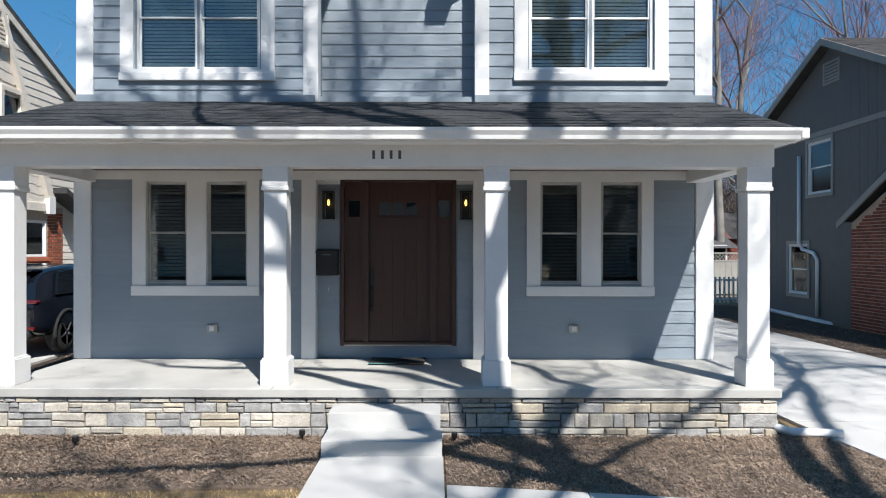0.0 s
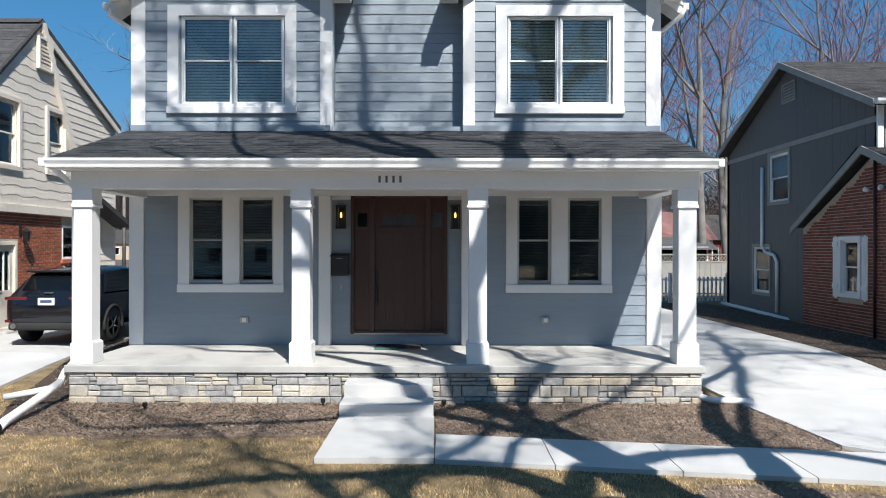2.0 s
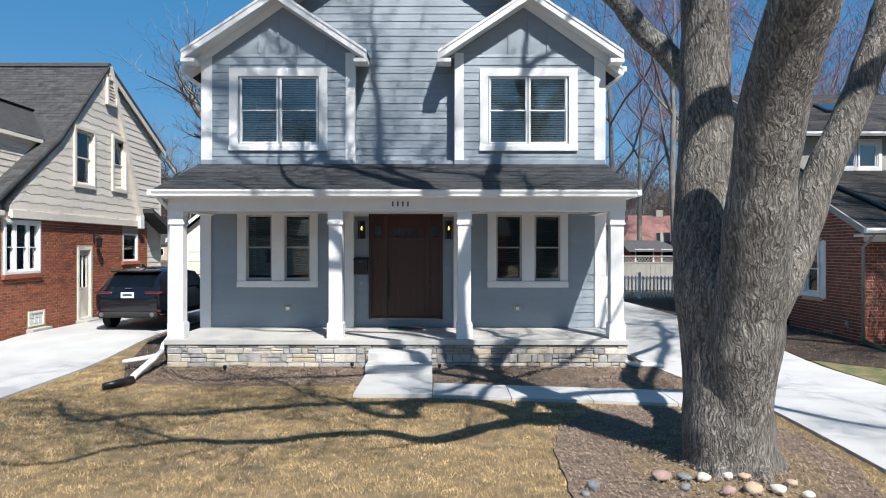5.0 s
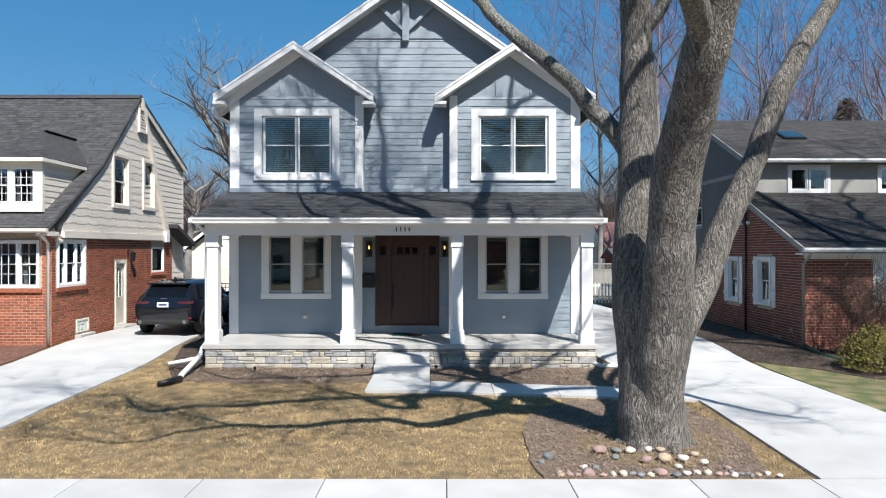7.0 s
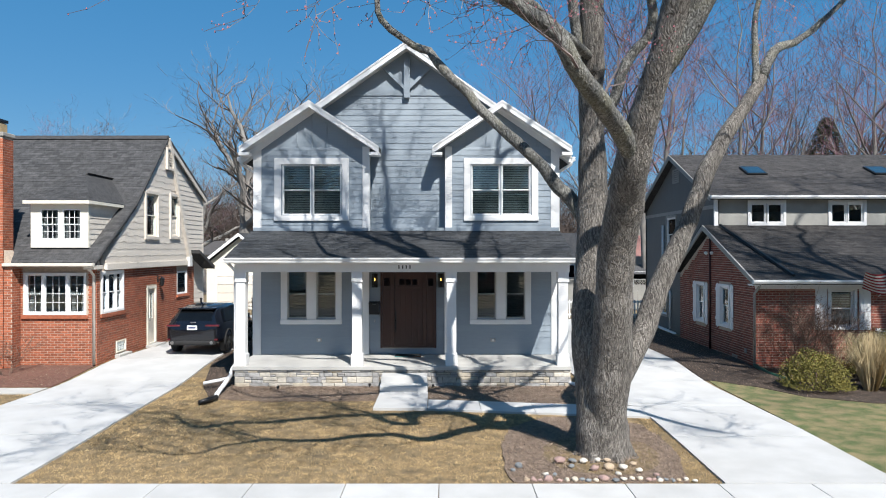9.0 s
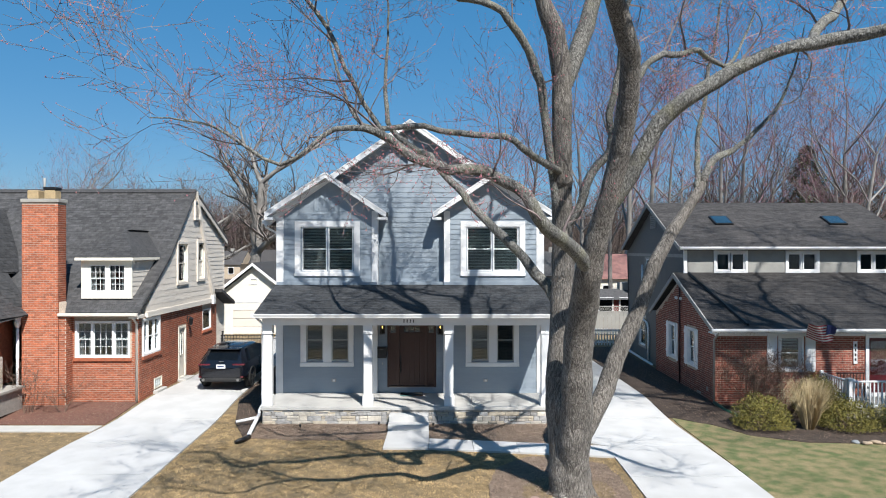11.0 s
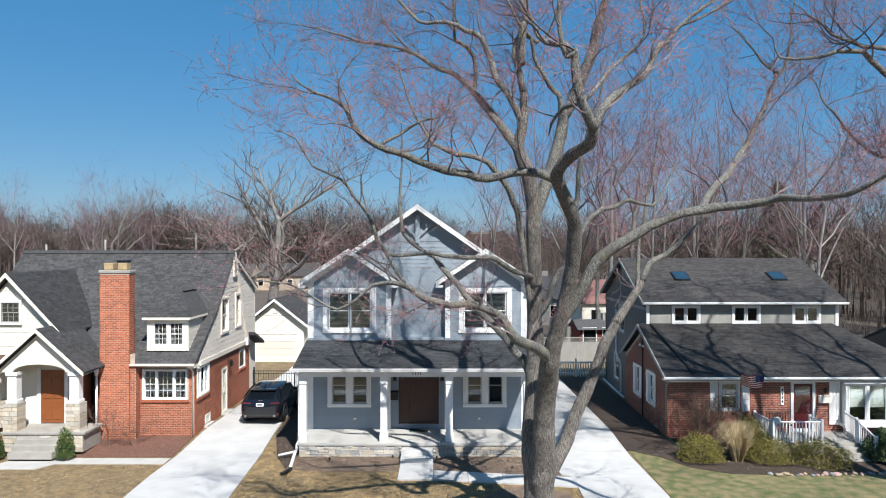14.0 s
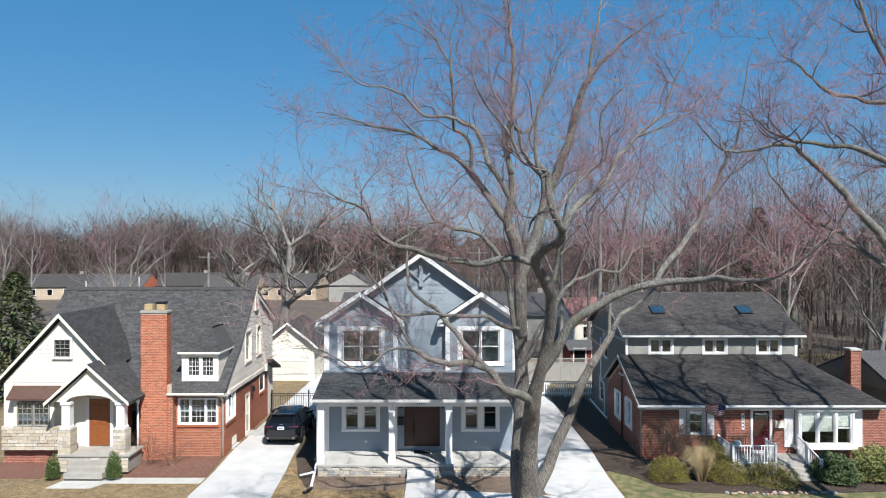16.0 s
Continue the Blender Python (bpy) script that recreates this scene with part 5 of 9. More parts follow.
def yard_tree():
    tree = thing("maple_tree", 4.3, -8.55, 0.05, "large bare maple with grey furrowed bark and reddish buds", "tree")
    off = Vector((4.3, -8.55, 0.05))
    lines = [bent(l, 0.22, 0.012, None, 0.0 if i < 3 else 0.14) for i, l in enumerate(BOUGHS)]
    stems = None
    for i, l in enumerate(lines):
        l = [(p[0] - off.x, p[1] - off.y, p[2] - off.z, p[3]) for p in l]
        if i < 3:
            cut = next(k for k, q in enumerate(l) if q[3] < 0.12 and q[2] > 5)
            stems = tube(l[:cut + 1], stems, sides=20)
            part("limb", tube(l[cut:], sides=10), LIMB, tree, smooth=True)
            if i == 2:   # root flare and a healed scar
                for k in range(7):
                    a = 0.5 + k * 0.9
                    tube([(0.27 * math.cos(a), 0.27 * math.sin(a), 0.42, 0.14), (0.43 * math.cos(a), 0.43 * math.sin(a), 0.12, 0.12), (0.62 * math.cos(a), 0.62 * math.sin(a), -0.10, 0.08)], stems, 10)
                lathe([(0.05, -0.12), (0.12, -0.08), (0.15, 0.0), (0.12, 0.08), (0.05, 0.12)], 12, stems, x=-0.05, y=-0.60)
                bmesh.ops.translate(stems, verts=stems.verts[-60:], vec=(0, 0, 2.25))
                bmesh.ops.recalc_face_normals(stems, faces=stems.faces)
                t_ = part("trunk", stems, BARK, tree, smooth=True)
                rm = t_.modifiers.new("grown_together", "REMESH")
                rm.mode, rm.voxel_size, rm.use_smooth_shade = "VOXEL", 0.03, True
                sm = t_.modifiers.new("settle", "SMOOTH")
                sm.factor, sm.iterations = 0.5, 4
        else:
            part("limb", tube(l, sides=10), LIMB, tree, smooth=True)
    twigs = []
    rr = random.Random(11)
    for l in lines:
        total = len(l)
        gap = 0.0
        for i, p in enumerate(l):
            if p[3] > 0.15 or p[2] < 5.6 or i == 0:
                continue
            gap += (Vector(p[:3]) - Vector(l[i - 1][:3])).length
            if gap > (rr.uniform(.25, .6) if p[1] < -12.5 and p[0] < 2.5 else rr.uniform(.5, 1.1) if p[2] < 12.5 else rr.uniform(.36, .8)):
                gap = 0.0
                a, b = Vector(l[max(0, i - 1)][:3]), Vector(l[min(total - 1, i + 1)][:3])
                d = (b - a).normalized()
                out = Vector((p[0] - 4.3, p[1] + 10.4, 0)) * 0.08
                w = d * 0.55 + Vector((rr.gauss(0, .7), rr.gauss(0, .7), rr.gauss(0.25, .5))) + out
                low = p[2] < 9.5
                if low and p[1] > -11.5:
                    continue
                branch(p[:3], w, rr.uniform(0.8, 2.2) if low else rr.uniform(1.0, 2.9), min(0.028, p[3] * 0.5), rr, 0, twigs)
    vs, fs = [], []
    tube_fast([[(p[0] - off.x, p[1] - off.y, p[2] - off.z, p[3]) for p in l] for _, l in twigs], 3, vs, fs)
    ob = raw("twig_mass", vs, fs, TWIG, tree)
    ob["kind"] = "stuff"
    vs, fs = [], []
    for level, l in twigs:
        if level == 2:
            for p in l[1:]:
                if rr.random() < 0.9:
                    s = rr.uniform(.008, .015)
                    b = len(vs)
                    x, y, z = p[0] - off.x + rr.uniform(-.02, .02), p[1] - off.y + rr.uniform(-.02, .02), p[2] - off.z + rr.uniform(-.02, .02)
                    vs += [(x - s, y, z), (x + s, y - s, z), (x + s * .2, y + s, z), (x, y, z + 2 * s)]
                    fs += [(b, b + 1, b + 3), (b + 1, b + 2, b + 3), (b + 2, b, b + 3)]
    ob = raw("bud_mass", vs, fs, BUD, tree)
    ob["kind"] = "stuff"


STREET = []
STREET.append([(20.6, -10.2, -0.1, 0.5), (20.5, -10.2, 1, 0.4), (20.3, -10.2, 4, 0.34), (20, -10.2, 7, 0.27), (19.8, -10.3, 10, 0.2), (19.6, -10.4, 14, 0.12), (19.7, -10.4, 18, 0.05)])
STREET.append([(20.1, -10.2, 6.2, 0.2), (18.6, -10.1, 8.6, 0.22), (17, -10, 10.4, 0.2), (15.8, -10, 11.6, 0.175), (15.1, -10, 12.6, 0.15), (14.1, -10, 13.5, 0.115), (12.9, -10, 14.2, 0.085), (11.5, -10, 14, 0.05), (10.6, -10, 14.8, 0.02)])
STREET.append([(19.8, -10.3, 9.5, 0.16), (17.9, -10.2, 12.6, 0.15), (15.9, -10, 13.9, 0.12), (14.2, -10, 14.2, 0.085), (12.5, -10, 14.7, 0.045), (11.3, -10, 15.3, 0.02)])
STREET.append([(19.6, -10.4, 12.5, 0.13), (17.6, -10.3, 15, 0.13), (15.9, -10.2, 15.8, 0.1), (14.6, -10.2, 16.1, 0.075), (13.2, -10.2, 17, 0.03), (12.4, -10.2, 18.2, 0.012)])
STREET.append([(20.2, -10, 5.6, 0.17), (19, -8.6, 8.4, 0.13), (17.4, -7.4, 10.6, 0.1), (15.8, -6.6, 11.8, 0.075), (14.6, -6, 13.4, 0.045), (13.8, -5.8, 15, 0.015)])
STREET.append([(20, -10.3, 7.5, 0.15), (20.8, -9, 10.5, 0.12), (21.4, -8.2, 13.5, 0.08), (21.6, -8, 16.5, 0.03)])
STREET.append([(19.6, -10.4, 12.5, 0.17), (18.5, -10.2, 14.6, 0.16), (18.3, -10, 17, 0.14), (19.2, -10, 19.5, 0.11), (20.6, -10, 22.5, 0.07), (21, -10, 26, 0.03)])
STREET.append([(18.35, -10, 16.2, 0.11), (17.6, -10, 18, 0.1), (17, -10, 20.2, 0.08), (16.7, -10, 23, 0.04)])
STREET.append([(17.9, -10.2, 12.6, 0.14), (17.5, -10.1, 14.8, 0.135), (16.9, -10, 17, 0.12), (17, -10, 19.5, 0.09), (16.2, -10, 22.5, 0.05), (16.4, -10, 25, 0.02)])
STREET.append([(17.1, -10, 16.2, 0.09), (15.9, -10, 18.5, 0.08), (15.2, -10, 21.5, 0.04)])
STREET.append([(20.2, -10.2, 7, 0.2), (21.8, -10, 10.4, 0.17), (23.2, -10, 13, 0.16), (24.2, -10, 15, 0.14), (24.6, -10, 18, 0.11), (25.4, -10, 21.5, 0.07), (25.6, -10, 25, 0.03)])
STREET.append([(24.4, -10, 16.2, 0.1), (23.6, -10, 19, 0.09), (23.7, -10, 22.5, 0.05), (23.2, -10, 25, 0.02)])
STREET.append([(15.4, -10, 12.2, 0.06), (15, -9.4, 10.9, 0.045), (14.2, -9, 10, 0.03), (13.6, -8.8, 9, 0.012)])


def street_tree():
    tree = thing("maple_tree", 20.6, -10.2, 0.05, "bare street maple with long dark limbs over the lawn", "tree")
    off = Vector((20.6, -10.2, 0.05))
    rr = random.Random(23)
    lines = [bent(l, 0.3, 0.02, rr, 0.30) for l in STREET]
    twigs = []
    for i, l in enumerate(lines):
        part("trunk" if i == 0 else "limb", tube([(p[0] - off.x, p[1] - off.y, p[2] - off.z, p[3] * (1.0 if i == 0 else 0.8)) for p in l], sides=12), BARK if i == 0 else LIMB, tree, smooth=True)
        for j, p in enumerate(l):
            if p[3] < 0.15 and p[2] > 7 and rr.random() < 0.55:
                w = Vector((rr.uniform(-1.1, .7), rr.uniform(-1, 1), rr.uniform(-.5, 1.0)))
                branch(p[:3], w, rr.uniform(1.2, 2.8), min(0.035, p[3] * 0.5), rr, 0, twigs)
    vs, fs = [], []
    tube_fast([[(p[0] - off.x, p[1] - off.y, p[2] - off.z, p[3]) for p in l] for _, l in twigs], 3, vs, fs)
    ob = raw("twig_mass", vs, fs, TWIG, tree)
    ob["kind"] = "stuff"
    vs, fs = [], []
    for level, l in twigs:
        for p in l[1:] if level == 2 else ():
            k, b = rr.uniform(.008, .016), len(vs)
            x, y, z = p[0] - off.x, p[1] - off.y, p[2] - off.z
            vs += [(x - k, y, z), (x + k, y - k, z), (x + k * .2, y + k, z), (x, y, z + 2 * k)]
            fs += [(b, b + 1, b + 3), (b + 1, b + 2, b + 3), (b + 2, b, b + 3)]
    ob = raw("bud_mass", vs, fs, BUD, tree)
    ob["kind"] = "stuff"


yard_tree()
street_tree()

# ---- the brick house with the steep roof ----
GB = 0.30     # ground beside the houses
left_house = thing("house", -14.5, 0.3, GB, "orange-brick house with steep grey roof and beige shake gable", "house")
# parts below are given in world metres; the house's empty is moved to the origin for that
left_house.matrix_world = Matrix.Identity(4)
LX, LF = -9.65, 0.30
SIDEH = [(0.56, 2.09, 1.86, 3.22), (4.0, 4.82, 0.36, 2.55), (6.9, 8.0, 2.07, 3.02), (1.6, 2.3, 0.47, 0.86)]
FRONTH = [(-11.93, -9.97, 1.86, 3.19)]
part("wall", wall_holes(-13.9, LX, 0.2, 3.55, FRONTH, "y", LF, 0.2), BRICK_MORTAR, left_house)
part("wall", wall_holes(LF + 0.2, 8.8, 0.2, 3.4, SIDEH, "x", LX - 0.2, 0.2), BRICK_MORTAR, left_house)
bricks(left_house, "y", LF, -13.9, LX, 0.25, 3.5, [(-11.97, -9.93, 1.74, 3.5)], BRICK, seed=31, single=300)
bricks(left_house, "x", LX, LF, 8.8, 0.25, 3.3, [(0.5, 2.15, 1.76, 3.4), (3.95, 4.87, 0.3, 2.6), (6.85, 8.05, 1.97, 3.4), (1.55, 2.35, 0.4, 0.9)], BRICK, out=1, seed=32)
part("back_wall", box(-20.2, LX, 9.9, 10.05, 0.2, 6.3), SHAKE, left_house)
part("side_wall", box(LX - 0.2, LX - 0.02, 8.8, 9.95, 0.2, 6.3), SHAKE, left_house)
lap_boards(left_house, "x", LX - 0.02, lambda z: (8.8 if z < 3.4 else max(5.9, 6.9 - 0.45 * (z - 3.4)), 9.95 if z < 6.2 else 9.95 - (z - 6.2) * 1.95), 0.4, 8.0, [], SHAKE, expo=0.2, out=1)
part("side_wall", prism([(5.9, 3.2), (9.95, 3.2), (9.95, 6.2), (5.9, 8.2)], 0.16, axis="x", at=LX - 0.2), SHAKE, left_house)
part("left_wall", box(-20.2, -20.0, 0.0, 10.0, 0.2, 4.0), CREAM, left_house)

# shake gable on the side, with two windows and a vent
GX = -9.58
GH = [(3.75, 4.75, 4.40, 5.98), (6.05, 6.85, 4.45, 6.05)]
gable = [(0.75, 3.30), (7.9, 3.30), (7.9, 3.75), (5.75, 8.15), (2.95, 5.42), (0.75, 3.62)]


def gable_span(z):
    lo = 0.75 if z < 3.62 else (0.75 + (z - 3.62) / 1.80 * 2.2 if z < 5.42 else 2.95 + (z - 5.42) / 2.73 * 2.8)
    hi = 7.9 if z < 3.75 else 7.9 - (z - 3.75) / 4.40 * 2.15
    return (lo, max(lo + 0.02, hi))


def gable_backing():
    bm = bmesh.new()
    for zz in np.arange(3.3, 8.1, 0.1):
        a, b = gable_span(zz + 0.05)
        cuts = sorted((h[0], h[1]) for h in GH if h[2] < zz + 0.05 < h[3])
        u = a
        for c0, c1 in cuts + [(b, b)]:
            if c0 - u > 0.01:
                box(GX - 0.14, GX - 0.012, u, c0, zz, zz + 0.1, 0, bm)
            u = c1
    return bm


part("gable_wall", gable_backing(), SHAKE, left_house)


def wavy_shakes():
    """Shakes with a wavy butt edge, one row for each course and stretch."""
    rr = random.Random(5)
    z = 3.46
    while z < 8.0:
        zt = z + 0.235
        lo, hi = gable_span(z), gable_span(min(zt, 8.14))
        cuts = sorted((h[0] - 0.1, h[1] + 0.1) for h in GH if h[2] - 0.12 < z + 0.1 < h[3] + 0.1)
        u = lo[0]
        for c0, c1 in cuts + [(lo[1], lo[1])]:
            if c0 - u > 0.05:
                n = max(2, int((c0 - u) / 0.09))
                ph = rr.uniform(0, 6)
                vs, fs = [], []
                for i in range(n + 1):
                    y = u + (c0 - u) * i / n
                    yt = min(max(y, hi[0]), hi[1])
                    dz = 0.022 * math.sin(y * 7.5 + ph) + 0.012 * math.sin(y * 17 + ph * 2)
                    vs += [(GX - 0.012, y, z + dz), (GX + 0.006, y, z + dz), (GX - 0.004, yt, zt + 0.02)]
                for i in range(n):
                    a = i * 3
                    fs += [(a, a + 1, a + 4, a + 3), (a + 1, a + 2, a + 5, a + 4)]
                raw("shake_course", vs, fs, SHAKE, left_house)
            u = c1
        z = zt


LATER.append(wavy_shakes)
part("gable_band", box(GX - 0.02, GX + 0.05, 0.75, 7.95, 3.26, 3.47, 0.006), SHAKE, left_house)
for h in GH:
    c = frame_ring(h[0] - 0.11, h[1] + 0.11, h[2] - 0.11, h[3] + 0.11, 0.11, -0.06, 0.02)
    part("window_casing", turn_x(c, GX, 1), SHAKE, left_house)
    sash_window(left_house, *h, GX - 0.03, plane="x", out=1, frame_mat=CREAM, curtain=False)
bm = frame_ring(5.5, 6.15, 7.05, 7.9, 0.07, -0.09, 0.0)
for k in range(7):
    box(5.57, 6.08, -0.06, 0.0, 7.15 + k * 0.1, 7.20 + k * 0.1, 0, bm)
part("gable_vent", turn_x(bm, GX + 0.02, 1), SHAKE, left_house, "beige louvred gable vent")

# roof
RX0, RX1 = -20.4, -9.52
prof = [(-0.12, 3.52), (2.87, 5.58), (5.72, 8.36)]
bm = prism([(-0.12, 3.52), (2.87, 5.58), (5.72, 8.36), (10.15, 6.32), (10.15, 6.18), (5.72, 8.2), (2.9, 5.42), (-0.1, 3.38)], RX1 - RX0, axis="x", at=RX0)
lroof = part("roof", bm, SHINGLE_GREY, left_house)
for (y0, z0), (y1, z1) in zip(prof, prof[1:]):
    sl = math.hypot(y1 - y0, z1 - z0)
    shingles(lroof, (RX0, y0, z0 + 0.003), (1, 0, 0), (0, y1 - y0, z1 - z0), sl, lambda t: (0.0, RX1 - RX0), SHINGLE_GREY, seed=41)
part("ridge_cap", prism([(5.52, 8.24), (5.72, 8.40), (5.92, 8.30), (5.9, 8.2)], RX1 - RX0, axis="x", at=RX0), SHINGLE_GREY, lroof)
# fascia along the side gable, front and rear, and the rear wing's rake
# a beige board in shade: roof grey puts that shade into its colour
part("rake_board", prism([(-0.12, 3.42), (2.885, 5.50), (5.72, 8.28), (5.72, 8.34), (2.87, 5.56), (-0.12, 3.50)], 0.03, axis="x", at=RX1), SHINGLE_GREY, left_house)
part("rake_board", prism([(5.66, 8.26), (5.78, 8.30), (8.1, 3.62), (7.86, 3.52)], 0.12, axis="x", at=GX), SHAKE, left_house)
part("rake_end", box(GX - 0.02, GX + 0.13, 7.82, 8.12, 3.2, 3.66, 0.008), WHITE, left_house)
part("rake_board", prism([(5.72, 8.2), (10.15, 6.18), (10.15, 6.02), (5.72, 8.02)], 0.05, axis="x", at=RX1 - 0.05), SHAKE, left_house)
part("eave_return", box(RX1 - 0.32, RX1 + 0.02, -0.14, 0.42, 3.30, 3.42, 0.008), SHAKE, left_house)
part("eave_gutter", prism([(-0.12, 3.50), (-0.24, 3.50), (-0.24, 3.42), (-0.2, 3.38), (-0.12, 3.38)], -9.5 + 12.3, axis="x", at=-12.3), SHAKE, left_house)
part("downspout", tube([(-9.75, -0.18, 3.40, 0.04), (-9.72, 0.05, 3.25, 0.045), (-9.70, 0.22, 3.1, 0.045), (-9.70, 0.22, 0.3, 0.045)], sides=10), SHAKE, left_house, smooth=True)
part("back_roof", prism([(8.0, 3.9), (9.95, 3.2), (9.95, 3.05), (8.0, 3.75)], 1.6, axis="x", at=-10.7), SHINGLE_GREY, left_house)

# dormer
DX0, DX1, DF = -11.80, -9.97, 0.42
dz0, dz1 = 3.98, 5.40
dormer = part("dormer", wall_holes(DX0, DX1, dz0, dz1, [(-11.49, -10.92, 4.24, 5.20), (-10.79, -10.22, 4.24, 5.20)], "y", DF, 0.12), CREAM, left_house, "cream dormer with two gridded sash windows")
for h in ((-11.49, -10.92, 4.24, 5.20), (-10.79, -10.22, 4.24, 5.20)):
    sash_window(left_house, *h, DF, grid=(3, 2), slim=0.016, curtain=True)
for x in (DX0 + 0.03, DX1 - 0.05):
    part("dormer_cheek", prism([(DF + 0.12, dz0), (DF + 0.12, dz1), (2.6, dz1), (1.0, dz0)], 0.02, axis="x", at=x), SHAKE, dormer)
lap_boards(dormer, "x", DX1 - 0.028, lambda z: (DF + 0.12, min(2.6, 0.95 + (z - dz0) * 1.35)), dz0 + 0.1, dz1, [], SHAKE, expo=0.17, out=1)
e0, e1, ey = DX0 - 0.13, DX1 + 0.13, DF - 0.22
rv = [(e0, ey, 5.47), (e1, ey, 5.47), (e1, 2.9, 5.47), (e0, 2.9, 5.47), (-10.885, 2.05, 6.52), (-10.885, 3.95, 6.52)]
part("dormer_eave", box(e0, e1, ey, 2.6, 5.36, 5.465, 0.006), CREAM, dormer)
droof = raw("dormer_roof", rv, [(0, 1, 4), (1, 2, 5, 4), (3, 0, 4, 5), (0, 3, 2, 1)], SHINGLE_GREY, dormer)
hh = math.hypot(1.85, 1.05)
shingles(droof, (e0, ey, 5.473), (1, 0, 0), (0, 1.85, 1.05), hh, lambda t: ((e1 - e0) / 2 * t / hh, (e1 - e0) - (e1 - e0) / 2 * t / hh), SHINGLE_GREY, seed=43)
hs = math.hypot(1.155, 1.05)
shingles(droof, (e1, ey, 5.473), (0, 1, 0), (-1.155, 0, 1.05), hs, lambda t: (1.85 * t / hs, 2.7 + 1.05 * t / hs), SHINGLE_GREY, seed=44)
shingles(droof, (e0, 2.9, 5.473), (0, -1, 0), (1.155, 0, 1.05), hs, lambda t: (-1.05 * t / hs, 2.7 - 1.85 * t / hs + 0.0), SHINGLE_GREY, seed=45)

# front triple window, side windows, side door
bm = frame_ring(-11.93, -9.97, 1.86, 3.19, 0.07, LF - 0.05, LF + 0.05)
for x in (-11.33, -10.57):
    box(x - 0.04, x + 0.04, LF - 0.05, LF + 0.05, 1.93, 3.12, 0.004, bm)
part("window_casing", bm, WHITE, left_house)
for a, b, g in ((-11.86, -11.37, (2, 2)), (-10.53, -10.04, (2, 2))):
    sash_window(left_house, a, b, 1.93, 3.12, LF, grid=g, curtain=True, slim=0.015)
sash_window(left_house, -11.29, -10.61, 1.93, 3.12, LF, mode="fixed", grid=(3, 4), slim=0.015)
part("brick_sill", box(-12.0, -9.9, LF - 0.07, LF, 1.74, 1.85, 0.008), BRICK, left_house)
bm = turn_x(frame_ring(0.56, 2.09, 1.86, 3.22, 0.07, -0.05, 0.05), LX, 1)
part("window_casing", bm, WHITE, left_house)
for a, b in ((0.63, 1.03), (1.07, 1.58), (1.62, 2.02)):
    sash_window(left_house, a, b, 1.93, 3.15, LX, plane="x", out=1, curtain=True, slim=0.025)
part("brick_sill", box(LX, LX + 0.07, 0.5, 2.15, 1.74, 1.85, 0.008), BRICK, left_house)
sash_window(left_house, 6.9, 8.0, 2.07, 3.02, LX, plane="x", out=1, mode="fixed")
part("brick_sill", box(LX, LX + 0.06, 6.8, 8.1, 1.96, 2.06, 0.008), BRICK, left_house)
sd = part("side_door", turn_x(frame_ring(4.0, 4.82, 0.36, 2.55, 0.09, -0.03, 0.1), LX, 1), CREAM, left_house, "cream side door with a glazed top")
part("door_leaf", turn_x(wall_holes(4.09, 4.73, 0.36, 2.46, [(4.2, 4.62, 1.35, 2.3)], "y", 0.04, 0.045), LX, 1), SHAKE, sd)
g = part("pane", turn_x(box(4.2, 4.62, 0.06, 0.066, 1.35, 2.3), LX, 1), GLASS, sd)
g.visible_shadow = False
part("grille", turn_x(box(4.4, 4.42, 0.045, 0.07, 1.35, 2.3), LX, 1), CREAM, sd)
part("door_step", box(LX, LX + 0.35, 3.9, 4.95, 0.2, 0.40, 0.01), PORCHCON, left_house)
part("door_knob", lathe([(0.012, 0), (0.03, 0.02), (0.03, 0.04), (0.01, 0.055)], 12), NICKEL, sd, m=pose(LX + 0.02, 4.16, 1.3, 0, 90, 0))
gbw = part("glass_block_window", turn_x(frame_ring(1.6, 2.3, 0.47, 0.86, 0.05, -0.02, 0.06), LX, 1), CREAM, left_house)
for i in range(3):
    for j in range(2):
        part("glass_block", turn_x(box(1.67 + i * 0.19, 1.84 + i * 0.19, 0.0, 0.05, 0.53 + j * 0.15, 0.67 + j * 0.15, 0.012), LX, 1), BLIND, gbw)
part("well_ledge", box(LX, LX + 0.18, 1.5, 2.4, 0.30, 0.42, 0.01), PORCHCON, left_house)
sl_ = thing("wall_lantern", LX + 0.02, 4.95, 2.75, "dark metal carriage lantern on brick by a side door", "wall lamp")
part("arm", tube([(0, 0, 0.12, 0.012), (0.1, 0, 0.16, 0.012), (0.16, 0, 0.12, 0.012)], sides=8), BLACK, sl_)
part("lamp_body", lathe([(0.04, -0.22), (0.07, -0.18), (0.095, 0.02), (0.11, 0.05), (0.05, 0.1), (0.012, 0.14)], 10, x=0.16), BLACK, sl_)
part("mount", box(-0.015, 0.01, -0.05, 0.05, -0.08, 0.2, 0.006), BLACK, sl_)

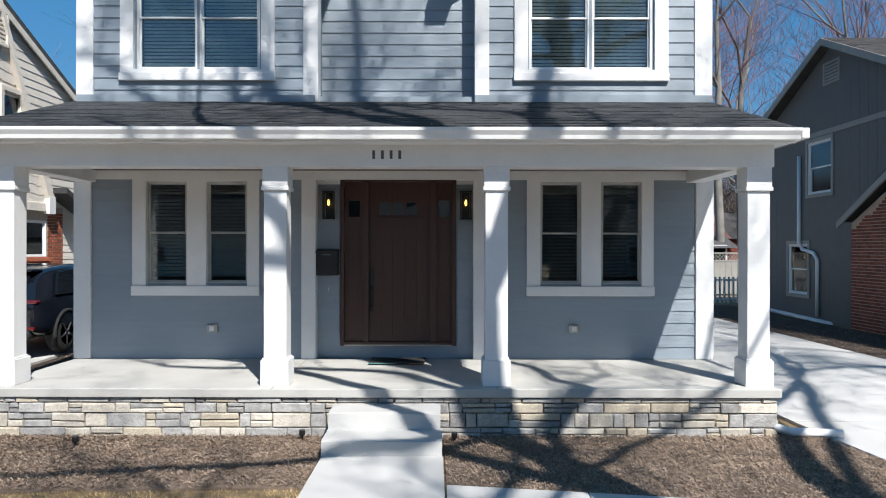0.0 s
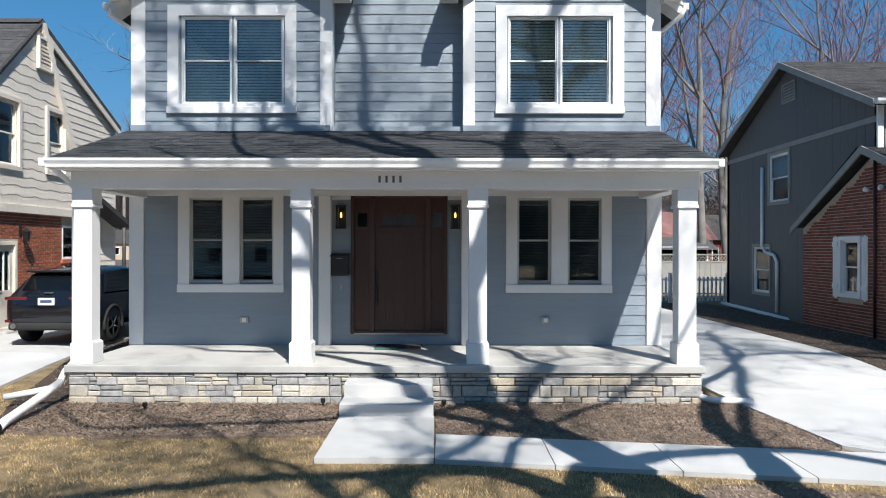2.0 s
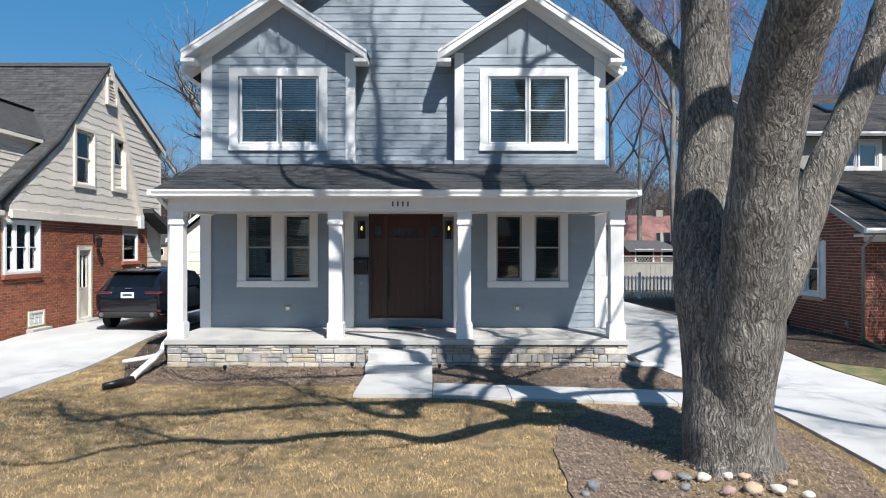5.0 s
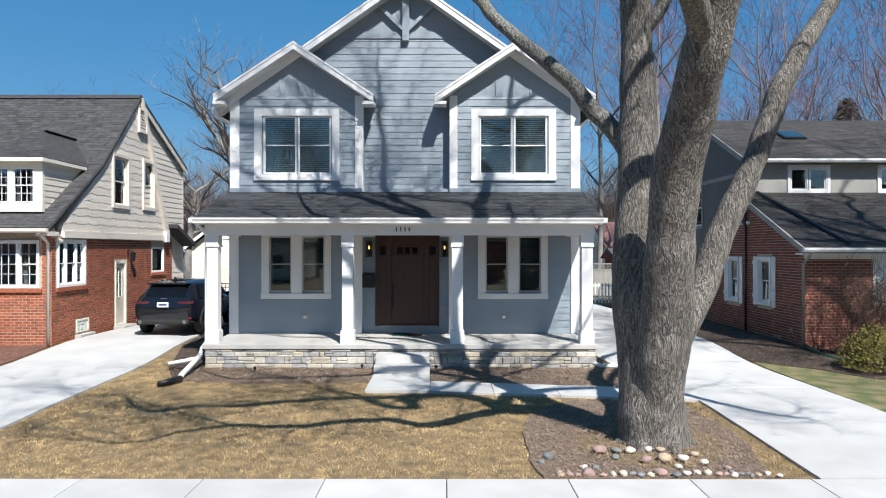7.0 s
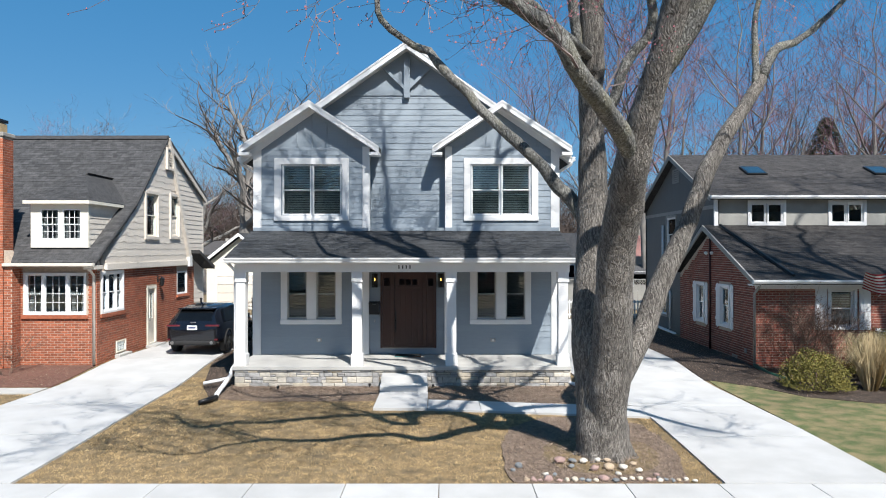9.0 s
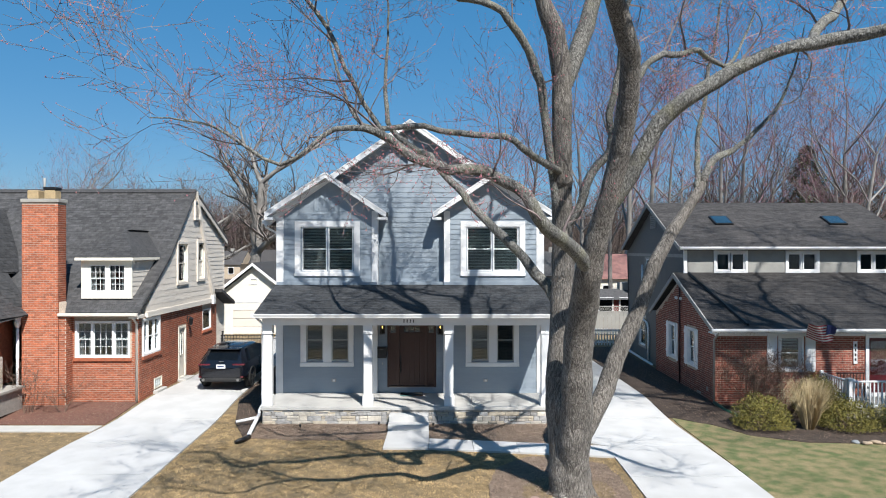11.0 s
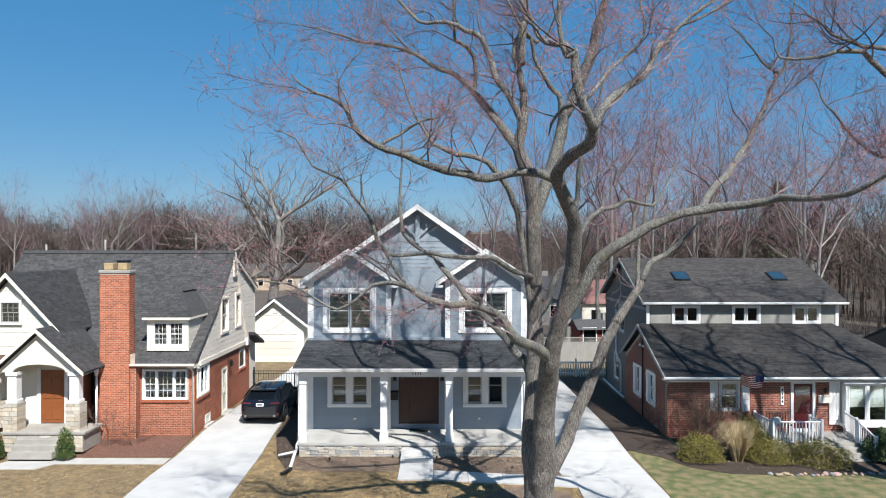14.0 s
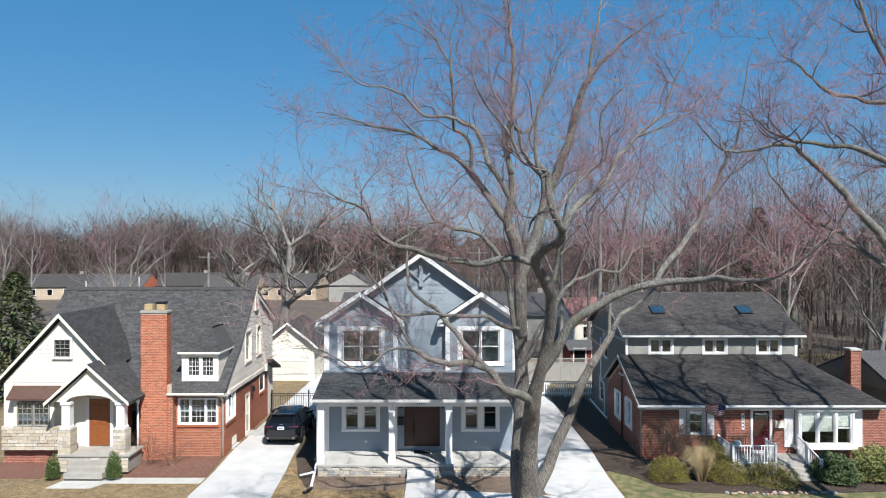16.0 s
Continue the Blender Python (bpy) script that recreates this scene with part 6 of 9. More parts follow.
# chimney
ch = thing("chimney", 0, 0, 0, "tall red brick chimney with a concrete cap and two pots", "chimney")
part("core", box(-13.575, -12.315, -0.175, 0.36, 0.2, 7.42), BRICK_MORTAR, ch)
bricks(ch, "y", -0.175, -13.59, -12.30, 0.25, 7.40, [], BRICK, seed=51)
bricks(ch, "x", -12.315, -0.18, 0.36, 0.25, 7.40, [], BRICK, out=1, seed=52)
bricks(ch, "x", -13.575, -0.18, 0.36, 0.25, 7.40, [], BRICK, out=-1, seed=53)
part("cap", box(-13.62, -12.27, -0.22, 0.41, 7.42, 7.55, 0.02), STEPCON, ch)
for x in (-13.25, -12.65):
    part("pot", box(x - 0.2, x + 0.2, -0.1, 0.3, 7.55, 7.86, 0.03), mat("clay_pot", (0.42, 0.31, 0.17), None, 6, 0.8) if x < -13 else bpy.data.materials["clay_pot"], ch)
part("pot_hood", box(-12.87, -12.43, -0.12, 0.32, 7.88, 7.98, 0.02), BLACK, ch)
part("shoulder", prism([(-12.30, 0.2), (-12.30, 3.9), (-12.05, 3.45), (-12.05, 0.2)], 0.45, axis="y", at=-0.13), BRICK_MORTAR, ch)
bricks(ch, "y", -0.13, -12.30, -12.05, 0.25, 3.5, [], BRICK, seed=54)
bricks(ch, "x", -12.05, -0.13, 0.30, 0.25, 3.4, [], BRICK, out=1, seed=55)

part("vent_pipe", tube([(-16.5, 6.3, 7.9, 0.05), (-16.5, 6.3, 8.95, 0.05)], sides=10), GREYPANEL, left_house, smooth=True)
part("vent_pipe", tube([(-19.6, 6.3, 7.7, 0.05), (-19.6, 6.3, 8.7, 0.05)], sides=10), GREYPANEL, left_house, smooth=True)

# front cross gable, bay window, portico
part("cross_wall", prism([(-20.1, 0.2), (-15.0, 0.2), (-15.0, 4.7), (-17.3, 7.15), (-20.1, 4.1)], 0.2, axis="y", at=-0.45), CREAM, left_house)
part("cross_side", box(-15.2, -15.0, -0.25, 0.5, 0.2, 4.7), CREAM, left_house)
lap_boards(left_house, "y", -0.45, lambda z: (-20.1 if z < 4.1 else -20.1 + (z - 4.1) / 3.05 * 2.8, -15.0 if z < 4.7 else -15.0 - (z - 4.7) / 2.45 * 2.3), 0.9, 7.0, [(-19.4, -17.5, 1.9, 3.5), (-17.66, -16.8, 5.30, 6.22)], CREAM, expo=0.2)
# sheet on the solid wall, painted as dark as an unlit room
part("window_back", box(-17.62, -16.84, -0.462, -0.452, 5.33, 6.18), ROOM_SHADE, left_house)
sash_window(left_house, -17.62, -16.84, 5.33, 6.18, -0.55, grid=(3, 2), slim=0.022, frame_mat=GREYPANEL)
part("window_casing", frame_ring(-17.72, -16.74, 5.23, 6.28, 0.1, -0.57, -0.44), WHITE, left_house)
cr = raw("cross_roof", [(-20.5, -0.75, 4.0), (-17.3, -0.75, 7.45), (-14.95, -0.75, 4.9), (-20.5, 5.5, 4.0), (-17.3, 4.9, 7.45), (-14.95, 2.3, 4.9), (-20.5, -0.75, 3.86), (-17.3, -0.75, 7.28), (-14.95, -0.75, 4.76)],
         [(0, 1, 4, 3), (1, 2, 5, 4), (0, 6, 7, 1), (1, 7, 8, 2), (6, 3, 4, 7), (7, 4, 5, 8)], SHINGLE_GREY, left_house)
cl = math.hypot(2.35, 2.55)
shingles(cr, (-14.95, -0.75, 4.905), (0, 1, 0), (-2.35, 0, 2.55), cl, lambda t: (0.0, 3.05 + 2.6 * t / cl), SHINGLE_GREY, seed=61)
for a, b in (((-20.5, 4.0), (-17.3, 7.45)), ((-14.95, 4.9), (-17.3, 7.45))):
    part("rake_board", prism([a, b, (b[0], b[1] - 0.19), (a[0], a[1] - 0.16)], 0.05, axis="y", at=-0.79), CREAM, left_house)
bw = part("bay_window", box(-19.45, -17.5, -0.75, -0.45, 1.9, 3.4), CREAM, left_house)
for a, b in ((-19.25, -18.5), (-18.45, -17.7)):
    part("window_back", box(a, b, -0.762, -0.752, 2.08, 3.22), ROOM_SHADE, left_house)
    sash_window(left_house, a, b, 2.08, 3.22, -0.84, grid=(3, 2), slim=0.022, frame_mat=GREYPANEL)
part("awning_roof", prism([(-0.46, 3.95), (-1.05, 3.42), (-1.05, 3.34), (-0.46, 3.38)], 2.35, axis="x", at=-19.65), mat("bronze_metal_roof", (0.10, 0.055, 0.04), None, 6, 0.5, 0.05, 30), left_house)
bw2 = thing("stone_veneer", 0, 0, 0, "tan ledgestone veneer below the bay window", "stone wall")
rr_ = random.Random(77)
z_ = 0.9
while z_ < 2.05:
    h_ = rr_.uniform(0.1, 0.2)
    x_ = -20.0
    while x_ < -17.2:
        w2 = rr_.uniform(0.25, 0.6)
        part("stone", box(x_ + 0.008, min(x_ + w2, -17.1) - 0.008, -0.80 - rr_.uniform(0, .03), -0.46, z_ + 0.008, z_ + h_ - 0.008), STONES[1] if rr_.random() < 0.7 else STONES[2], bw2)
        x_ += w2
    z_ += h_
part("plinth", box(-20.05, -17.15, -0.52, -0.46, 0.2, 0.9), BRICK_MORTAR, bw2)
bricks(bw2, "y", -0.52, -20.05, -17.15, 0.2, 0.9, [], BRICK_DARK, seed=56)

pt = thing("entry_portico", 0, 0, 0, "white gabled entry portico with arched opening and stone piers", "portico")
pf = -1.75
arch = [(-17.05, 3.42), (-16.45, 3.42)] + [(-15.3 + 1.1 * math.cos(a), 3.42 + 0.32 * math.sin(a)) for a in np.linspace(math.pi, 0, 13)] + [(-14.15, 3.42), (-13.6, 3.42), (-15.3, 5.0)]
part("pediment", prism(arch, 0.25, axis="y", at=pf), CREAM, pt)
pr2 = raw("portico_roof", [(-17.3, pf - 0.25, 3.40), (-15.3, pf - 0.25, 5.22), (-13.35, pf - 0.25, 3.44), (-17.3, 0.3, 3.40), (-15.3, 1.4, 5.22), (-13.35, 0.2, 3.44), (-17.3, pf - 0.25, 3.28), (-15.3, pf - 0.25, 5.08), (-13.35, pf - 0.25, 3.32)],
          [(0, 1, 4, 3), (1, 2, 5, 4), (0, 6, 7, 1), (1, 7, 8, 2), (6, 3, 4, 7), (7, 4, 5, 8)], SHINGLE_GREY, pt)
pl = math.hypot(1.95, 1.78)
shingles(pr2, (-13.35, pf - 0.25, 3.445), (0, 1, 0), (-1.95, 0, 1.78), pl, lambda t: (0.0, 2.0 + 1.1 * t / pl), SHINGLE_GREY, seed=66)
for a, b in (((-17.3, 3.41), (-15.3, 5.23)), ((-13.35, 3.45), (-15.3, 5.23))):
    part("rake_board", prism([a, b, (b[0], b[1] - 0.16), (a[0], a[1] - 0.15)], 0.05, axis="y", at=pf - 0.29), CREAM, pt)
for x in (-16.4, -13.85):
    c = part("post", box(x - 0.19, x + 0.19, pf - 0.02, pf + 0.36, 2.15, 3.42, 0.01), WHITE, pt)
    part("post_cap", box(x - 0.24, x + 0.24, pf - 0.07, pf + 0.41, 3.28, 3.42, 0.01), WHITE, c)
    part("post_base", box(x - 0.23, x + 0.23, pf - 0.06, pf + 0.40, 2.15, 2.27, 0.01), WHITE, c)
    pier = part("pier", box(x - 0.26, x + 0.26, pf - 0.09, pf + 0.43, 0.9, 2.15), MORTAR, pt)
    zz = 0.95
    while zz < 2.1:
        hz = rr_.uniform(0.12, 0.2)
        for s0, s1 in ((-0.29, rr_.uniform(-0.1, 0.12)), (None, 0.29)):
            if s0 is None:
                s0 = keep_ + 0.01
            keep_ = s1
            part("stone", box(x + s0, x + s1, pf - 0.13, pf + 0.46, zz, min(2.15, zz + hz) - 0.012), rr_.choice(STONES[1:]), pier)
        zz += hz
part("portico_floor", box(-16.75, -13.3, -2.0, -0.46, 0.92, 1.02, 0.015), STEPCON, pt)
part("floor_base", box(-16.65, -13.4, -1.92, -0.46, 0.2, 0.92), MORTAR, pt)
for k_ in range(7):
    for j_ in range(4):
        part("stone", box(-16.66 + k_ * 0.466 + 0.1 * (j_ % 2) * (0 < k_ < 7), -16.66 + (k_ + 1) * 0.466 + 0.1 * (j_ % 2) * (k_ < 6) - 0.012, -1.95 - 0.008 * ((k_ * 3 + j_) % 3), -1.9, 0.22 + j_ * 0.175, 0.385 + j_ * 0.175, 0.006), STONES[1 + (k_ * 2 + j_) % 2], pt)
part("back_wall", box(-17.0, -14.2, -0.50, -0.456, 1.02, 3.7), CREAM, pt)
part("side_wall", box(-15.0, -14.2, -0.45, 0.3, 1.02, 3.5), BRICK, pt)
dd = part("entry_door", box(-15.9, -14.9, -0.56, -0.502, 1.06, 3.3, 0.01), mat("oiled_oak", (0.26, 0.085, 0.025), (0.19, 0.06, 0.02), 5, 0.4, 0.1, 50, stretch=(8, 8, 1)), pt, "oiled wooden entry door")
for a, b in ((-15.8, -15.44), (-15.36, -15.0)):
    for c, d in ((1.2, 2.0), (2.1, 3.0)):
        part("door_panel", box(a, b, -0.58, -0.56, c, d, 0.01), bpy.data.materials["oiled_oak"], dd)
part("door_casing", box(-16.06, -15.905, -0.58, -0.502, 1.02, 3.4, 0.005), WHITE, dd)
part("door_casing", box(-14.895, -14.74, -0.58, -0.502, 1.02, 3.4, 0.005), WHITE, dd)
for k in range(3):
    part("step", box(-15.95, -14.2, -2.0 - 0.26 * (k + 1), -2.0 - 0.26 * k, 0.15, 0.82 - 0.2 * k, 0.012), STEPCON, pt)
dsp = thing("downspout", -13.68, -0.27, 0.25, "white downspout with a conductor head beside the chimney", "downspout")
part("pipe", tube([(0, 0, 0.1, 0.05), (0, 0, 2.85, 0.05)], sides=10), WHITE, dsp, smooth=True)
part("conductor_head", lathe([(0.05, 2.75), (0.09, 2.85), (0.11, 2.98), (0.08, 3.0), (0.12, 3.1), (0.09, 3.25)], 12), WHITE, dsp, smooth=True)
outline_slab("garden_path", [(-14.3, -3.75), (-13.9, -3.1), (-9.65, -3.1), (-9.65, -2.4), (-14.1, -2.4), (-14.2, -2.79), (-15.95, -2.79), (-16.2, -3.75)], PORCHCON, 0.1, 0.02, "grey concrete garden path along a lawn", "path")

# ---- the brick and grey house ----
rh = thing("house", 0, 0, 0, "dark red brick house with grey sided upper floor and white shutters", "house")
BX = 10.95
RS = [(1.85, 2.75, 1.25, 2.72), (4.1, 5.0, 1.2, 2.70)]
RFH = [(13.28, 14.02, 1.5, 2.7), (16.40, 17.26, 0.62, 2.66), (18.56, 21.16, 1.0, 2.7)]
part("wall", wall_holes(BX, 23.0, 0.1, 2.95, RFH, "y", 0.0, 0.2), BRICK_MORTAR, rh)
bricks(rh, "y", 0.0, BX, 23.0, 0.2, 2.9, [(h[0] - 0.06, h[1] + 0.06, h[2] - 0.06, h[3] + 0.3) for h in RFH], BRICK_DARK, seed=71)


def brick_top(u):
    return 2.83 + (u + 0.3) * 0.43 if u < 3.55 else 4.48 - (u - 3.55) * 0.52


part("wall", wall_holes(0.2, 6.8, 0.1, 2.95, RS, "x", BX, 0.2), BRICK_MORTAR, rh)
part("gable_wall", prism([(0.0, 2.95), (6.8, 2.95), (3.55, 4.60)], 0.2, axis="x", at=BX), BRICK_MORTAR, rh)
bricks(rh, "x", BX, 0.0, 6.8, 0.2, 4.5, [(h[0] - 0.05, h[1] + 0.05, h[2] - 0.1, h[3] + 0.05) for h in RS], BRICK_DARK, out=-1, seed=72, top=brick_top, single=300)
lowroof = raw("lower_roof", [(BX - 0.22, -0.5, 2.98), (22.8, -0.5, 2.98), (20.3, 3.95, 4.80), (BX - 0.22, 3.95, 4.80), (BX - 0.22, -0.5, 2.84), (22.8, -0.5, 2.84), (22.8, 8.0, 2.98), (20.3, 8, 4.80), (BX - 0.22, 7.0, 2.98), (BX + 0.4, 7.0, 2.98), (BX + 0.4, 3.95, 4.80)],
              [(0, 1, 2, 3), (0, 4, 5, 1), (1, 6, 7, 2), (3, 10, 9, 8)], SHINGLE_BROWN, rh)
s1 = math.hypot(4.45, 1.82)
shingles(lowroof, (BX - 0.22, -0.5, 2.985), (1, 0, 0), (0, 4.45, 1.82), s1, lambda t: (0.0, 22.8 - BX + 0.22 - 2.5 * t / s1), SHINGLE_BROWN, seed=73)
part("rake_board", prism([(-0.5, 2.98), (3.72, 4.80), (7.0, 2.98), (7.0, 2.82), (3.72, 4.62), (-0.5, 2.82)], 0.05, axis="x", at=BX - 0.27), GREYPANEL, rh)
part("soffit", box(BX - 0.22, 22.75, -0.48, 0.02, 2.80, 2.85), WHITE, rh)
part("eave_gutter", prism([(-0.5, 2.99), (-0.61, 2.99), (-0.61, 2.93), (-0.57, 2.87), (-0.5, 2.87)], 22.8 - BX + 0.3, axis="x", at=BX - 0.3), WHITE, rh)
part("frieze_board", box(BX, 22.9, -0.03, 0.0, 2.68, 2.82, 0.004), WHITE, rh)
part("downspout", tube([(BX - 0.05, -0.5, 2.88, 0.04), (BX - 0.06, -0.35, 2.72, 0.04), (BX - 0.04, -0.06, 2.55, 0.04), (BX - 0.04, -0.06, 0.3, 0.04)], sides=8), GREYPANEL, rh, smooth=True)
part("drain_boot", tube([(BX - 0.04, -0.06, 0.34, 0.06), (BX + 0.1, -0.6, 0.2, 0.06), (BX + 0.3, -1.3, 0.12, 0.07), (BX + 0.42, -1.75, 0.10, 0.075)], sides=10), mat("green_plastic", (0.01, 0.055, 0.035), None, 6, 0.4), rh, "green corrugated drain boot", smooth=True)
for h in RS:
    part("window_casing", turn_x(frame_ring(h[0], h[1], h[2], h[3], 0.09, -0.05, 0.04), BX, -1), WHITE, rh)
    sash_window(rh, h[0] + 0.08, h[1] - 0.08, h[2] + 0.08, h[3] - 0.08, BX + 0.02, plane="x", out=-1)
    for u in (h[0] - 0.16, h[1] + 0.16):
        bm = bmesh.new()
        for k in (-0.08, 0.0, 0.08):
            box(u + k - 0.036, u + k + 0.036, -0.035, -0.012, h[2] - 0.05 + abs(k) * 0.4, h[3] + 0.02 - abs(k) * 0.4, 0.004, bm)
        for zz in (h[2] + 0.2, h[3] - 0.25):
            box(u - 0.12, u + 0.12, -0.055, -0.035, zz, zz + 0.12, 0.004, bm)
        part("shutter", turn_x(bm, BX, -1), WHITE, rh)

# upper floor behind
UX = 11.25
SWH = [(8.2, 9.4, 3.85, 5.3), (9.4, 10.5, 1.0, 2.45)]
part("wall", wall_holes(3.95, 12.7, 0.1, 5.75, SWH, "x", UX, 0.16), GREYSIDE, rh)
part("gable_wall", prism([(3.95, 5.75), (12.5, 5.75), (8.2, 7.8)], 0.16, axis="x", at=UX), GREYSIDE, rh)
for k in range(24):
    y = 4.1 + k * 0.36
    top_ = 5.75 + max(0, min((y - 3.95), (12.5 - y)) * 0.47)
    if not any(h[0] - 0.05 < y < h[1] + 0.05 for h in SWH) and not 7.9 < y < 8.6:
        part("batten", box(UX - 0.004, UX, y - 0.006, y + 0.006, 0.4, top_, 0), GREYSIDE, rh)
part("wall_band", box(UX - 0.03, UX, 3.95, 12.7, 5.42, 5.56, 0.004), GREYPANEL, rh)
bm = frame_ring(7.8, 8.6, 6.75, 7.35, 0.06, -0.04, 0.0)
for k in range(5):
    box(7.86, 8.54, -0.03, 0.0, 6.84 + k * 0.09, 6.89 + k * 0.09, 0, bm)
part("gable_vent", turn_x(bm, UX, -1), GREYPANEL, rh)
for h in SWH:
    part("window_casing", turn_x(frame_ring(h[0] - 0.1, h[1] + 0.1, h[2] - 0.1, h[3] + 0.1, 0.1, -0.04, 0.0), UX, -1), GREYPANEL, rh)
    sash_window(rh, *h, UX, plane="x", out=-1)
bm = tube([(UX - 0.07, 9.8, 5.0, 0.05), (UX - 0.07, 9.8, 2.5, 0.05), (UX - 0.07, 9.6, 2.3, 0.05), (UX - 0.07, 9.0, 2.2, 0.05), (UX - 0.07, 8.8, 2.0, 0.05), (UX - 0.07, 8.8, 0.45, 0.05)], sides=10)
part("vent_pipe", bm, WHITE, rh, smooth=True)
part("drain_pipe", tube([(UX - 0.1, 12.9, 0.42, 0.06), (UX - 0.1, 8.1, 0.32, 0.06), (UX - 0.1, 7.9, 0.2, 0.06)], sides=10), WHITE, rh, smooth=True)
DWH = [(12.55, 13.75, 4.87, 5.62), (15.5, 16.7, 4.87, 5.62), (18.45, 19.65, 4.87, 5.62)]
part("wall", wall_holes(UX, 20.6, 4.6, 5.8, DWH, "y", 3.95, 0.16), GREYPANEL, rh)
for h in DWH:
    part("window_casing", frame_ring(h[0] - 0.1, h[1] + 0.1, h[2] - 0.08, h[3] + 0.1, 0.1, 3.91, 3.95), WHITE, rh)
    m_ = (h[0] + h[1]) / 2
    sash_window(rh, h[0], m_ - 0.02, h[2], h[3], 3.95, mode="fixed")
    sash_window(rh, m_ + 0.02, h[1], h[2], h[3], 3.95, mode="fixed")
for x in (UX, 20.5):
    part("corner_board", box(x - 0.05, x + 0.1, 3.9, 3.96, 4.7, 5.8, 0.004), WHITE, rh)
part("wall", box(20.44, 20.6, 4.1, 12.5, 3.0, 5.75), GREYSIDE, rh)
part("wall", box(UX, 20.6, 12.5, 12.7, 0.1, 5.75), GREYSIDE, rh)
uproof = part("upper_roof", prism([(3.6, 5.86), (8.2, 7.95), (12.8, 5.86), (12.8, 5.72), (8.2, 7.8), (3.6, 5.72)], 9.95, axis="x", at=10.95), SHINGLE_BROWN, rh)
s2 = math.hypot(4.6, 2.09)
shingles(uproof, (10.95, 3.6, 5.865), (1, 0, 0), (0, 4.6, 2.09), s2, lambda t: (0.0, 9.95), SHINGLE_BROWN, seed=75)
part("eave_gutter", prism([(3.6, 5.87), (3.49, 5.87), (3.49, 5.81), (3.53, 5.75), (3.6, 5.75)], 9.95, axis="x", at=10.95), WHITE, rh)
part("rake_board", prism([(3.6, 5.86), (8.2, 7.95), (12.8, 5.86), (12.8, 5.68), (8.2, 7.76), (3.6, 5.68)], 0.04, axis="x", at=10.91), GREYPANEL, rh)
SKYG = mat("skylight_glass", (0.02, 0.05, 0.08), None, 3, 0.05, fine=0.02)
for x in (13.6, 18.6):
    sk = part("skylight", box(-0.4, 0.4, -0.45, 0.45, 0.0, 0.07, 0.01), BLACK, rh, m=pose(x, 6.1, 7.02, 24.4, 0, 0))
    part("pane", box(-0.34, 0.34, -0.39, 0.39, 0.071, 0.078), SKYG, sk)
part("conduit", tube([(BX - 0.06, 3.5, 4.45, 0.035), (BX - 0.06, 3.5, 0.3, 0.035)], sides=8), mat("dark_red_conduit", (0.05, 0.012, 0.012), None, 5, 0.6), rh, smooth=True)
part("floodlight", lathe([(0.02, 0), (0.05, 0.03), (0.06, 0.12), (0.05, 0.13)], 10), WHITE, rh, m=pose(BX - 0.08, 3.3, 3.75, 60, -40, 0))
part("floodlight", lathe([(0.02, 0), (0.05, 0.03), (0.06, 0.12), (0.05, 0.13)], 10), WHITE, rh, m=pose(BX - 0.08, 3.7, 3.75, -60, -40, 0))
bm = turn_x(frame_ring(1.28, 1.66, 0.22, 0.44, 0.03, -0.03, 0.0), BX, -1)
for k in range(4):
    box(BX - 0.022, BX - 0.013, 1.31, 1.63, 0.262 + k * 0.04, 0.28 + k * 0.04, 0, bm)
part("foundation_vent", bm, GREYPANEL, rh)
part("outlet_cover", box(BX - 0.05, BX - 0.013, 0.55, 0.67, 0.62, 0.76, 0.006), GREYPANEL, rh)
part("valley_flashing", tube([(11.35, 3.7, 4.80, 0.05), (12.0, -0.3, 3.12, 0.05)], sides=6), BLACK, rh)

# front of that house
part("window_casing", frame_ring(13.2, 14.1, 1.42, 2.74, 0.09, -0.05, 0.0), WHITE, rh)
sash_window(rh, 13.28, 14.02, 1.5, 2.66, 0.02, slats=0.5)


def front_shutter(x, z0, z1, w=0.12):
    bm = bmesh.new()
    for k in (-w, 0.0, w):
        box(x + k - w * 0.47, x + k + w * 0.47, -0.05, -0.02, z0, z1, 0.004, bm)
    for zz in (z0 + 0.2, z1 - 0.32):
        box(x - w * 1.4, x + w * 1.4, -0.07, -0.05, zz, zz + 0.12, 0.004, bm)
    part("shutter", bm, WHITE, rh)


for x, a, b, w in ((12.98, 1.42, 2.72, 0.12), (14.34, 1.42, 2.72, 0.12), (18.20, 0.85, 2.7, 0.165), (21.54, 0.85, 2.7, 0.165)):
    front_shutter(x, a, b, w)
fd = part("front_door", frame_ring(16.30, 17.36, 0.55, 2.74, 0.12, -0.05, 0.05), WHITE, rh)
part("door_leaf", box(16.42, 17.24, 0.02, 0.07, 0.62, 2.62, 0.006), mat("dark_red_door", (0.085, 0.008, 0.012), (0.065, 0.007, 0.010), 4, 0.4, fine=0.05), fd, "dark red door")
g = part("storm_pane", box(16.50, 17.16, 0.005, 0.012, 1.3, 2.5), GLASS, fd)
g.visible_shadow = False
bay = part("bay_frame", frame_ring(18.50, 21.22, 0.95, 2.74, 0.1, -0.35, 0.0), WHITE, rh)
part("bay_roof", prism([(0.0, 2.86), (-0.45, 2.76), (-0.45, 2.70), (0.0, 2.74)], 2.96, axis="x", at=18.38), WHITE, bay)
part("bay_sill", box(18.38, 21.34, -0.45, 0.0, 0.82, 0.95, 0.01), WHITE, bay)
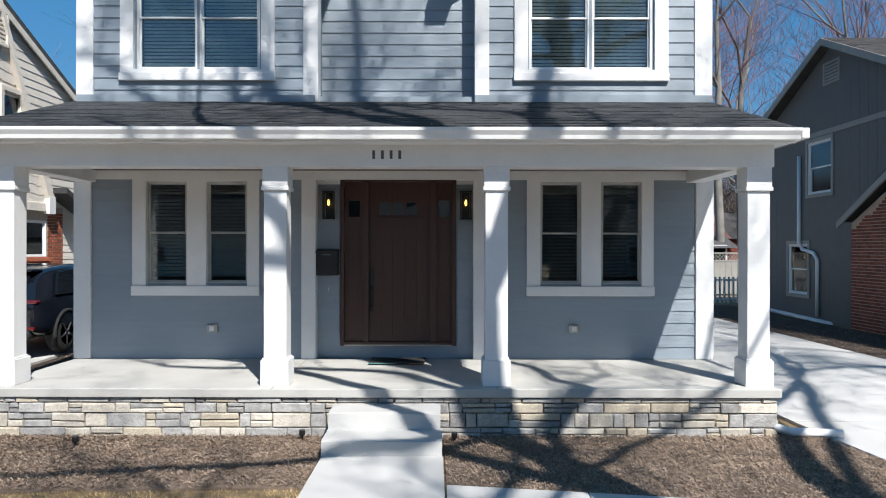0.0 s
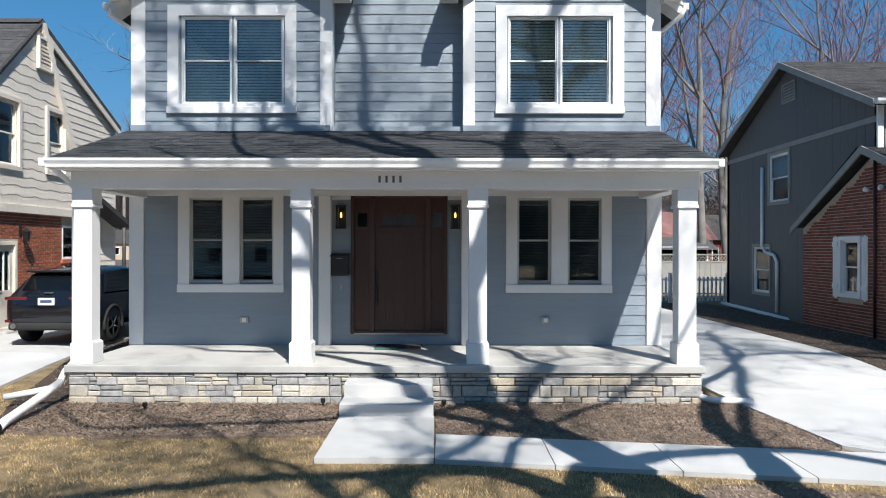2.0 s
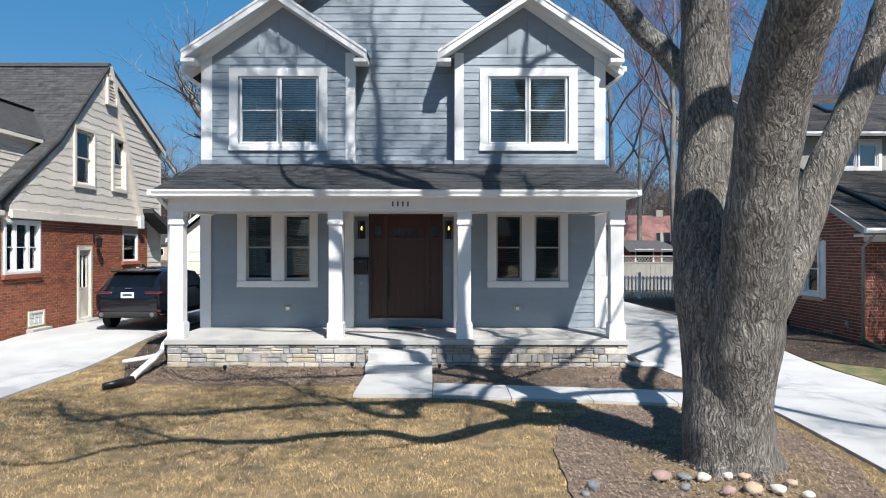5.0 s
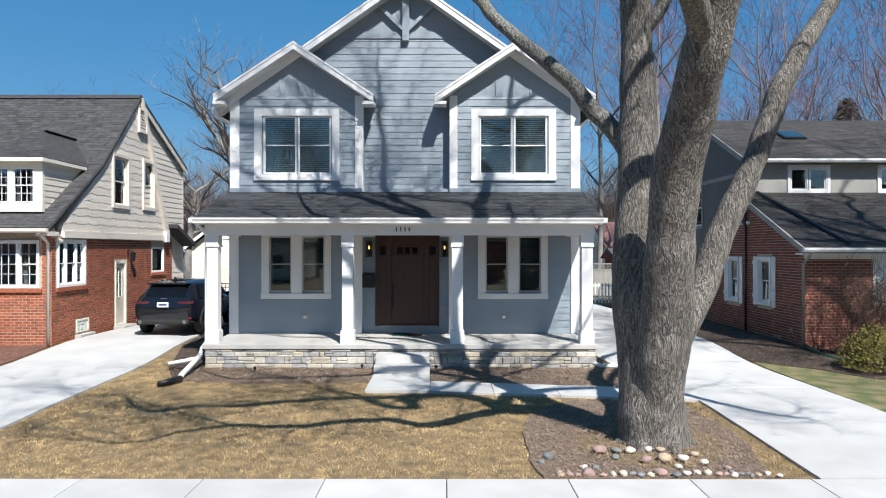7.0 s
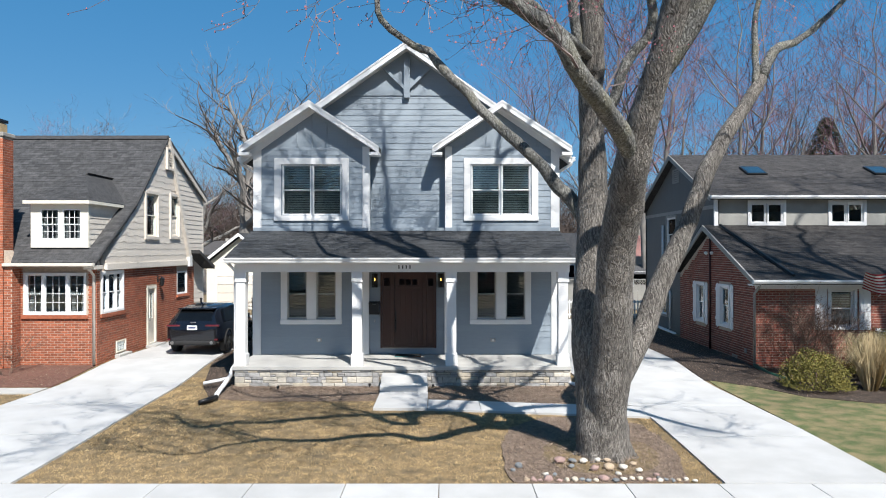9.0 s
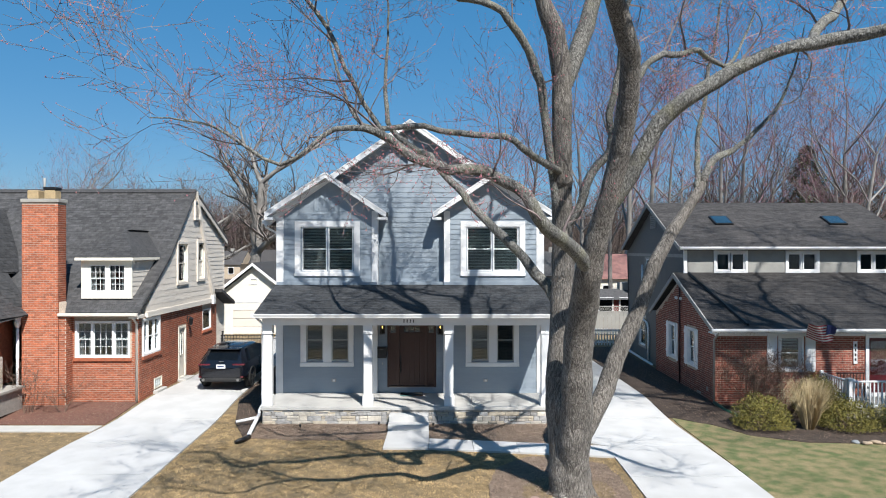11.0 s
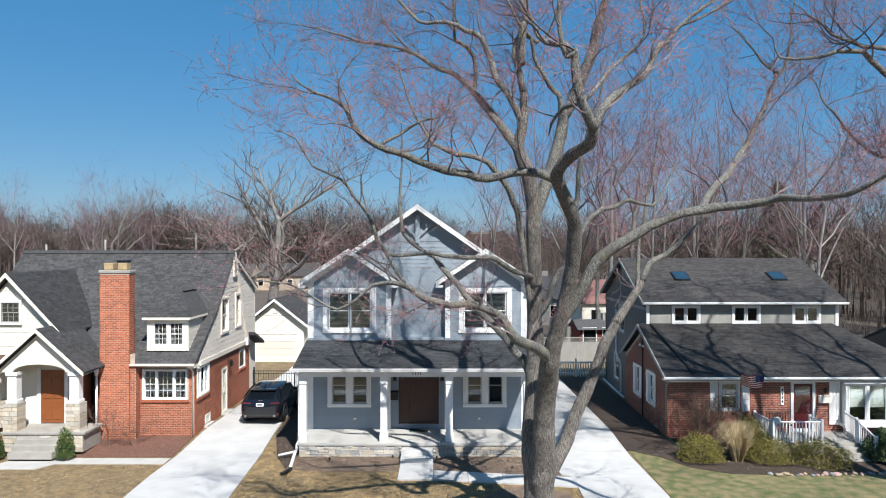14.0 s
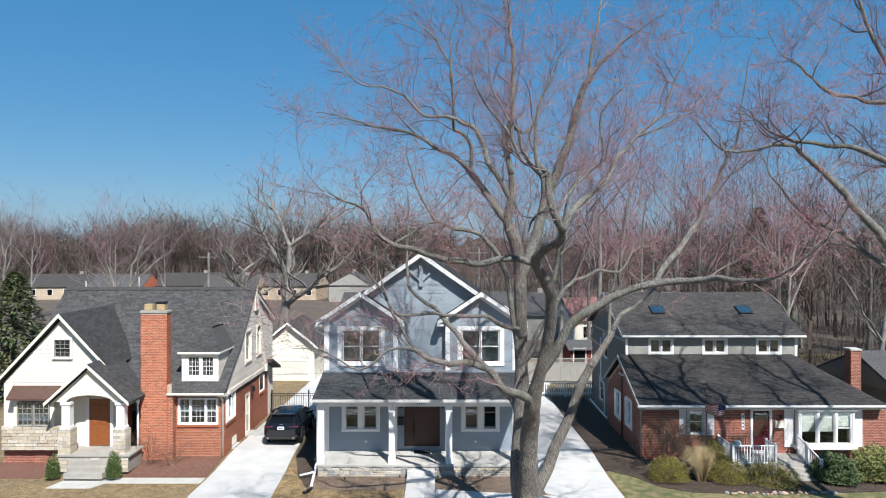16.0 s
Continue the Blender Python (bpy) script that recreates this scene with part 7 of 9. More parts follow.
for a, b in ((18.62, 19.42), (19.49, 20.30), (20.37, 21.10)):
    sash_window(rh, a, b, 1.05, 2.64, -0.33, mode="hung" if a > 20.33 else "fixed")
    part("shade", box(a + 0.03, b - 0.03, -0.215, -0.205, 1.65 if a < 20.33 else 1.9, 2.62), SHEER, bay)
# back and floor sheets with the rooms' shade painted in
part("bay_back", box(18.51, 21.21, 0.3, 0.32, 0.9, 2.8), ROOM_SHADE, bay)
part("bay_floor", box(18.51, 21.21, -0.2, 0.3, 0.96, 0.99), ROOM_SHADE, bay)
part("room_back", box(13.0, 14.3, 0.5, 0.52, 1.2, 2.8), ROOM_SHADE, rh)
for a in (19.46, 20.33):
    part("bay_mullion", box(a - 0.05, a + 0.05, -0.36, -0.2, 1.0, 2.7, 0.005), WHITE, bay)
pm = thing("mailbox", 17.72, -0.02, 1.98, "cream metal wall mailbox on red brick", "mailbox")
part("body", box(-0.24, 0.24, -0.14, 0, -0.18, 0.12, 0.015), CREAM, pm)
part("lid", box(-0.25, 0.25, -0.16, 0, 0.12, 0.16, 0.01), CREAM, pm)
pl_ = thing("wall_plaque", 15.93, -0.02, 2.1, "tall narrow white plaque on red brick", "plaque")
part("board", box(-0.07, 0.07, -0.03, 0, -0.4, 0.4, 0.006), WHITE, pl_)
for k in range(4):
    part("dark_bar", box(-0.03, 0.03, -0.035, -0.03, -0.3 + k * 0.17, -0.2 + k * 0.17), BLACK, pl_)
part("porch_lamp", lathe([(0.02, 2.2), (0.06, 2.25), (0.07, 2.4), (0.03, 2.45)], 10, x=17.75, y=-0.12), BLACK, rh)

# stoop with white railings
st = thing("stoop", 0, 0, 0, "grey painted stoop with white baluster railings", "stoop")
part("deck", box(14.6, 17.4, -1.85, 0.0, 0.1, 0.55, 0.01), STEPCON, st)
for k in range(3):
    part("step", box(16.85, 18.1, -1.85 - 0.32 * (k + 1), -1.85 - 0.32 * k, 0.05, 0.43 - 0.14 * k, 0.01), STEPCON, st)
part("deck", box(17.4, 18.6, -1.85, 0.0, 0.1, 0.55, 0.01), STEPCON, st)


def railing(a, b, z0, z1, drop=0.0):
    r = part("railing", tube([(a[0], a[1], z1, 0.035), (b[0], b[1], z1 - drop, 0.035)], sides=6), WHITE, st)
    part("bottom_rail", tube([(a[0], a[1], z0 + 0.08, 0.025), (b[0], b[1], z0 + 0.08 - drop, 0.025)], sides=6), WHITE, r)
    n = max(2, int(math.hypot(b[0] - a[0], b[1] - a[1]) / 0.13))
    for i in range(n + 1):
        t = i / n
        x, y = a[0] + (b[0] - a[0]) * t, a[1] + (b[1] - a[1]) * t
        w = 0.05 if i in (0, n) else 0.019
        part("post" if i in (0, n) else "baluster", box(x - w, x + w, y - w, y + w, z0 - drop * t - (0.1 if w > 0.03 else 0), z1 - drop * t + (0.08 if w > 0.03 else 0)), WHITE, r)


railing((14.7, -0.1), (14.7, -1.66), 0.52, 1.40)
railing((14.72, -1.79), (16.7, -1.79), 0.52, 1.40)
railing((16.74, -1.66), (16.72, -0.8), 0.52, 1.40)
railing((18.5, -0.3), (18.22, -1.6), 0.60, 1.45)
railing((18.2, -1.76), (18.3, -2.78), 0.52, 1.40, drop=0.4)
bn = thing("garden_bench", 15.6, -0.5, 0.55, "dark wrought-iron bench with a cushion on the stoop", "bench")
part("seat", box(-0.5, 0.5, -0.22, 0.2, 0.40, 0.44, 0.01), BLACK, bn)
bm = bmesh.new()
for k in range(9):
    box(-0.48 + k * 0.115, -0.46 + k * 0.115, 0.18, 0.2, 0.44, 0.85, 0, bm)
box(-0.5, 0.5, 0.17, 0.21, 0.85, 0.89, 0.006, bm)
part("backrest", bm, BLACK, bn)
for x in (-0.47, 0.47):
    for y in (-0.2, 0.18):
        part("leg", box(x - 0.015, x + 0.015, y - 0.015, y + 0.015, 0, 0.4), BLACK, bn)
part("cushion", box(-0.3, 0.0, -0.15, 0.15, 0.44, 0.72, 0.05), BLIND, bn, "pale grey cushion")

fl = thing("flag", 14.75, -0.05, 2.45, "striped red and white flag with a blue corner on a pole", "flag")
part("pole", tube([(0, 0, 0, 0.014), (-0.14, -1.15, 0.68, 0.012)], sides=8), WHITE, fl)
FR, FW, FB = mat("flag_red", (0.28, 0.02, 0.03), None, 5, 0.8), mat("flag_white", (0.6, 0.58, 0.56), None, 5, 0.8), mat("flag_blue", (0.02, 0.03, 0.12), None, 5, 0.8)


def cloth(u, v):
    return (-0.14 + 0.06 * u - 0.92 * v + 0.03 * math.sin(6 * v), -1.16 + 0.30 * u + 0.06 * math.sin(7 * v + 2 * u), 0.66 - 0.56 * u + 0.16 * v + 0.05 * math.sin(6 * v + 2 * u))


for i in range(13):
    bm = bmesh.new()
    n = 10
    lo = [bm.verts.new(cloth(i / 13, k / n)) for k in range(n + 1)]
    hi = [bm.verts.new(cloth((i + 1) / 13, k / n)) for k in range(n + 1)]
    for k in range(n):
        bm.faces.new((lo[k], lo[k + 1], hi[k + 1], hi[k]))
    part("stripe", bm, FW if i % 2 else FR, fl)
bm = bmesh.new()
lo = [bm.verts.new(Vector(cloth(0.0, k / 10)) + Vector((0.012, -0.012, 0))) for k in range(5)]
hi = [bm.verts.new(Vector(cloth(0.54, k / 10)) + Vector((0.012, -0.012, 0))) for k in range(5)]
for k in range(4):
    bm.faces.new((lo[k], lo[k + 1], hi[k + 1], hi[k]))
part("canton", bm, FB, fl)

# ---- car on the driveway ----
def suv():
    car = thing("car", -7.2, 4.1, rise(-7.2, 4.0) + 0.03, "black compact SUV parked on a concrete driveway", "car")
    # stations from the rear (y = -2.25) to the front: y, floor, belt, roof, half width low, belt, roof
    S = [(-2.27, 0.52, 0.86, 0.88, 0.70, 0.72, 0.66), (-2.22, 0.40, 0.98, 1.02, 0.86, 0.86, 0.74), (-2.05, 0.34, 1.04, 1.22, 0.93, 0.92, 0.70), (-1.75, 0.30, 1.06, 1.52, 0.955, 0.945, 0.64),
         (-1.35, 0.28, 1.06, 1.62, 0.96, 0.95, 0.63), (-0.4, 0.26, 1.04, 1.66, 0.955, 0.945, 0.64), (0.4, 0.26, 1.02, 1.62, 0.955, 0.94, 0.62), (0.95, 0.26, 1.00, 1.36, 0.955, 0.93, 0.66),
         (1.3, 0.27, 0.99, 1.06, 0.955, 0.92, 0.74), (1.8, 0.28, 0.94, 0.96, 0.94, 0.89, 0.70), (2.12, 0.32, 0.82, 0.84, 0.88, 0.82, 0.62), (2.26, 0.42, 0.66, 0.68, 0.72, 0.66, 0.5)]
    bm = bmesh.new()
    rings = []
    for y, zb, zl, zr, wl, wb, wr in S:
        half = [(wl * 0.85, zb), (wl, zb + 0.10), (wl * 1.0, (zb + zl) / 2), (wb, zl - 0.03), (wb - 0.03, zl), (wr + (wb - wr) * 0.35, zl + (zr - zl) * 0.6), (wr, zr - 0.04), (wr * 0.85, zr)]
        pts = half + [(-x, z) for x, z in reversed(half)]
        rings.append([bm.verts.new((x, y, z)) for x, z in pts])
    n = len(rings[0])
    for r0, r1 in zip(rings, rings[1:]):
        for k in range(n):
            bm.faces.new((r0[k], r0[(k + 1) % n], r1[(k + 1) % n], r1[k]))
    bm.faces.new(rings[0][::-1]), bm.faces.new(rings[-1])
    bmesh.ops.recalc_face_normals(bm, faces=bm.faces)
    body = part("body", bm, CARPAINT, car, smooth=True)
    sub = body.modifiers.new("round", "SUBSURF")
    sub.levels = sub.render_levels = 2
    # rear glass, side glass, lamps, plate, bumper, exhausts, spoiler
    q = lambda *p: raw_face(p)

    def raw_face(ps):
        b = bmesh.new()
        b.faces.new([b.verts.new(p) for p in ps])
        ex = bmesh.ops.extrude_face_region(b, geom=b.faces[:])
        for v in ex["geom"]:
            if isinstance(v, bmesh.types.BMVert):
                v.co.y += 0.03
        bmesh.ops.recalc_face_normals(b, faces=b.faces)
        return b
    part("rear_glass", raw_face([(-0.60, -2.10, 1.16), (0.60, -2.10, 1.16), (0.54, -1.82, 1.48), (-0.54, -1.82, 1.48)]), CARGLASS, car)
    for s in (-1, 1):
        b = bmesh.new()
        b.faces.new([b.verts.new(p) for p in ((s * 0.955, -1.7, 1.10), (s * 0.955, 0.85, 1.08), (s * 0.80, 0.45, 1.48), (s * 0.74, -0.4, 1.57), (s * 0.75, -1.3, 1.50))])
        ex = bmesh.ops.extrude_face_region(b, geom=b.faces[:])
        for v in ex["geom"]:
            if isinstance(v, bmesh.types.BMVert):
                v.co.x -= s * 0.04
        bmesh.ops.recalc_face_normals(b, faces=b.faces)
        part("side_glass", b, CARGLASS, car)
        part("tail_lamp", box(min(s * 0.42, s * 0.89), max(s * 0.42, s * 0.89), -2.235, -2.08, 0.955, 1.03, 0.03), TAIL, car, "red tail lamp", smooth=True)
        part("reflector", box(min(s * 0.74, s * 0.86), max(s * 0.74, s * 0.86), -2.27, -2.2, 0.50, 0.56, 0.015), TAIL, car)
        part("exhaust", lathe([(0.045, 0.0), (0.055, 0.01), (0.055, 0.12)], 14), NICKEL, car, m=pose(s * 0.66, -2.20, 0.43, 90))
        part("mirror", box(min(s * 0.93, s * 1.08), max(s * 0.93, s * 1.08), 0.75, 0.88, 1.02, 1.16, 0.03), CARPAINT, car, smooth=True)
    part("spoiler", box(-0.62, 0.62, -1.92, -1.55, 1.52, 1.57, 0.02), CARPAINT, car, smooth=True)
    pl = part("licence_plate", box(-0.17, 0.17, -2.275, -2.25, 0.86, 1.01, 0.006), WHITE, car, "white licence plate")
    part("plate_bar", box(-0.12, 0.12, -2.28, -2.276, 0.91, 0.97), mat("plate_blue", (0.05, 0.07, 0.16), None, 5, 0.5), pl)
    part("rear_bumper", box(-0.78, 0.78, -2.30, -2.0, 0.34, 0.50, 0.05), TYRE, car, smooth=True)
    part("badge", box(-0.09, 0.09, -2.20, -2.15, 1.10, 1.12, 0.006), NICKEL, car)
    part("antenna", prism([(-1.35, 1.64), (-1.15, 1.64), (-1.33, 1.73)], 0.04, axis="x", at=-0.02), CARPAINT, car)
    for s in (-1, 1):
        for y in (-1.35, 1.4):
            w = part("wheel", lathe([(0.22, -0.11), (0.33, -0.115), (0.355, -0.09), (0.36, 0.0), (0.355, 0.09), (0.33, 0.115), (0.22, 0.11)], 32), TYRE, car, smooth=True, m=pose(s * 0.84, y, 0.36, 0, 90, 0))
            b = bmesh.new()
            for k in range(5):
                a = 2 * math.pi * k / 5
                tube([(0.05 * math.cos(a), 0.05 * math.sin(a), s * 0.10, 0.03), (0.23 * math.cos(a), 0.23 * math.sin(a), s * 0.10, 0.022)], b, 6)
            lathe([(0.06, s * 0.08), (0.06, s * 0.12)] if s > 0 else [(0.06, -0.12), (0.06, -0.08)], 12, b)
            lathe([(0.235, s * 0.06 - 0.02), (0.24, s * 0.06 + 0.05)], 28, b)
            part("rim", b, NICKEL, w)
            part("wheel_arch", tube([(s * 0.95, y + 0.41 * math.cos(a), 0.38 + 0.41 * math.sin(a), 0.035) for a in np.linspace(-0.25, math.pi + 0.25, 22)], sides=8), TYRE, car, smooth=True)


suv()

# ---- fences and garage ----
fence = thing("metal_fence", 0, 9.3, 0.33, "black metal picket fence between two houses", "fence")
for i in range(34):
    x = -9.55 + i * 0.145
    part("picket", box(x - 0.009, x + 0.009, -0.009, 0.009, 0.05, 1.25), BLACK, fence)
for z in (0.15, 1.05, 1.2):
    part("rail", box(-9.6, -4.7, -0.014, 0.014, z, z + 0.03), BLACK, fence)
for x in (-9.5, -7.2, -4.8):
    p_ = part("post", box(x - 0.035, x + 0.035, -0.035, 0.035, -0.05, 1.4, 0.004), BLACK, fence)
    part("post_cap", box(x - 0.05, x + 0.05, -0.05, 0.05, 1.4, 1.44, 0.008), BLACK, p_)
wf = thing("picket_fence", 0, 14.2, 0.32, "white picket fence at the end of the driveway", "fence")
for i in range(42):
    x = 5.2 + i * 0.16
    part("picket", box(x - 0.035, x + 0.035, -0.012, 0.012, 0.08, 1.0), WHITE, wf)
for z in (0.2, 0.85):
    part("rail", box(5.1, 11.9, 0.012, 0.05, z, z + 0.08), WHITE, wf)
for x in (5.1, 7.4, 9.7, 11.9):
    part("post", box(x - 0.06, x + 0.06, 0.0, 0.12, -0.05, 1.15, 0.006), WHITE, wf)
lf = thing("lattice_fence", 0, 19.5, 0.32, "pale board fence with a lattice top", "fence")
for i in range(40):
    x = 4.0 + i * 0.25
    part("board", box(x + 0.005, x + 0.245, -0.012, 0.012, 0.05, 1.45), GREYPANEL, lf)
bm = bmesh.new()
for i in range(70):
    x = 4.0 + i * 0.15
    tube([(x, 0, 1.5, 0.012), (x + 0.25, 0, 1.78, 0.012)], bm, 4)
    tube([(x + 0.25, 0.01, 1.5, 0.012), (x, 0.01, 1.78, 0.012)], bm, 4)
part("lattice", bm, GREYPANEL, lf)
for z in (1.45, 1.78):
    part("rail", box(4.0, 14.0, -0.03, 0.03, z, z + 0.06), GREYPANEL, lf)

ga = thing("garage", -10.9, 20.0, 0.3, "cream sided garage with a panelled door and grey roof", "garage")
part("wall", prism([(-2.0, 0), (2.05, 0), (2.05, 2.75), (0, 4.35), (-2.0, 2.75)], 6.0, axis="y", at=0.0), CREAM, ga)
for i in range(4):
    part("door_panel", box(-1.35, 1.6, -0.05, 0.0, 0.02 + i * 0.5, 0.5 + i * 0.5, 0.015), SHAKE, ga)
part("door_frame", frame_ring(-1.45, 1.7, -0.1, 2.14, 0.1, -0.06, 0.0), WHITE, ga)
for s in (-1, 1):
    part("roof", prism([(s * 0.0, 4.62), (s * 2.4, 2.72), (s * 2.4, 2.60), (0, 4.48)], 6.7, axis="y", at=-0.35), SHINGLE_GREY, ga)
    part("rake_board", prism([(0, 4.60), (s * 2.4, 2.70), (s * 2.4, 2.50), (0, 4.40)], 0.04, axis="y", at=-0.39), WHITE, ga)
part("gable_vent", frame_ring(-0.25, 0.25, 3.2, 3.6, 0.06, -0.04, 0.0), WHITE, ga)


# ---- planting beds ----
def bed(name, outline, lift, label):
    return outline_slab(name, outline, REDMULCH if "reddish" in label else DARKMULCH if "dark mulch" in label else MULCH, 0.05, lift, label, "mulch bed", step=0.5)


BEDS = [[(-4.75, -3.75), (-3.2, -4.05), (-0.43, -3.95), (-0.43, -2.1), (-4.7, -2.1)], [(0.90, -3.93), (5.57, -4.70), (5.5, -3.4), (5.3, -2.1), (4.85, -1.9), (0.86, -2.1)],
        [(-6.22, 0.9), (-5.5, -2.0), (-4.75, -3.7), (-4.62, 0.0), (-4.62, 9.0), (-6.6, 9.0)],
        [(2.45, -9.9), (5.4, -9.9), (5.75, -8.2), (5.6, -6.4), (4.6, -5.75), (3.6, -5.75), (2.75, -6.6), (2.35, -8.0)],
        [(-13.6, -2.2), (-9.68, -2.2), (-9.68, 0.3), (-13.6, 0.3)], [(-20.3, -2.4), (-17.2, -2.4), (-17.2, -0.5), (-20.3, -0.5)],
        [(8.62, 14.0), (8.70, 2.0), (8.82, -1.4), (10.0, -2.2), (10.7, -3.5), (12.0, -4.25), (14.0, -4.4), (19.5, -4.2), (24.0, -3.6), (24.0, 0.0), (10.95, 0.0), (10.95, 14.0)]]
LABELS = ["brown wood mulch bed along the porch base", "brown wood mulch bed along the porch base", "dark mulch strip beside the blue-grey house", "brown mulch ring round the maple trunk", "reddish mulch bed below the brick wall", "reddish mulch bed below the bay window", "dark mulch bed beside the brick house"]


def ragged(outline, amount=0.07, step=0.22):
    """The outline with the uneven edge that raked mulch has against grass."""
    pts = []
    for (ax, ay), (bx, by) in zip(outline, outline[1:] + outline[:1]):
        n = max(1, int(math.hypot(bx - ax, by - ay) / step))
        for k in range(n):
            x, y = ax + (bx - ax) * k / n, ay + (by - ay) * k / n
            v = noise.noise_vector(Vector((x * 1.7, y * 1.7, 4.0))) + noise.noise_vector(Vector((x * 5.0, y * 5.0, 9.0))) * 0.5
            pts.append((x + v.x * amount, y + v.y * amount))
    return pts


BEDS[0] = ragged(BEDS[0][:4] + BEDS[0][4:], 0.05)
BEDS[3] = ragged(BEDS[3], 0.09)
BEDS[6] = ragged(BEDS[6], 0.08)
for o, l in zip(BEDS, LABELS):
    bed("mulch_bed", o, 0.012, l)


def inside(poly, x, y):
    c = False
    for (ax, ay), (bx, by) in zip(poly, poly[1:] + poly[:1]):
        if (ay > y) != (by > y) and x < (bx - ax) * (y - ay) / (by - ay) + ax:
            c = not c
    return c


def chips():
    rr = random.Random(3)
    vs, fs = [], []
    for poly, density in zip(BEDS, (2300, 2300, 350, 1300, 200, 90, 120)):
        x0, x1, y0, y1 = min(p[0] for p in poly), max(p[0] for p in poly), min(p[1] for p in poly), max(p[1] for p in poly)
        for _ in range(int((x1 - x0) * (y1 - y0) * density)):
            x, y = rr.uniform(x0, x1), rr.uniform(y0, y1)
            if not inside(poly, x, y):
                continue
            a = rr.uniform(0, math.pi)
            l, w, t = rr.uniform(0.005, 0.018), rr.uniform(0.0016, 0.0045), rr.uniform(-0.008, 0.012)
            c, s = math.cos(a), math.sin(a)
            z = rise(x, y) + 0.016 + rr.uniform(0, 0.02)
            n = len(vs)
            vs += [(x - c * l - s * w, y - s * l + c * w, z - t), (x - c * l + s * w, y - s * l - c * w, z - t + 0.006), (x + c * l + s * w, y + s * l - c * w, z + t + 0.006), (x + c * l - s * w, y + s * l + c * w, z + t)]
            fs.append((n, n + 1, n + 2, n + 3))
    return tagged(raw("mulch_chips", vs, fs, CHIP), "loose brown wood chips on the mulch beds", "mulch", kind="stuff")


chips()

# lawns: blades over the ground sheet
GREEN_LAWN = [(8.95, -9.95), (60, -9.95), (60, -3.0), (24.0, -3.6), (19.5, -4.25), (14.0, -4.45), (12.0, -4.3), (10.7, -3.55), (10.0, -2.25), (8.95, -1.45)]
outline_slab("lawn_patch", GREEN_LAWN, GREENLAWN, 0.03, 0.004, "greening lawn with straw patches before the brick house", "lawn", step=1.0)


def blades():
    rr = random.Random(4)
    def sow(name, x0, x1, y0, y1, count, keep, material, label, tall=0.042):
        vs, fs = [], []
        for _ in range(count):
            x, y = rr.uniform(x0, x1), rr.uniform(y0, y1)
            if not keep(x, y) or noise.noise(Vector((x * 2.3, y * 2.3, 1.0))) + 0.6 * noise.noise(Vector((x * 7.0, y * 7.0, 5.0))) < rr.uniform(-0.75, 0.25):
                continue
            a, l = rr.uniform(0, 6.283), rr.uniform(0.5, 1.0) * tall
            b = rr.uniform(0, 6.283)
            lean = rr.uniform(0.2, 1.2) * l
            w = 0.0034
            z = rise(x, y) - 0.016
            n = len(vs)
            vs += [(x + w * math.cos(b), y + w * math.sin(b), z), (x - w * math.cos(b), y - w * math.sin(b), z), (x + lean * math.cos(a), y + lean * math.sin(a), z + l)]
            fs.append((n, n + 1, n + 2))
        tagged(raw(name, vs, fs, material), label, "grass", kind="stuff")
    off = lambda x, y: not any(inside(b, x, y) for b in BEDS) and not (-0.45 < x < 0.92 and y > -5.0) and not (x > 0.88 and y > -5.0 - (x - 0.895) * 0.155) and x > -5.99 - 0.042 * max(0, y + 6)
    sow("grass_blades", -7.4, 5.98, -9.98, -1.0, 330000, off, BLADE, "short straw-coloured dormant grass on the front lawn")
    sow("grass_blades", -22, -9.55, -9.98, -2.4, 80000, lambda x, y: not any(inside(b, x, y) for b in BEDS) and not (-16.3 < x and y > -3.8 and x < -13.9) and not (y > -3.1), BLADE, "short dormant grass beside the brick house")
    sow("grass_blades", 8.97, 24, -9.98, -3.2, 150000, lambda x, y: inside(GREEN_LAWN, x, y), GREENBLADE, "short greening grass before the dark brick house")
    sow("grass_blades", -30, 30, -15.4, -11.56, 30000, lambda x, y: True, BLADE, "short dormant grass on the street verge")


blades()


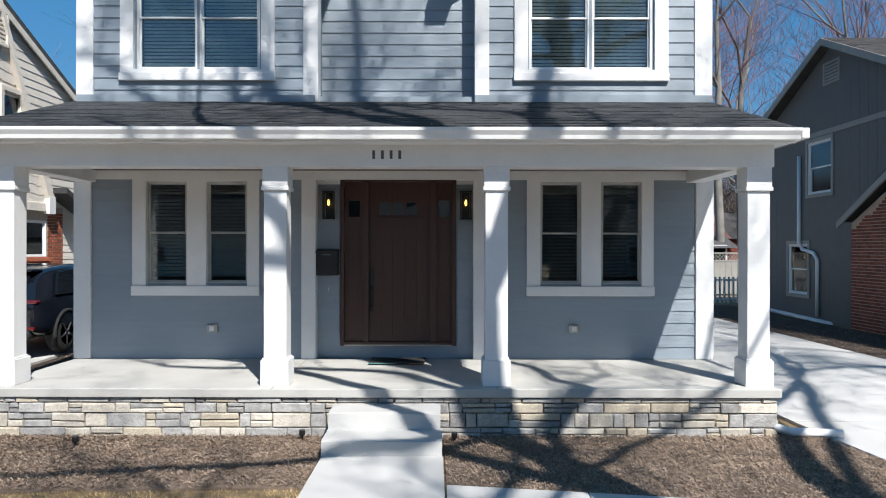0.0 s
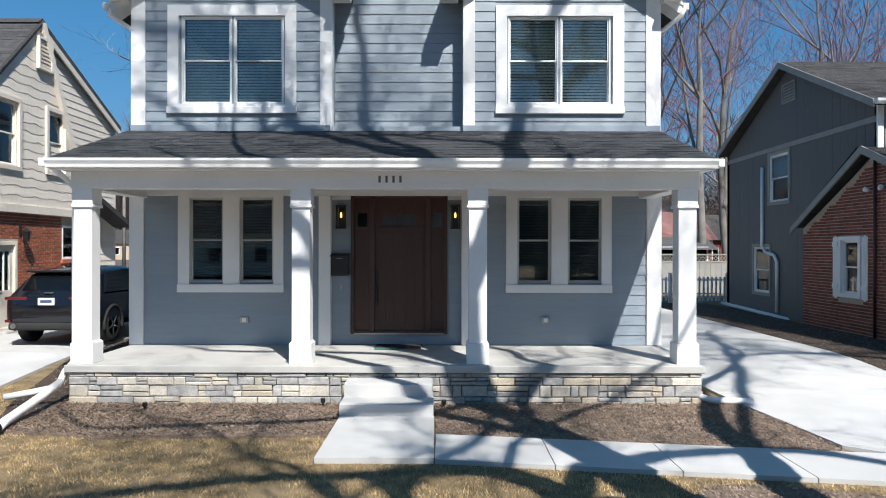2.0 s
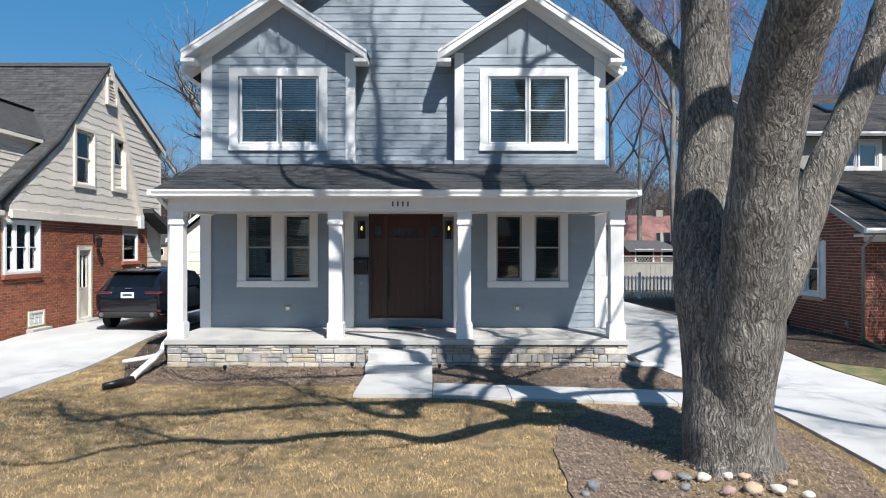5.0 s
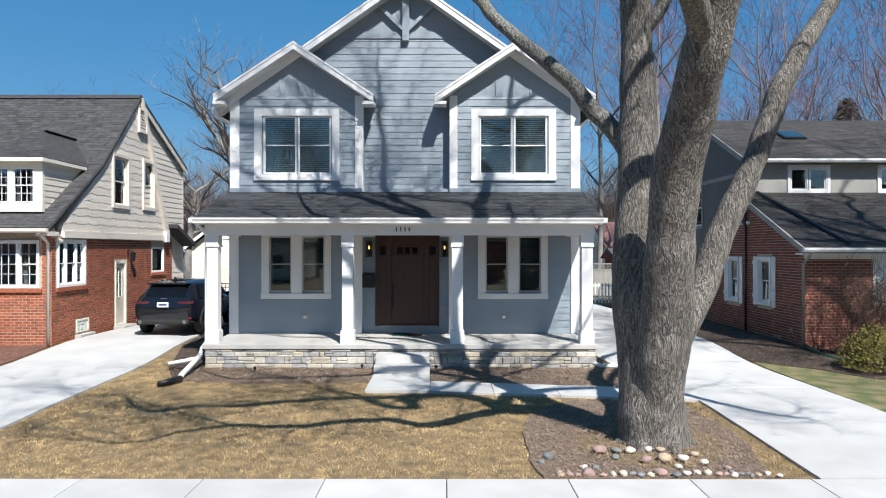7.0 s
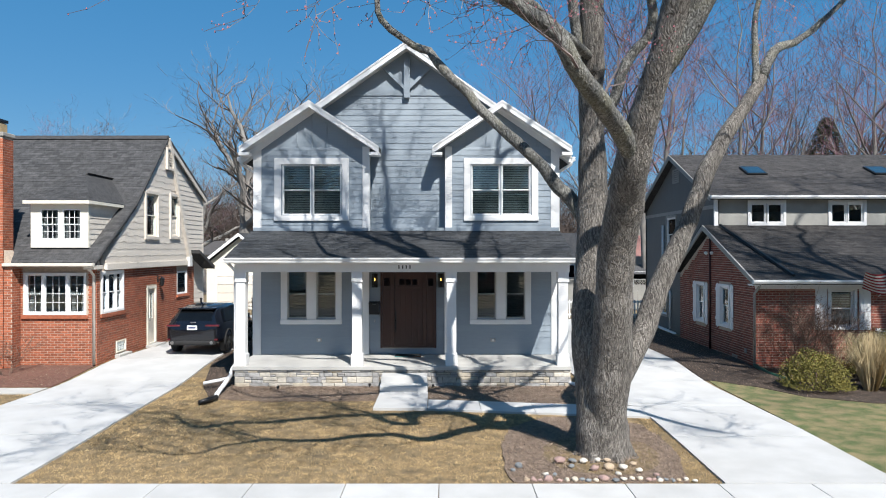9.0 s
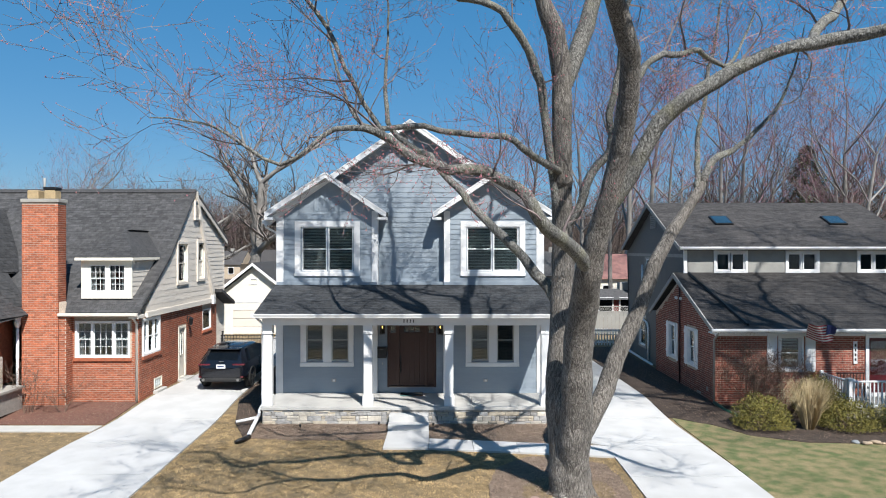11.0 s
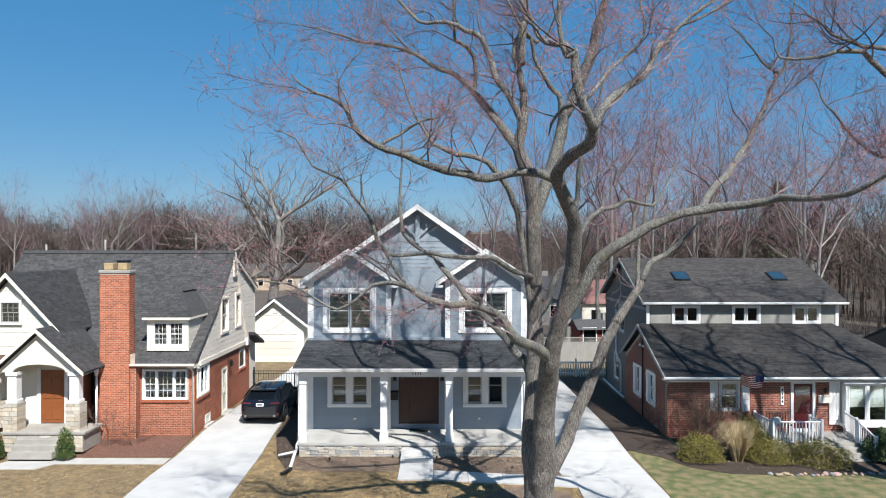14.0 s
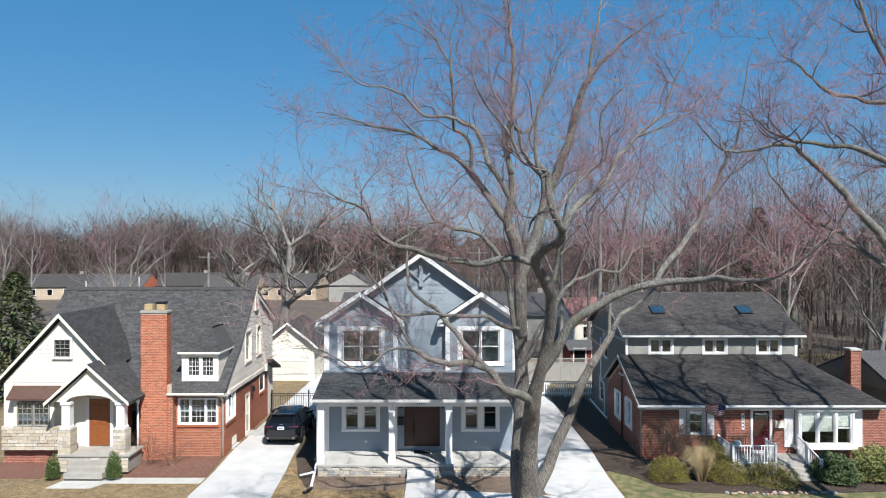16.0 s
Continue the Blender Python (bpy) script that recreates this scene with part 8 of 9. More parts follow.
def stone_edge():
    """Loose rocks round the tree and along the neighbour's bed."""
    rr = random.Random(9)
    shapes = []
    for k in range(15):
        bm = bmesh.new()
        bmesh.ops.create_icosphere(bm, subdivisions=2, radius=1)
        facets = [Vector((rr.gauss(0, 1), rr.gauss(0, 1), rr.gauss(0, 1))).normalized() for _ in range(7)]
        for v in bm.verts:
            d = noise.noise(v.co * 1.3 + Vector((k * 7, 0, 0)))
            v.co *= 1 + 0.35 * d
            for n in facets:
                over = v.co.dot(n) - 0.74
                if over > 0:
                    v.co -= n * over * 0.85
            v.co.z *= 0.75
        me = bpy.data.meshes.new("rock")
        bm.to_mesh(me)
        bm.free()
        me.polygons.foreach_set("use_smooth", [True] * len(me.polygons))
        me.materials.append(ROCKS[k % len(ROCKS)])
        shapes.append(me)
    spots = []
    x = 2.62
    while x < 5.5:      # the row along the sidewalk
        r = rr.uniform(.045, .092) if x < 4.4 else rr.uniform(.04, .062)
        spots.append((x + r, -9.86 + rr.uniform(-.03, .05), r))
        if x < 3.0 or rr.random() < 0.25:
            spots.append((x + r, -9.86 + r * 1.9, r * rr.uniform(.6, .9)))
        x += r * rr.uniform(1.9, 2.5)
    for x, y, r in ((2.62, -9.15, .10), (2.50, -9.35, .06), (3.40, -8.95, .11), (3.62, -9.0, .075), (3.80, -9.05, .085), (3.56, -9.22, .06), (4.06, -9.05, .07), (4.22, -9.05, .07), (4.45, -9.02, .08), (3.93, -9.38, .08), (4.18, -9.35, .105), (4.44, -9.36, .10), (4.66, -9.18, .065), (4.70, -9.45, .07), (4.30, -9.6, .06), (3.05, -9.55, .055), (3.20, -9.6, .06), (4.95, -9.62, .05)):
        spots.append((x, y, r))
    for i in range(26):
        t = i / 25
        spots.append((13.4 + 4.6 * t, -4.42 + rr.uniform(-.12, .12), rr.uniform(.06, .14)))
    for x, y, r in spots:
        o = new("rock", rr.choice(shapes if x < 10 else [m for k, m in enumerate(shapes) if k % 5 in (1, 2, 4)]))
        o.matrix_world = Matrix.LocRotScale((x, y, rise(x, y) + r * 0.35), Euler((0, 0, rr.uniform(0, 6.3))), (r * rr.uniform(.8, 1.3), r * rr.uniform(.8, 1.2), r * rr.uniform(.7, 1.1)))
        tagged(o, "rounded field stone edging a mulch bed", "rock", "edging rocks")


stone_edge()


# ---- shrubs ----
def shrub(x, y, r, h, material, label, leaf=0.05, count=8000, seed=1, twiggy=True, name="shrub"):
    rr = random.Random(seed)
    z0 = rise(x, y)
    th = thing(name, x, y, z0, label, "shrub")
    vs, fs = [], []
    for _ in range(count):
        a, u = rr.uniform(0, 6.283), rr.uniform(-0.15, 1)
        k = rr.uniform(0.25, 1.0) ** 0.5
        s = math.sqrt(max(0, 1 - max(0, u) ** 2))
        b = 1 + 0.22 * noise.noise(Vector((math.cos(a) * s * 2.2, math.sin(a) * s * 2.2, u * 2.2 + seed * 5)))
        px, py, pz = r * k * b * s * math.cos(a), r * k * b * s * math.sin(a), h * (0.12 + 0.88 * max(0, u) * k * b)
        d = Vector((rr.uniform(-1, 1), rr.uniform(-1, 1), rr.uniform(-.3, 1))).normalized() * leaf * rr.uniform(.6, 1.3)
        e = d.cross(Vector((rr.uniform(-1, 1), rr.uniform(-1, 1), rr.uniform(-1, 1)))).normalized() * leaf * 0.35
        n = len(vs)
        vs += [(px - e.x, py - e.y, pz - e.z), (px + e.x, py + e.y, pz + e.z), (px + d.x, py + d.y, pz + d.z)]
        fs.append((n, n + 1, n + 2))
    part_ = raw("foliage", vs, fs, material, th)
    part_["kind"] = "stuff"
    bm = bmesh.new()
    for k in range(7):
        a = k * 0.9 + rr.uniform(-.3, .3)
        tube([(0.03 * math.cos(a), 0.03 * math.sin(a), -0.02, 0.02), (r * 0.4 * math.cos(a), r * 0.4 * math.sin(a), h * 0.4, 0.013), (r * 0.7 * math.cos(a), r * 0.7 * math.sin(a), h * 0.75, 0.005)], bm, 5)
    part("stem", bm, DEADBUSH, th)
    return th


shrub(11.45, -2.6, 0.95, 1.1, SHRUB, "low yellow-green evergreen shrub in dark mulch", seed=1)
shrub(14.05, -2.75, 0.95, 1.05, SHRUB, "low yellow-green evergreen shrub in dark mulch", seed=2)
shrub(15.95, -3.1, 1.2, 1.0, SHRUB, "wide low evergreen shrub before a white railing", seed=3, count=6500)
shrub(13.95, -1.2, 0.8, 1.45, SHRUB, "rounded bright green evergreen shrub by the stoop", seed=4)
shrub(19.0, -2.7, 1.05, 1.25, SHRUB_DARK, "glossy dark green rhododendron below the bay window", leaf=0.1, seed=5)
shrub(20.9, -2.4, 1.15, 1.5, EUONYMUS, "yellow-green variegated evergreen shrub below the bay window", leaf=0.1, seed=6)
shrub(22.8, -2.4, 1.1, 1.4, SHRUB_DARK, "glossy dark green rhododendron at a house corner", leaf=0.1, seed=7)
shrub(-16.55, -2.55, 0.31, 1.12, HOLLY, "small upright evergreen beside the entry steps", seed=8, count=3200, leaf=0.06)
shrub(-13.75, -2.6, 0.34, 1.30, HOLLY, "small upright evergreen beside the entry steps", seed=9, count=3600, leaf=0.06)


def grass_clump(x, y, r, h, seed=1):
    rr = random.Random(seed)
    th = thing("ornamental_grass", x, y, rise(x, y), "tall clump of dry straw-coloured ornamental grass", "grass clump")
    vs, fs = [], []
    for _ in range(1300):
        a, k = rr.uniform(0, 6.283), rr.uniform(0, 1)
        hh = h * rr.uniform(.55, 1.05)
        bx, by = 0.16 * k * math.cos(a), 0.16 * k * math.sin(a)
        w = rr.uniform(.004, .009)
        droop = rr.uniform(0.15, 1.0)
        pts = [(bx, by, 0), (bx + r * .3 * k * math.cos(a), by + r * .3 * k * math.sin(a), hh * .6), (bx + r * .75 * k * math.cos(a), by + r * .75 * k * math.sin(a), hh), (bx + r * (.8 + .5 * droop) * k * math.cos(a), by + r * (.8 + .5 * droop) * k * math.sin(a), hh * (1 - 0.4 * droop * k))]
        n = len(vs)
        for i, p in enumerate(pts):
            ww = w * (1 - i / 3.4)
            vs += [(p[0] - ww * math.sin(a + 1), p[1] + ww * math.cos(a + 1), p[2]), (p[0] + ww * math.sin(a + 1), p[1] - ww * math.cos(a + 1), p[2])]
        for i in range(3):
            fs.append((n + 2 * i, n + 2 * i + 1, n + 2 * i + 3, n + 2 * i + 2))
    o = raw("blades", vs, fs, STRAW, th)
    o["kind"] = "stuff"


grass_clump(12.85, -2.75, 0.75, 1.55, 3)


def bare_shrub(x, y, r, h, seed=1, n=26, label="bare brown deciduous shrub against a brick wall"):
    rr = random.Random(seed)
    th = thing("bare_shrub", x, y, rise(x, y), label, "shrub")
    lines = []
    for _ in range(n):
        a = rr.uniform(0, 6.283)
        w = Vector((math.cos(a) * r, math.sin(a) * r, h * 1.1)).normalized()
        grown = []
        branch((0.12 * math.cos(a), 0.12 * math.sin(a), -0.02), w, h * rr.uniform(.65, 0.95), 0.013, rr, 1, grown, 0.03)
        part("stem", tube(grown[-1][1], sides=5), DEADBUSH, th)
        lines += [l for _, l in grown[:-1]]
        for p in grown[-1][1][2:]:
            branch(p[:3], w + Vector((rr.gauss(0, .6), rr.gauss(0, .6), 0.1)), rr.uniform(.3, .6), 0.006, rr, 1, grown, 0.03)
        lines += [l for _, l in grown[len(grown) // 2:]]
    vs, fs = [], []
    tube_fast(lines, 3, vs, fs)
    o = raw("branch_mass", vs, fs, DEADBUSH, th)
    o["kind"] = "stuff"


bare_shrub(11.9, -0.85, 0.75, 2.3, 1, 34)
bare_shrub(13.0, -0.9, 0.7, 2.0, 2, 22)
bare_shrub(-12.9, -0.95, 0.35, 1.5, 3, 7, "thin bare shrub in reddish mulch by a brick chimney")
bare_shrub(-11.8, -0.8, 0.3, 0.8, 4, 6, "thin bare shrub in reddish mulch by a brick wall")


# ---- background trees ----
def bare_tree_mesh(seed, h, r, spread, depth=4, crown=None, taper=0.5):
    """Meshes of a leafless tree: stem with main limbs, and crown of twigs."""
    rr = random.Random(seed)
    stem, twig = [], []

    fine = []

    def grow(p, d, length, rad, lev):
        n = 4 if lev < 3 else 3
        line = [(*p, rad)]
        q, w = Vector(p), Vector(d)
        for i in range(n):
            w = (w + Vector((rr.uniform(-1, 1), rr.uniform(-1, 1), rr.uniform(-.35, .7) if lev < 3 else rr.uniform(-.7, .6))) * (0.09 if lev == 0 else 0.30 if lev < 2 else 0.50)).normalized()
            q = q + w * length / n
            line.append((*q, max(0.008, rad * (1 - 0.55 * (i + 1) / n))))
            if lev < depth and (i >= 1 or lev > 0):
                for _ in range(2 if lev < 2 or rr.random() < 0.75 else 1):
                    side = Vector((rr.uniform(-1, 1), rr.uniform(-1, 1), rr.uniform(-.25, .5)))
                    v = (w * (0.9 if lev else 0.75) + side * spread).normalized()
                    grow(q, v, length * rr.uniform(.42, .66), rad * (1 - 0.5 * (i + 1) / n) * (taper + 0.1 if lev == 0 else taper), lev + 1)
        (stem if lev < 2 else twig if lev == 2 else fine).append(line)

    grow((0, 0, -0.1), (0, 0, 1), h * 0.52, r, 0)
    a, b, c, d = [], [], [], []
    tube_fast(stem, 7, a, b)
    tube_fast(twig, 3, c, d)
    for line in fine:
        e = Vector((rr.uniform(-1, 1), rr.uniform(-1, 1), 0)).normalized()
        m = len(c)
        for x, y, z, k in line:
            c.extend([(x - e.x * k, y - e.y * k, z), (x + e.x * k, y + e.y * k, z)])
        for i in range(len(line) - 1):
            d.append((m + 2 * i, m + 2 * i + 1, m + 2 * i + 3, m + 2 * i + 2))
    m1 = bpy.data.meshes.new("trunk")
    m1.from_pydata(a, [], b)
    m1.polygons.foreach_set("use_smooth", [True] * len(m1.polygons))
    m1.materials.append(FARBARK)
    m2 = bpy.data.meshes.new("crown")
    m2.from_pydata(c, [], d)
    m2.materials.append(crown or PALETWIG)
    return m1, m2


KINDS = [bare_tree_mesh(101, 20, 0.28, 1.0, taper=0.48), bare_tree_mesh(102, 23, 0.22, 0.92, crown=REDTWIG, taper=0.44), bare_tree_mesh(103, 19, 0.50, 1.0, taper=0.60), bare_tree_mesh(104, 25, 0.20, 0.86, crown=REDTWIG, taper=0.44)]


def back_tree(x, y, k, s, rz, label="tall bare deciduous tree with grey trunk and twiggy crown", z=None):
    t = thing("bare_tree", x, y, rise(x, y) if z is None else z, label, "tree", "bare trees behind the houses")
    t.rotation_euler = (0, 0, rz)
    t.scale = (s, s, s)
    for nm, me in zip(("trunk", "crown"), KINDS[k]):
        o = new(nm, me)
        o.parent = t
    return t


for x, y, k, s, rz in ((-13.6, 28.5, 2, 1.08, 0.4), (14.4, 23.5, 1, 1.10, 1.2), (11.5, 27.5, 3, 1.05, 0.2), (17.2, 27.0, 3, 1.12, 2.5), (20.5, 24.0, 1, 1.05, 4.0), (9.0, 33.0, 3, 1.0, 3.0), (24.5, 29.0, 1, 1.1, 5.1),
                        (28.5, 22.0, 1, 1.0, 0.9), (32.0, 30.0, 1, 1.0, 2.2), (36.5, 20.0, 0, 0.95, 1.1), (6.5, 40.0, 3, 0.9, 2.9), (-30.0, 34.0, 0, 0.85, 0.3), (41.0, 31.0, 3, 1.0, 3.9), (-40.0, 52.0, 1, 0.8, 1.9),
                        (30.0, 12.0, 0, 0.8, 0.2), (-3.0, 50.0, 2, 0.75, 4.4), (22.5, 40.0, 3, 1.05, 1.0), (34.0, 44.0, 1, 1.05, 0.5), (26.5, 16.0, 3, 0.85, 2.0), (38.5, 14.0, 2, 0.9, 0.8), (44.0, 22.0, 0, 1.0, 4.2), (29.5, 37.0, 0, 1.0, 0.1), (38.0, 38.0, 2, 1.0, 2.8), (47.0, 40.0, 1, 1.0, 1.8), (25.5, 46.0, 3, 0.95, 3.3), (16.0, 36.0, 1, 1.0, 5.5), (-58.0, 66.0, 1, 0.85, 0.3), (-48.0, 70.0, 3, 0.8, 1.3), (-39.0, 66.0, 1, 0.78, 2.6), (-31.0, 72.0, 3, 0.72, 4.0), (-66.0, 62.0, 3, 0.9, 5.0), (-62.0, 50.0, 1, 0.9, 0.9), (-22.0, 44.0, 2, 0.8, 1.5), (-50.0, 46.0, 0, 0.9, 2.0)):
    back_tree(x, y, k, s, rz)
def pine(x, y, h, r, seed, label):
    rr = random.Random(seed)
    th = thing("conifer", x, y, rise(x, y), label, "tree")
    part("trunk", tube([(0, 0, -0.1, 0.22), (0, 0, h * 0.6, 0.12), (0, 0, h * 0.97, 0.02)], sides=8), FARBARK, th, smooth=True)
    vs, fs = [], []
    for _ in range(9000):
        t = rr.random() ** 0.9
        z = h * (0.06 + 0.94 * t)
        a = rr.uniform(0, 6.283)
        rad = r * (1 - t) ** 0.6 * (0.45 + 0.55 * rr.random() ** 0.4) * (0.75 + 0.25 * math.sin(a * 5 + z * 3))
        p = Vector((rad * math.cos(a), rad * math.sin(a), z - 0.15 * rad))
        d = Vector((math.cos(a), math.sin(a), rr.uniform(-.5, .35))) * rr.uniform(.2, .42)
        e = Vector((-math.sin(a), math.cos(a), rr.uniform(-.3, .3))) * rr.uniform(.06, .14)
        n = len(vs)
        vs += [tuple(p - e), tuple(p + e), tuple(p + d)]
        fs.append((n, n + 1, n + 2))
    o = raw("needles", vs, fs, PINE, th)
    o["kind"] = "stuff"


pine(-27.9, 13.0, 8.7, 3.3, 1, "dark green conifer behind the brick house")
pine(-31.5, 13.5, 8.2, 3.4, 2, "dark green conifer behind the brick house")
pine(33.0, 36.0, 14.5, 4.0, 3, "tall dark pine among bare trees")


# the far woods: one mass of bare trees, thin ribbons for twigs
def woods():
    rr = random.Random(12)
    kinds = []
    for seed in range(201, 209):
        r2 = random.Random(seed)
        vs, fs = [], []

        def ribbon(p, q, k0, k1):
            e = Vector((r2.uniform(-1, 1), r2.uniform(-1, 1), 0)).normalized()
            m = len(vs)
            vs.extend([tuple(p - e * k0), tuple(p + e * k0), tuple(q + e * k1), tuple(q - e * k1)])
            fs.append((m, m + 1, m + 2, m + 3))

        h = r2.uniform(13, 18)
        lean = Vector((r2.uniform(-.06, .06), r2.uniform(-.06, .06), 1))
        for i in range(4):
            ribbon(lean * h * i * 0.16, lean * h * (i + 1) * 0.16, 0.17 - 0.03 * i, 0.14 - 0.03 * i)

        def spray(p, d, length, k, lev):
            """A crooked limb that forks into finer ones."""
            q = p
            for step in range(2):
                d = (d + Vector((r2.gauss(0, .28), r2.gauss(0, .28), r2.gauss(0.08, .2)))).normalized()
                n = q + d * length / 2
                ribbon(q, n, k * (1 - 0.3 * step), k * (0.7 - 0.3 * step))
                q = n
                if lev < 2:
                    for _ in range(4 if step else 3):
                        w = (d * 0.8 + Vector((r2.gauss(0, .6), r2.gauss(0, .6), r2.gauss(0.05, .45)))).normalized()
                        spray(q, w, length * r2.uniform(.5, .8), max(0.024, k * 0.45), lev + 1)

        for n in range(6):
            a = 2.4 * n + r2.uniform(-.5, .5)
            z = r2.uniform(.22, .64)
            spray(lean * h * z, Vector((math.cos(a), math.sin(a), r2.uniform(.4, 1.2))).normalized(), h * r2.uniform(.2, .30) * (1.25 - z * 0.5), 0.075 * (1.1 - z), 0)
        for _ in range(26):
            a, u = r2.uniform(0, 6.283), r2.uniform(0, 3.2)
            p = Vector((math.cos(a) * u, math.sin(a) * u, 0))
            ribbon(p, p + Vector((r2.uniform(-.9, .9), r2.uniform(-.9, .9), r2.uniform(.8, 2.4))), 0.025, 0.012)
        kinds.append((np.array(vs), np.array(fs)))
    V, Fc = [], []
    n = 0
    for i in range(1500):
        y = 116 + 70 * rr.random() ** 1.2
        half = 40 + y * 0.8
        x = rr.uniform(-half, half)
        if x > 2:
            y = 58 + (y - 116) * 1.8
        if i > 1380:
            x, y = rr.uniform(29, 76), rr.uniform(19, 58)
        v, f = rr.choice(kinds)
        s = rr.uniform(.75, 1.05) * (1 + 0.38 * noise.noise(Vector((x * 0.045, y * 0.02, 7.0)))) * (1.25 if x < 2 else 1.0)
        a = rr.uniform(0, 6.283)
        c, q = math.cos(a), math.sin(a)
        w = np.empty_like(v)
        w[:, 0] = x + s * (c * v[:, 0] - q * v[:, 1])
        w[:, 1] = y + s * (q * v[:, 0] + c * v[:, 1])
        w[:, 2] = 0.2 + s * v[:, 2]
        V.append(w)
        Fc.append(f + n)
        n += len(v)
    V, Fc = np.concatenate(V), np.concatenate(Fc)
    me = bpy.data.meshes.new("far_woods")
    me.vertices.add(len(V))
    me.vertices.foreach_set("co", V.ravel())
    me.loops.add(Fc.size)
    me.loops.foreach_set("vertex_index", Fc.ravel())
    me.polygons.add(len(Fc))
    me.polygons.foreach_set("loop_start", np.arange(0, Fc.size, 4))
    me.update(calc_edges=True)
    me.materials.append(FARTWIG)
    tagged(new("far_woods", me), "brown-purple band of bare far woods", "woods", kind="stuff")
    # a distant tree line closing the horizon
    xs = np.arange(-420, 421, 2.0)
    top = [11.5 + 3.0 * noise.noise(Vector((x * 0.03, 0, 0))) + 2.4 * noise.noise(Vector((x * 0.21, 3, 0))) + 2.6 * rr.random() for x in xs]
    vs = [(x, 215 + 0.0006 * x * x, z) for x, t in zip(xs, top) for z in (0.0, t)]
    fs = [(2 * i, 2 * i + 2, 2 * i + 3, 2 * i + 1) for i in range(len(xs) - 1)]
    tagged(raw("backdrop", vs, fs, mat("distant_wood", (0.105, 0.076, 0.062), (0.068, 0.054, 0.047), 0.25, 0.95, fine=0.25, bscale=1.2, stretch=(1, 1, 0.3))), "distant brown line of bare trees", "woods", kind="structure")


woods()


# ---- houses in the next street ----
def far_house(x, y, w, d, h, pitch, wall, roof_m, rz, label):
    f = thing("house", x, y, 0.25, label, "house", "houses in the next street", rz=rz)
    part("wall", box(-w / 2, w / 2, -d / 2, d / 2, 0, h), wall, f)
    zt = h + d / 2 * pitch
    part("roof", prism([(-d / 2 - 0.35, h - 0.1), (0, zt + 0.1), (d / 2 + 0.35, h - 0.1)], w + 0.5, axis="x", at=-w / 2 - 0.25), roof_m, f)
    for s in (-1, 1):
        xx = s * (w / 2 + 0.26)
        part("gable_wall", prism([(-d / 2, h - 0.08), (0, zt - 0.12), (d / 2, h - 0.08)], 0.03, axis="x", at=xx), wall, f)
    n = max(2, int(w / 3))
    for i in range(n):
        xx = -w / 2 + w * (i + 0.5) / n
        wn = part("window", frame_ring(xx - 0.55, xx + 0.55, 0.95, 2.25, 0.08, -d / 2 - 0.05, -d / 2), WHITE, f)
        part("pane", box(xx - 0.47, xx + 0.47, -d / 2 - 0.02, -d / 2 - 0.005, 1.03, 2.17), CARGLASS, wn)
    part("chimney", box(w * 0.2, w * 0.2 + 0.6, -0.2, 0.4, h, zt + 0.55), STEPCON, f)


RED_ROOF = mat("faded_red_shingle", (0.27, 0.135, 0.118), (0.21, 0.11, 0.098), 3, 0.9, 0.2, 60, fine=0.2)
RED_BARN = mat("red_board", (0.16, 0.022, 0.018), None, 3, 0.8, fine=0.15)
far_house(17.6, 42.0, 6.5, 5.5, 2.9, 0.75, CREAM, RED_ROOF, 8, "small house with a faded red roof")
far_house(13.0, 24.0, 3.0, 2.6, 2.2, 0.35, RED_BARN, SHINGLE_GREY, 4, "small red garden shed with grey roof")
far_house(10.5, 48.0, 9.0, 8.0, 3.0, 0.55, GREYPANEL, SHINGLE_GREY, -6, "pale grey house with a grey roof")
HOUSE_TAN = mat("tan_board", (0.46, 0.37, 0.27), (0.40, 0.32, 0.235), 2, 0.7, fine=0.06)
for x, y, w, h, wall, roof_m, rz, label in ((-78, 112, 13, 2.8, HOUSE_TAN, SHINGLE_BROWN, 6, "tan house with a brown roof among far trees"), (-64, 108, 11, 2.8, BRICK, SHINGLE_GREY, -4, "brick house with a grey roof among far trees"),
                                            (-52, 113, 12, 3.0, HOUSE_TAN, SHINGLE_BROWN, 8, "tan house with a brown roof among far trees"), (-41, 107, 10, 2.8, HOUSE_TAN, SHINGLE_BROWN, 0, "tan house with a weathered roof among far trees"),
                                            (-30, 111, 12, 3.0, HOUSE_TAN, SHINGLE_BROWN, -7, "tan house with a brown roof among far trees"), (-17, 106, 9, 3.4, GREYPANEL, SHINGLE_GREY, 90, "pale grey gabled house among far trees"), (-5, 107, 11, 3.4, CREAM, SHINGLE_GREY, 4, "cream house with a grey roof among far trees")):
    far_house(x, y, w, 8.5, h, 0.55, wall, roof_m, rz, label)
far_house(-6.5, 56.0, 10.0, 9.0, 2.4, 0.5, HOUSE_TAN, SHINGLE_GREY, -3, "tan house with a grey roof")
far_house(27.0, 52.0, 9.0, 8.0, 3.0, 0.55, BRICK_DARK, SHINGLE_BROWN, 4, "dark brick house among bare trees")
far_house(30.5, 7.0, 9.5, 8.5, 2.6, 0.38, GREYSIDE, SHINGLE_GREY, 0, "low brick house with a grey hipped roof")
nc = thing("chimney", 24.4, 5.2, 0.3, "red brick chimney with a pale cap behind a roof", "chimney")
part("flue", box(-0.28, 0.28, -0.28, 0.28, 0.0, 4.55), BRICK_MORTAR, nc)
bricks(nc, "y", -0.28, -0.29, 0.29, 2.0, 4.55, [], BRICK_DARK, seed=81)
bricks(nc, "x", -0.28, -0.29, 0.29, 2.0, 4.55, [], BRICK_DARK, out=-1, seed=82)
